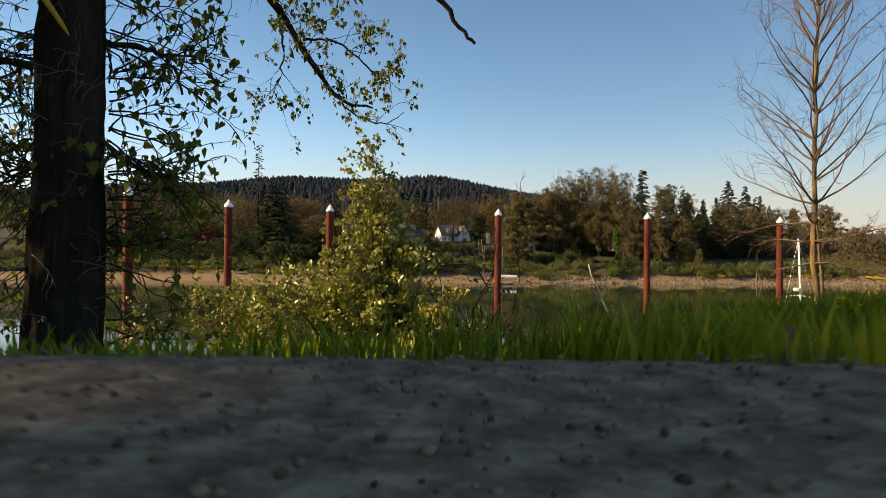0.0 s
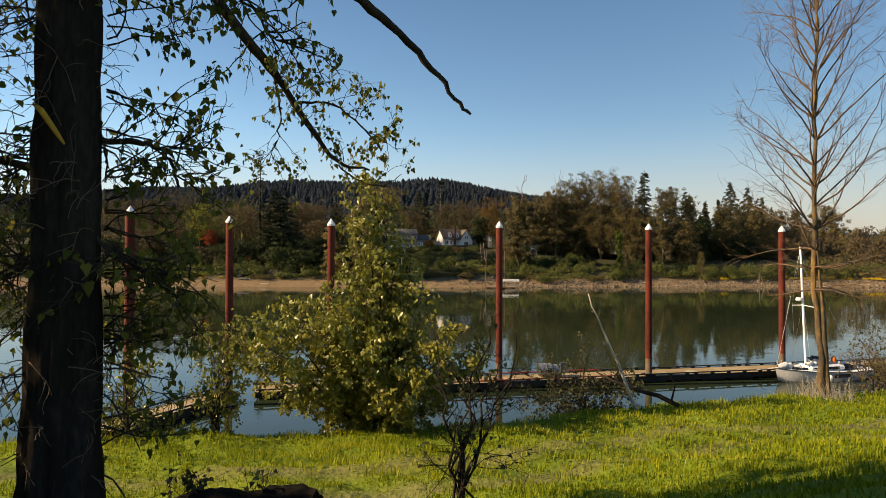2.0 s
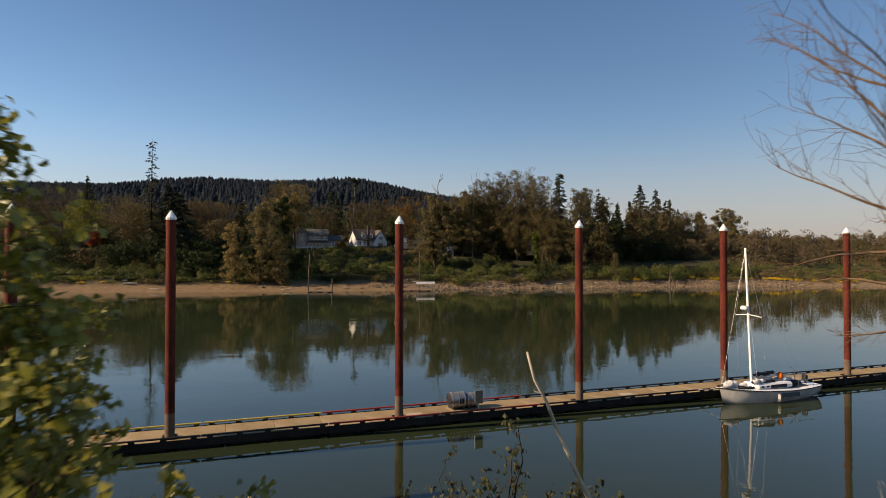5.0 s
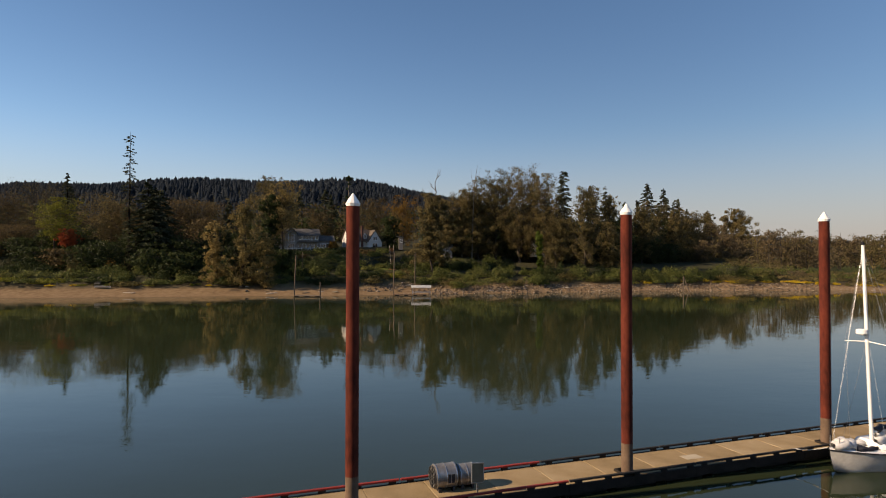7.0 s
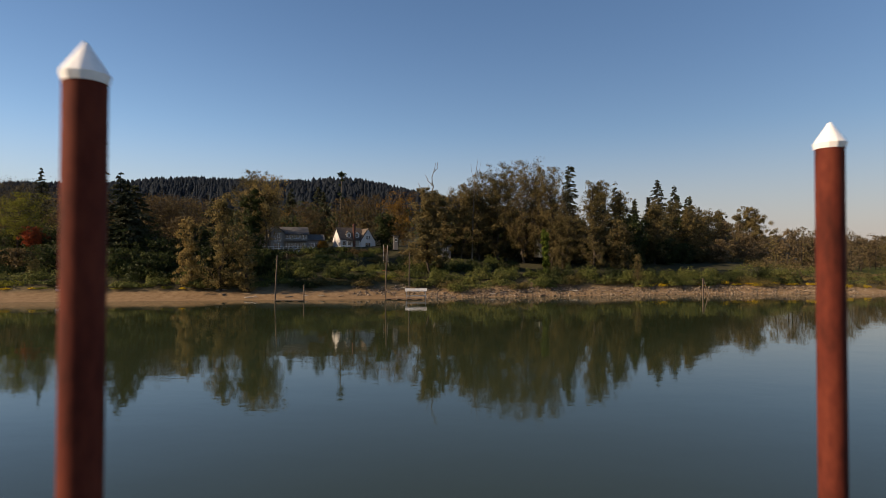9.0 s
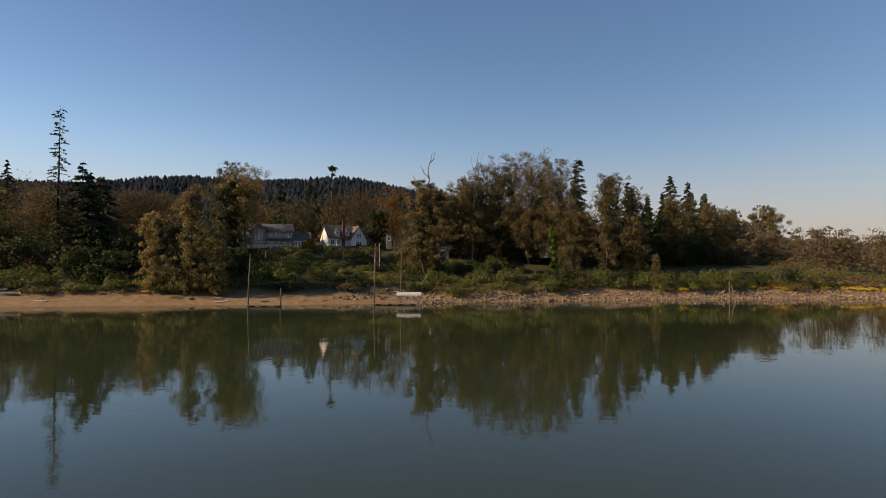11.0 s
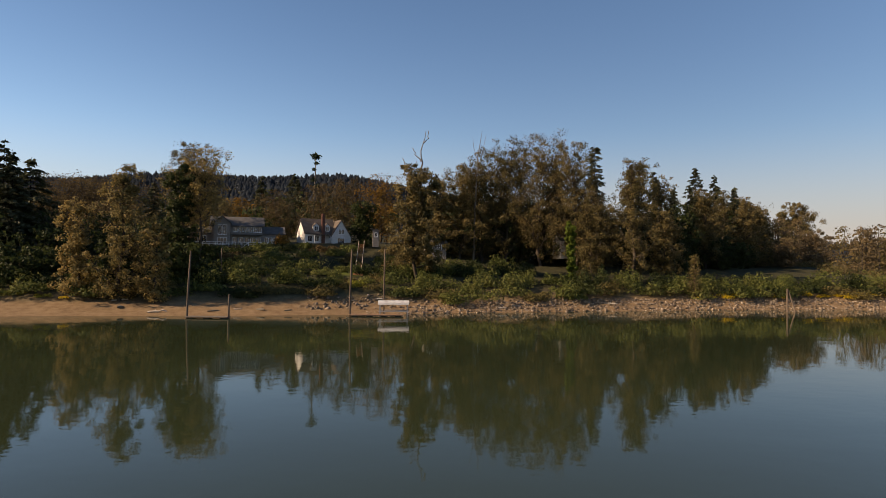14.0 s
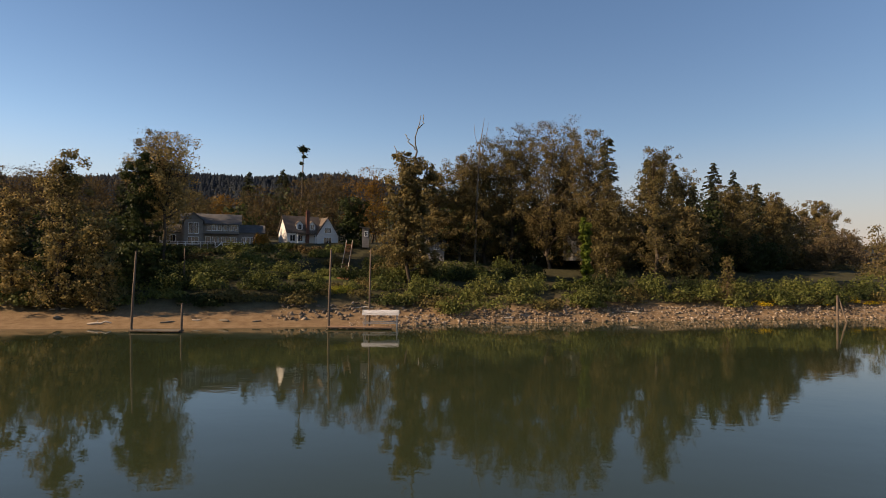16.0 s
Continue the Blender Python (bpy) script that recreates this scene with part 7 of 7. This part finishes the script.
g = np.random.default_rng(77)
stems = [(0.1, 0.1, 6.0, 34), (0.35, 0.1, 5.3, 32), (-0.35, 0.2, 4.8, 30), (0.65, -0.2, 4.2, 28), (-0.1, -0.3, 4.4, 28), (0.8, 0.3, 3.8, 24)]
for k in range(32):
    a = k * 2.4
    rad = g.uniform(0.8, 2.7)
    stems.append((math.cos(a) * rad * 1.15 - 0.2, math.sin(a) * rad * 0.8, g.uniform(1.6, 3.6) * (1.18 - 0.14 * rad), 18))
shrub("willow_shrub", "leafy yellow-green riverside shrub on the bank", -3.2, 12.9, 1, stems, "willow", 0.105, 4.6, TWIG_DARK, tw=0.5, z=4.9)
stems = [(g.normal() * 0.5, g.normal() * 0.4, g.uniform(1.6, 2.6), 10) for _ in range(9)]
shrub("low_shrub", "low leafy shrub at the bank's edge", -6.3, 11.2, 2, stems, "willow", 0.07, 3.0, TWIG_DARK, tw=0.4)
stems = [(g.normal() * 0.45, g.normal() * 0.4, g.uniform(1.2, 2.2), 9) for _ in range(8)]
shrub("low_shrub", "low leafy shrub at the bank's edge", -8.2, 10.6, 3, stems, "willow", 0.07, 3.0, TWIG_DARK, tw=0.4)
stems = [(0.05, 0.1, 1.7, 8), (-0.22, 0.0, 1.9, 8), (0.3, 0.05, 2.1, 10), (0.42, 0.1, 1.8, 9), (0.15, 0.2, 2.2, 10), (-0.1, -0.1, 1.4, 6), (0.6, 0.1, 1.9, 8)]
shrub("bare_sapling", "nearly bare dark-stemmed sapling in the lawn", 0.25, 5.65, 4, stems, "dull", 0.055, 0.35, TWIG_DARK, "sapling", 2, 0.42, 0.35, -0.02)
stems = [(g.uniform(-1.5, 1.4), g.uniform(-0.5, 0.8), g.uniform(1.1, 2.3), 12) for _ in range(20)] + [(0.25, 0.2, 3.3, 9), (0.05, 0.1, 2.9, 8)]
shrub("dark_shrub", "dull green-grey shrub at the water's edge", 1.85, 16.9, 5, stems, "dull", 0.075, 2.6, TWIG_DARK, tw=0.42)
stems = [(g.uniform(-1.7, 1.7), g.uniform(-1, 1), g.uniform(1.8, 3.6), 14) for _ in range(18)]
shrub("bank_shrub", "sparse leafy shrub on the river bank", 13.2, 22.6, 6, stems, "dull", 0.08, 1.9, TWIG_PALE, tw=0.6)
stems = [(g.uniform(-1.2, 1.2), g.uniform(-0.6, 0.6), g.uniform(1.0, 2.4), 9) for _ in range(10)]
shrub("bank_shrub", "sparse leafy shrub on the river bank", 10.6, 19.6, 7, stems, "scrub", 0.06, 0.9, TWIG_PALE, tw=0.5)

# leaning bleached pole and the fallen bough beside it
pl = thing("leaning_branch", pose(3.3, 15.2, ground_at(3.3, 15.2) - 0.1), "long bleached bare branch leaning up from the bank", "dead branch")
v, f = tubes([(bend((0.12, 0, 0.0), (-1.28, 0.08, 3.2), 12, np.random.default_rng(8), 0.10), np.linspace(0.05, 0.014, 12))], 8)
mesh_part("spar", mesh_of("spar", v, f, DEADWOOD, True), pl)
wood, tips = [], []
twig_system(np.random.default_rng(12), [(np.array([-0.9, 0.05, 2.2]), (-0.6, 0, 0.5)), (np.array([-0.6, 0.03, 1.6]), (0.7, 0, 0.4)), (np.array([-1.1, 0.05, 2.7]), (-0.5, 0, 0.2))], 0.12, 0, wood, tips, 0.3, 0, 0.008)
v, f = tubes(wood, 5)
mesh_part("stub_cluster", mesh_of("stub_cluster", v, f, DEADWOOD), pl)
fb = thing("fallen_bough", pose(4.3, 15.35, ground_at(4.3, 15.35) + 0.05), "dark fallen bough at the edge of the lawn", "dead branch")
v, f = tubes([(np.array([[0.1, 0, -0.05], [-0.5, 0.1, 0.22], [-1.0, 0.15, 0.32], [-1.6, 0.3, 0.5], [-2.1, 0.35, 0.75]]), np.array([0.06, 0.06, 0.05, 0.04, 0.015])), (np.array([[-0.2, 0, 0.1], [-0.1, 0.05, 0.5], [-0.25, 0.1, 0.85]]), np.array([0.03, 0.02, 0.008]))], 8)
mesh_part("bough", mesh_of("bough", v, f, TWIG_DARK, True), fb)

# the bare twin-stemmed tree with lichen
bt = thing("bare_tree", pose(8.47, 17.5, ground_at(8.47, 17.5) - 0.25), "leafless twin-stemmed tree with orange lichen on its bark", "tree")
g = np.random.default_rng(31)
main = bend((0, 0, 0), (0.25, 0.5, 15.5), 26, g, 0.10)
second = bend((0.17, 0.06, 0), main[9], 12, g, 0.05)
v, f = tubes([(main, np.interp(np.linspace(0, 1, 26), [0, 0.1, 0.5, 1], [0.115, 0.08, 0.05, 0.01])), (second, np.linspace(0.085, 0.01, 12))], 10)
v = v + g.normal(size=v.shape) * 0.006
mesh_part("trunk", mesh_of("trunk", v, f, BARK_LICHEN, True), bt)
wood, tips = [], []
for k in range(84):
    f_ = (k + 0.5) / 84
    i = int(5 + f_ * 19)
    az = k * 2.4 + g.uniform(-0.5, 0.5)
    up = np.interp(f_, [0, 0.25, 0.6, 1], [0.0, 0.75, 1.35, 1.9])
    ln = np.interp(f_, [0, 0.15, 0.3, 0.7, 1], [1.2, 3.0, 3.6, 3.2, 1.4]) * g.uniform(0.5, 1.15) * (1.0 + 0.18 * math.cos(az))
    d = np.array([math.cos(az), math.sin(az), up])
    d /= np.linalg.norm(d)
    p = [main[i]]
    dd = d.copy()
    for j in range(9):
        dd = dd + g.normal(size=3) * 0.10 + np.array([0, 0, 0.03 if f_ > 0.15 else -0.03])
        dd /= np.linalg.norm(dd)
        p.append(p[-1] + dd * ln / 9)
    p = np.array(p)
    wood.append((p, np.linspace(0.026 + 0.012 * (1 - f_), 0.005, 10)))
    st_ = [(p[g.integers(2, 10)], dd + g.normal(size=3) * 0.42) for _ in range(10)]
    twig_system(g, st_, ln * 0.28, 1, wood, tips, 0.4, 0.02, 0.007, False)
v, f = tubes(wood, 3)
mesh_part("branch", mesh_of("branch", v, f, TWIG_PALE, True), bt)
gr = []
for k in range(260):
    a = g.uniform(0, 6.28)
    r_ = g.uniform(0.2, 0.8)
    b0 = np.array([math.cos(a) * r_, math.sin(a) * r_, 0.15])
    gr.append((np.stack([b0, b0 + np.array([g.normal() * 0.15, g.normal() * 0.15, g.uniform(0.3, 0.8)])]), np.array([0.006, 0.002])))
v, f = tubes(gr, 3)
mesh_part("stalk", mesh_of("stalk", v, f, DEADWOOD), bt, "dry stalks round the foot")

# two unseen trees, added out of view to cast shade over the path
broadleaf("shade_tree", "unseen leafy cottonwood added to shade the asphalt path", -10.6, -2.2, 22.0, 4.8, "cottonwood", "round", 801, 0.6, 0.38, BARK_DARK, clear=0.12)
broadleaf("shade_tree", "unseen leafy cottonwood added to shade the asphalt path", -15.0, -11.5, 24.5, 5.5, "cottonwood", "round", 802, 0.5, 0.38, BARK_DARK, clear=0.12)

# ---- grass ----
def blades(name, label, x0, x1, y0, y1, n, hmin, hmax, width, seed, reach=99.0):
    """Curved single blades of grass: two faces each."""
    g = np.random.default_rng(8000 + seed)
    x, y = g.uniform(x0, x1, n), g.uniform(y0, y1, n)
    u = near_edge(x) - y
    keep = (u > -0.8) & (past_pavement(x, y) > 0.015) & (past_pavement(x, y) < reach)
    trail = np.exp(-(((u - 3.3 + 0.25 * ripple(x, y, 2.7, 4)) / 0.42) ** 2)) + np.exp(-(((u - 4.9 + 0.25 * ripple(x, y, 2.7, 4)) / 0.38) ** 2))
    keep &= g.uniform(0, 1, n) > 0.75 * trail
    x, y = x[keep], y[keep]
    n = len(x)
    z = height(x, y) - 0.01
    clump = 0.35 + 1.0 * np.clip(0.5 + 0.5 * ripple(x, y, 0.33, 9) + 0.3 * ripple(x, y, 1.1, 2), 0, 1)
    h = g.uniform(hmin, hmax, n) * clump
    a = g.uniform(0, 2 * np.pi, n)
    d = np.stack([np.cos(a), np.sin(a), np.zeros(n)], 1)
    s = np.stack([-d[:, 1], d[:, 0], np.zeros(n)], 1)
    w = (width * g.uniform(0.6, 1.3, n))[:, None]
    bendy = g.uniform(0.05, 0.6, n)[:, None] * h[:, None]
    p0 = np.stack([x, y, z], 1)
    p1 = p0 + np.array([0, 0, 1.0]) * h[:, None] * 0.6 + d * bendy * 0.35
    p2 = p0 + np.array([0, 0, 1.0]) * h[:, None] + d * bendy
    v = np.stack([p0 - s * w, p0 + s * w, p1 + s * w * 0.8, p2, p1 - s * w * 0.8], 1).reshape(-1, 3)
    me = bpy.data.meshes.new(name)
    k = np.arange(n)[:, None] * 5
    loops = np.concatenate([(k + np.array([[0, 1, 2, 4]])), (k + np.array([[4, 2, 3, 3]]))[:, :3]], 1)
    me.vertices.add(len(v))
    me.vertices.foreach_set("co", v.astype(np.float32).ravel())
    me.loops.add(loops.size)
    me.loops.foreach_set("vertex_index", loops.astype(np.int32).ravel())
    me.polygons.add(2 * n)
    st_ = np.stack([np.arange(n) * 7, np.arange(n) * 7 + 4], 1).ravel()
    me.polygons.foreach_set("loop_start", st_.astype(np.int32))
    me.materials.append(LEAF["grass"])
    me.update(calc_edges=True)
    return tagged(new(name, me), label, "grass", kind="stuff")


blades("verge_grass", "tall lush grass along the asphalt edge", 1.36, 3.4, -0.65, 0.8, 14000, 0.05, 0.10, 0.0030, 1)
blades("verge_grass", "lush grass along the asphalt edge", -2.6, 1.5, -1.4, 0.1, 15000, 0.014, 0.038, 0.0028, 5)
blades("grass_tuft", "taller grass tufts along the asphalt edge", -1.2, 1.5, -1.2, -0.2, 14000, 0.05, 0.088, 0.0026, 6, 0.26)
blades("bank_grass", "rough grass on the brow of the slope", -4.5, 6.5, -0.15, 1.9, 30000, 0.012, 0.034, 0.0035, 4)
blades("slope_grass", "rough bright green grass on the slope", -7.5, 10, 1.6, 8.5, 75000, 0.035, 0.10, 0.008, 2)
blades("lawn_grass", "sunlit yellow-green lawn beside the river", -12, 16, 8.5, 19.5, 110000, 0.05, 0.17, 0.009, 3)
g = np.random.default_rng(91)
BLOOM = material("yellow petals", [(0.62, 0.42, 0.01), (0.75, 0.55, 0.02)], 0.6, 8, 30)
DEADLEAF = material("brown fallen leaf", [(0.09, 0.045, 0.022), (0.22, 0.11, 0.05)], 0.85, 12, 40)
STALK = material("green stalk", [(0.10, 0.16, 0.02), (0.16, 0.22, 0.04)], 0.7, 8, 30)
for x, y, z in ((1.97, 0.39, 8.42), (1.87, 0.27, 8.36), (2.6, 0.9, 8.46)):
    z0 = ground_at(x, y)
    dn = thing("dandelion", pose(x, y, z0), "yellow dandelion flower in the grass", "flower", "dandelions")
    hh = max(0.04, z - z0)
    v, f = tubes([(np.array([[0, 0, 0], [0.005, 0.004, hh * 0.6], [0, 0, hh]]), np.full(3, 0.002))], 5)
    mesh_part("stalk", mesh_of("stalk", v, f, STALK), dn)
    pt = np.array([[0, 0, hh]]) + g.normal(size=(46, 3)) * np.array([0.006, 0.006, 0.003])
    v, f = leaves(pt, 0.02, g, 0.6, 2.0, 0.3, np.stack([g.normal(size=46), g.normal(size=46), np.full(46, 0.25)], 1) * 1.5)
    mesh_part("bloom", soup("bloom", v, f, BLOOM), dn, "yellow petals")
for k, (x, y, up, size) in enumerate(((1.336, -0.522, 0.02, 0.018), (1.428, -0.423, 0.045, 0.02), (1.539, -0.421, 0.03, 0.017), (1.428, -0.514, 0.02, 0.015), (1.33, -0.36, 0.02, 0.02), (1.62, -0.2, 0.02, 0.026), (1.1, -0.3, 0.02, 0.024), (0.8, 0.1, 0.02, 0.026), (2.1, 0.4, 0.03, 0.03), (1.7, 0.8, 0.03, 0.03), (0.4, 0.7, 0.03, 0.03))):
    lf = thing("fallen_leaf", pose(x, y, ground_at(x, y) + 0.5 * up, g.uniform(-35, 35), g.uniform(-35, 35), g.uniform(0, 360)) @ Matrix.Scale(size / 0.03, 4), "curled brown fallen leaf in the grass", "leaf", "fallen leaves")
    bm = bmesh.new()
    bmesh.ops.create_grid(bm, x_segments=4, y_segments=4, size=0.03)
    for vv in bm.verts:
        vv.co.x *= 1.0 - 0.75 * abs(vv.co.y / 0.03) ** 1.6
        vv.co.z = 9 * vv.co.x**2 + 4 * vv.co.y**2
    bmesh.ops.solidify(bm, geom=bm.faces[:], thickness=0.0012)
    part("blade", bm, DEADLEAF, lf)
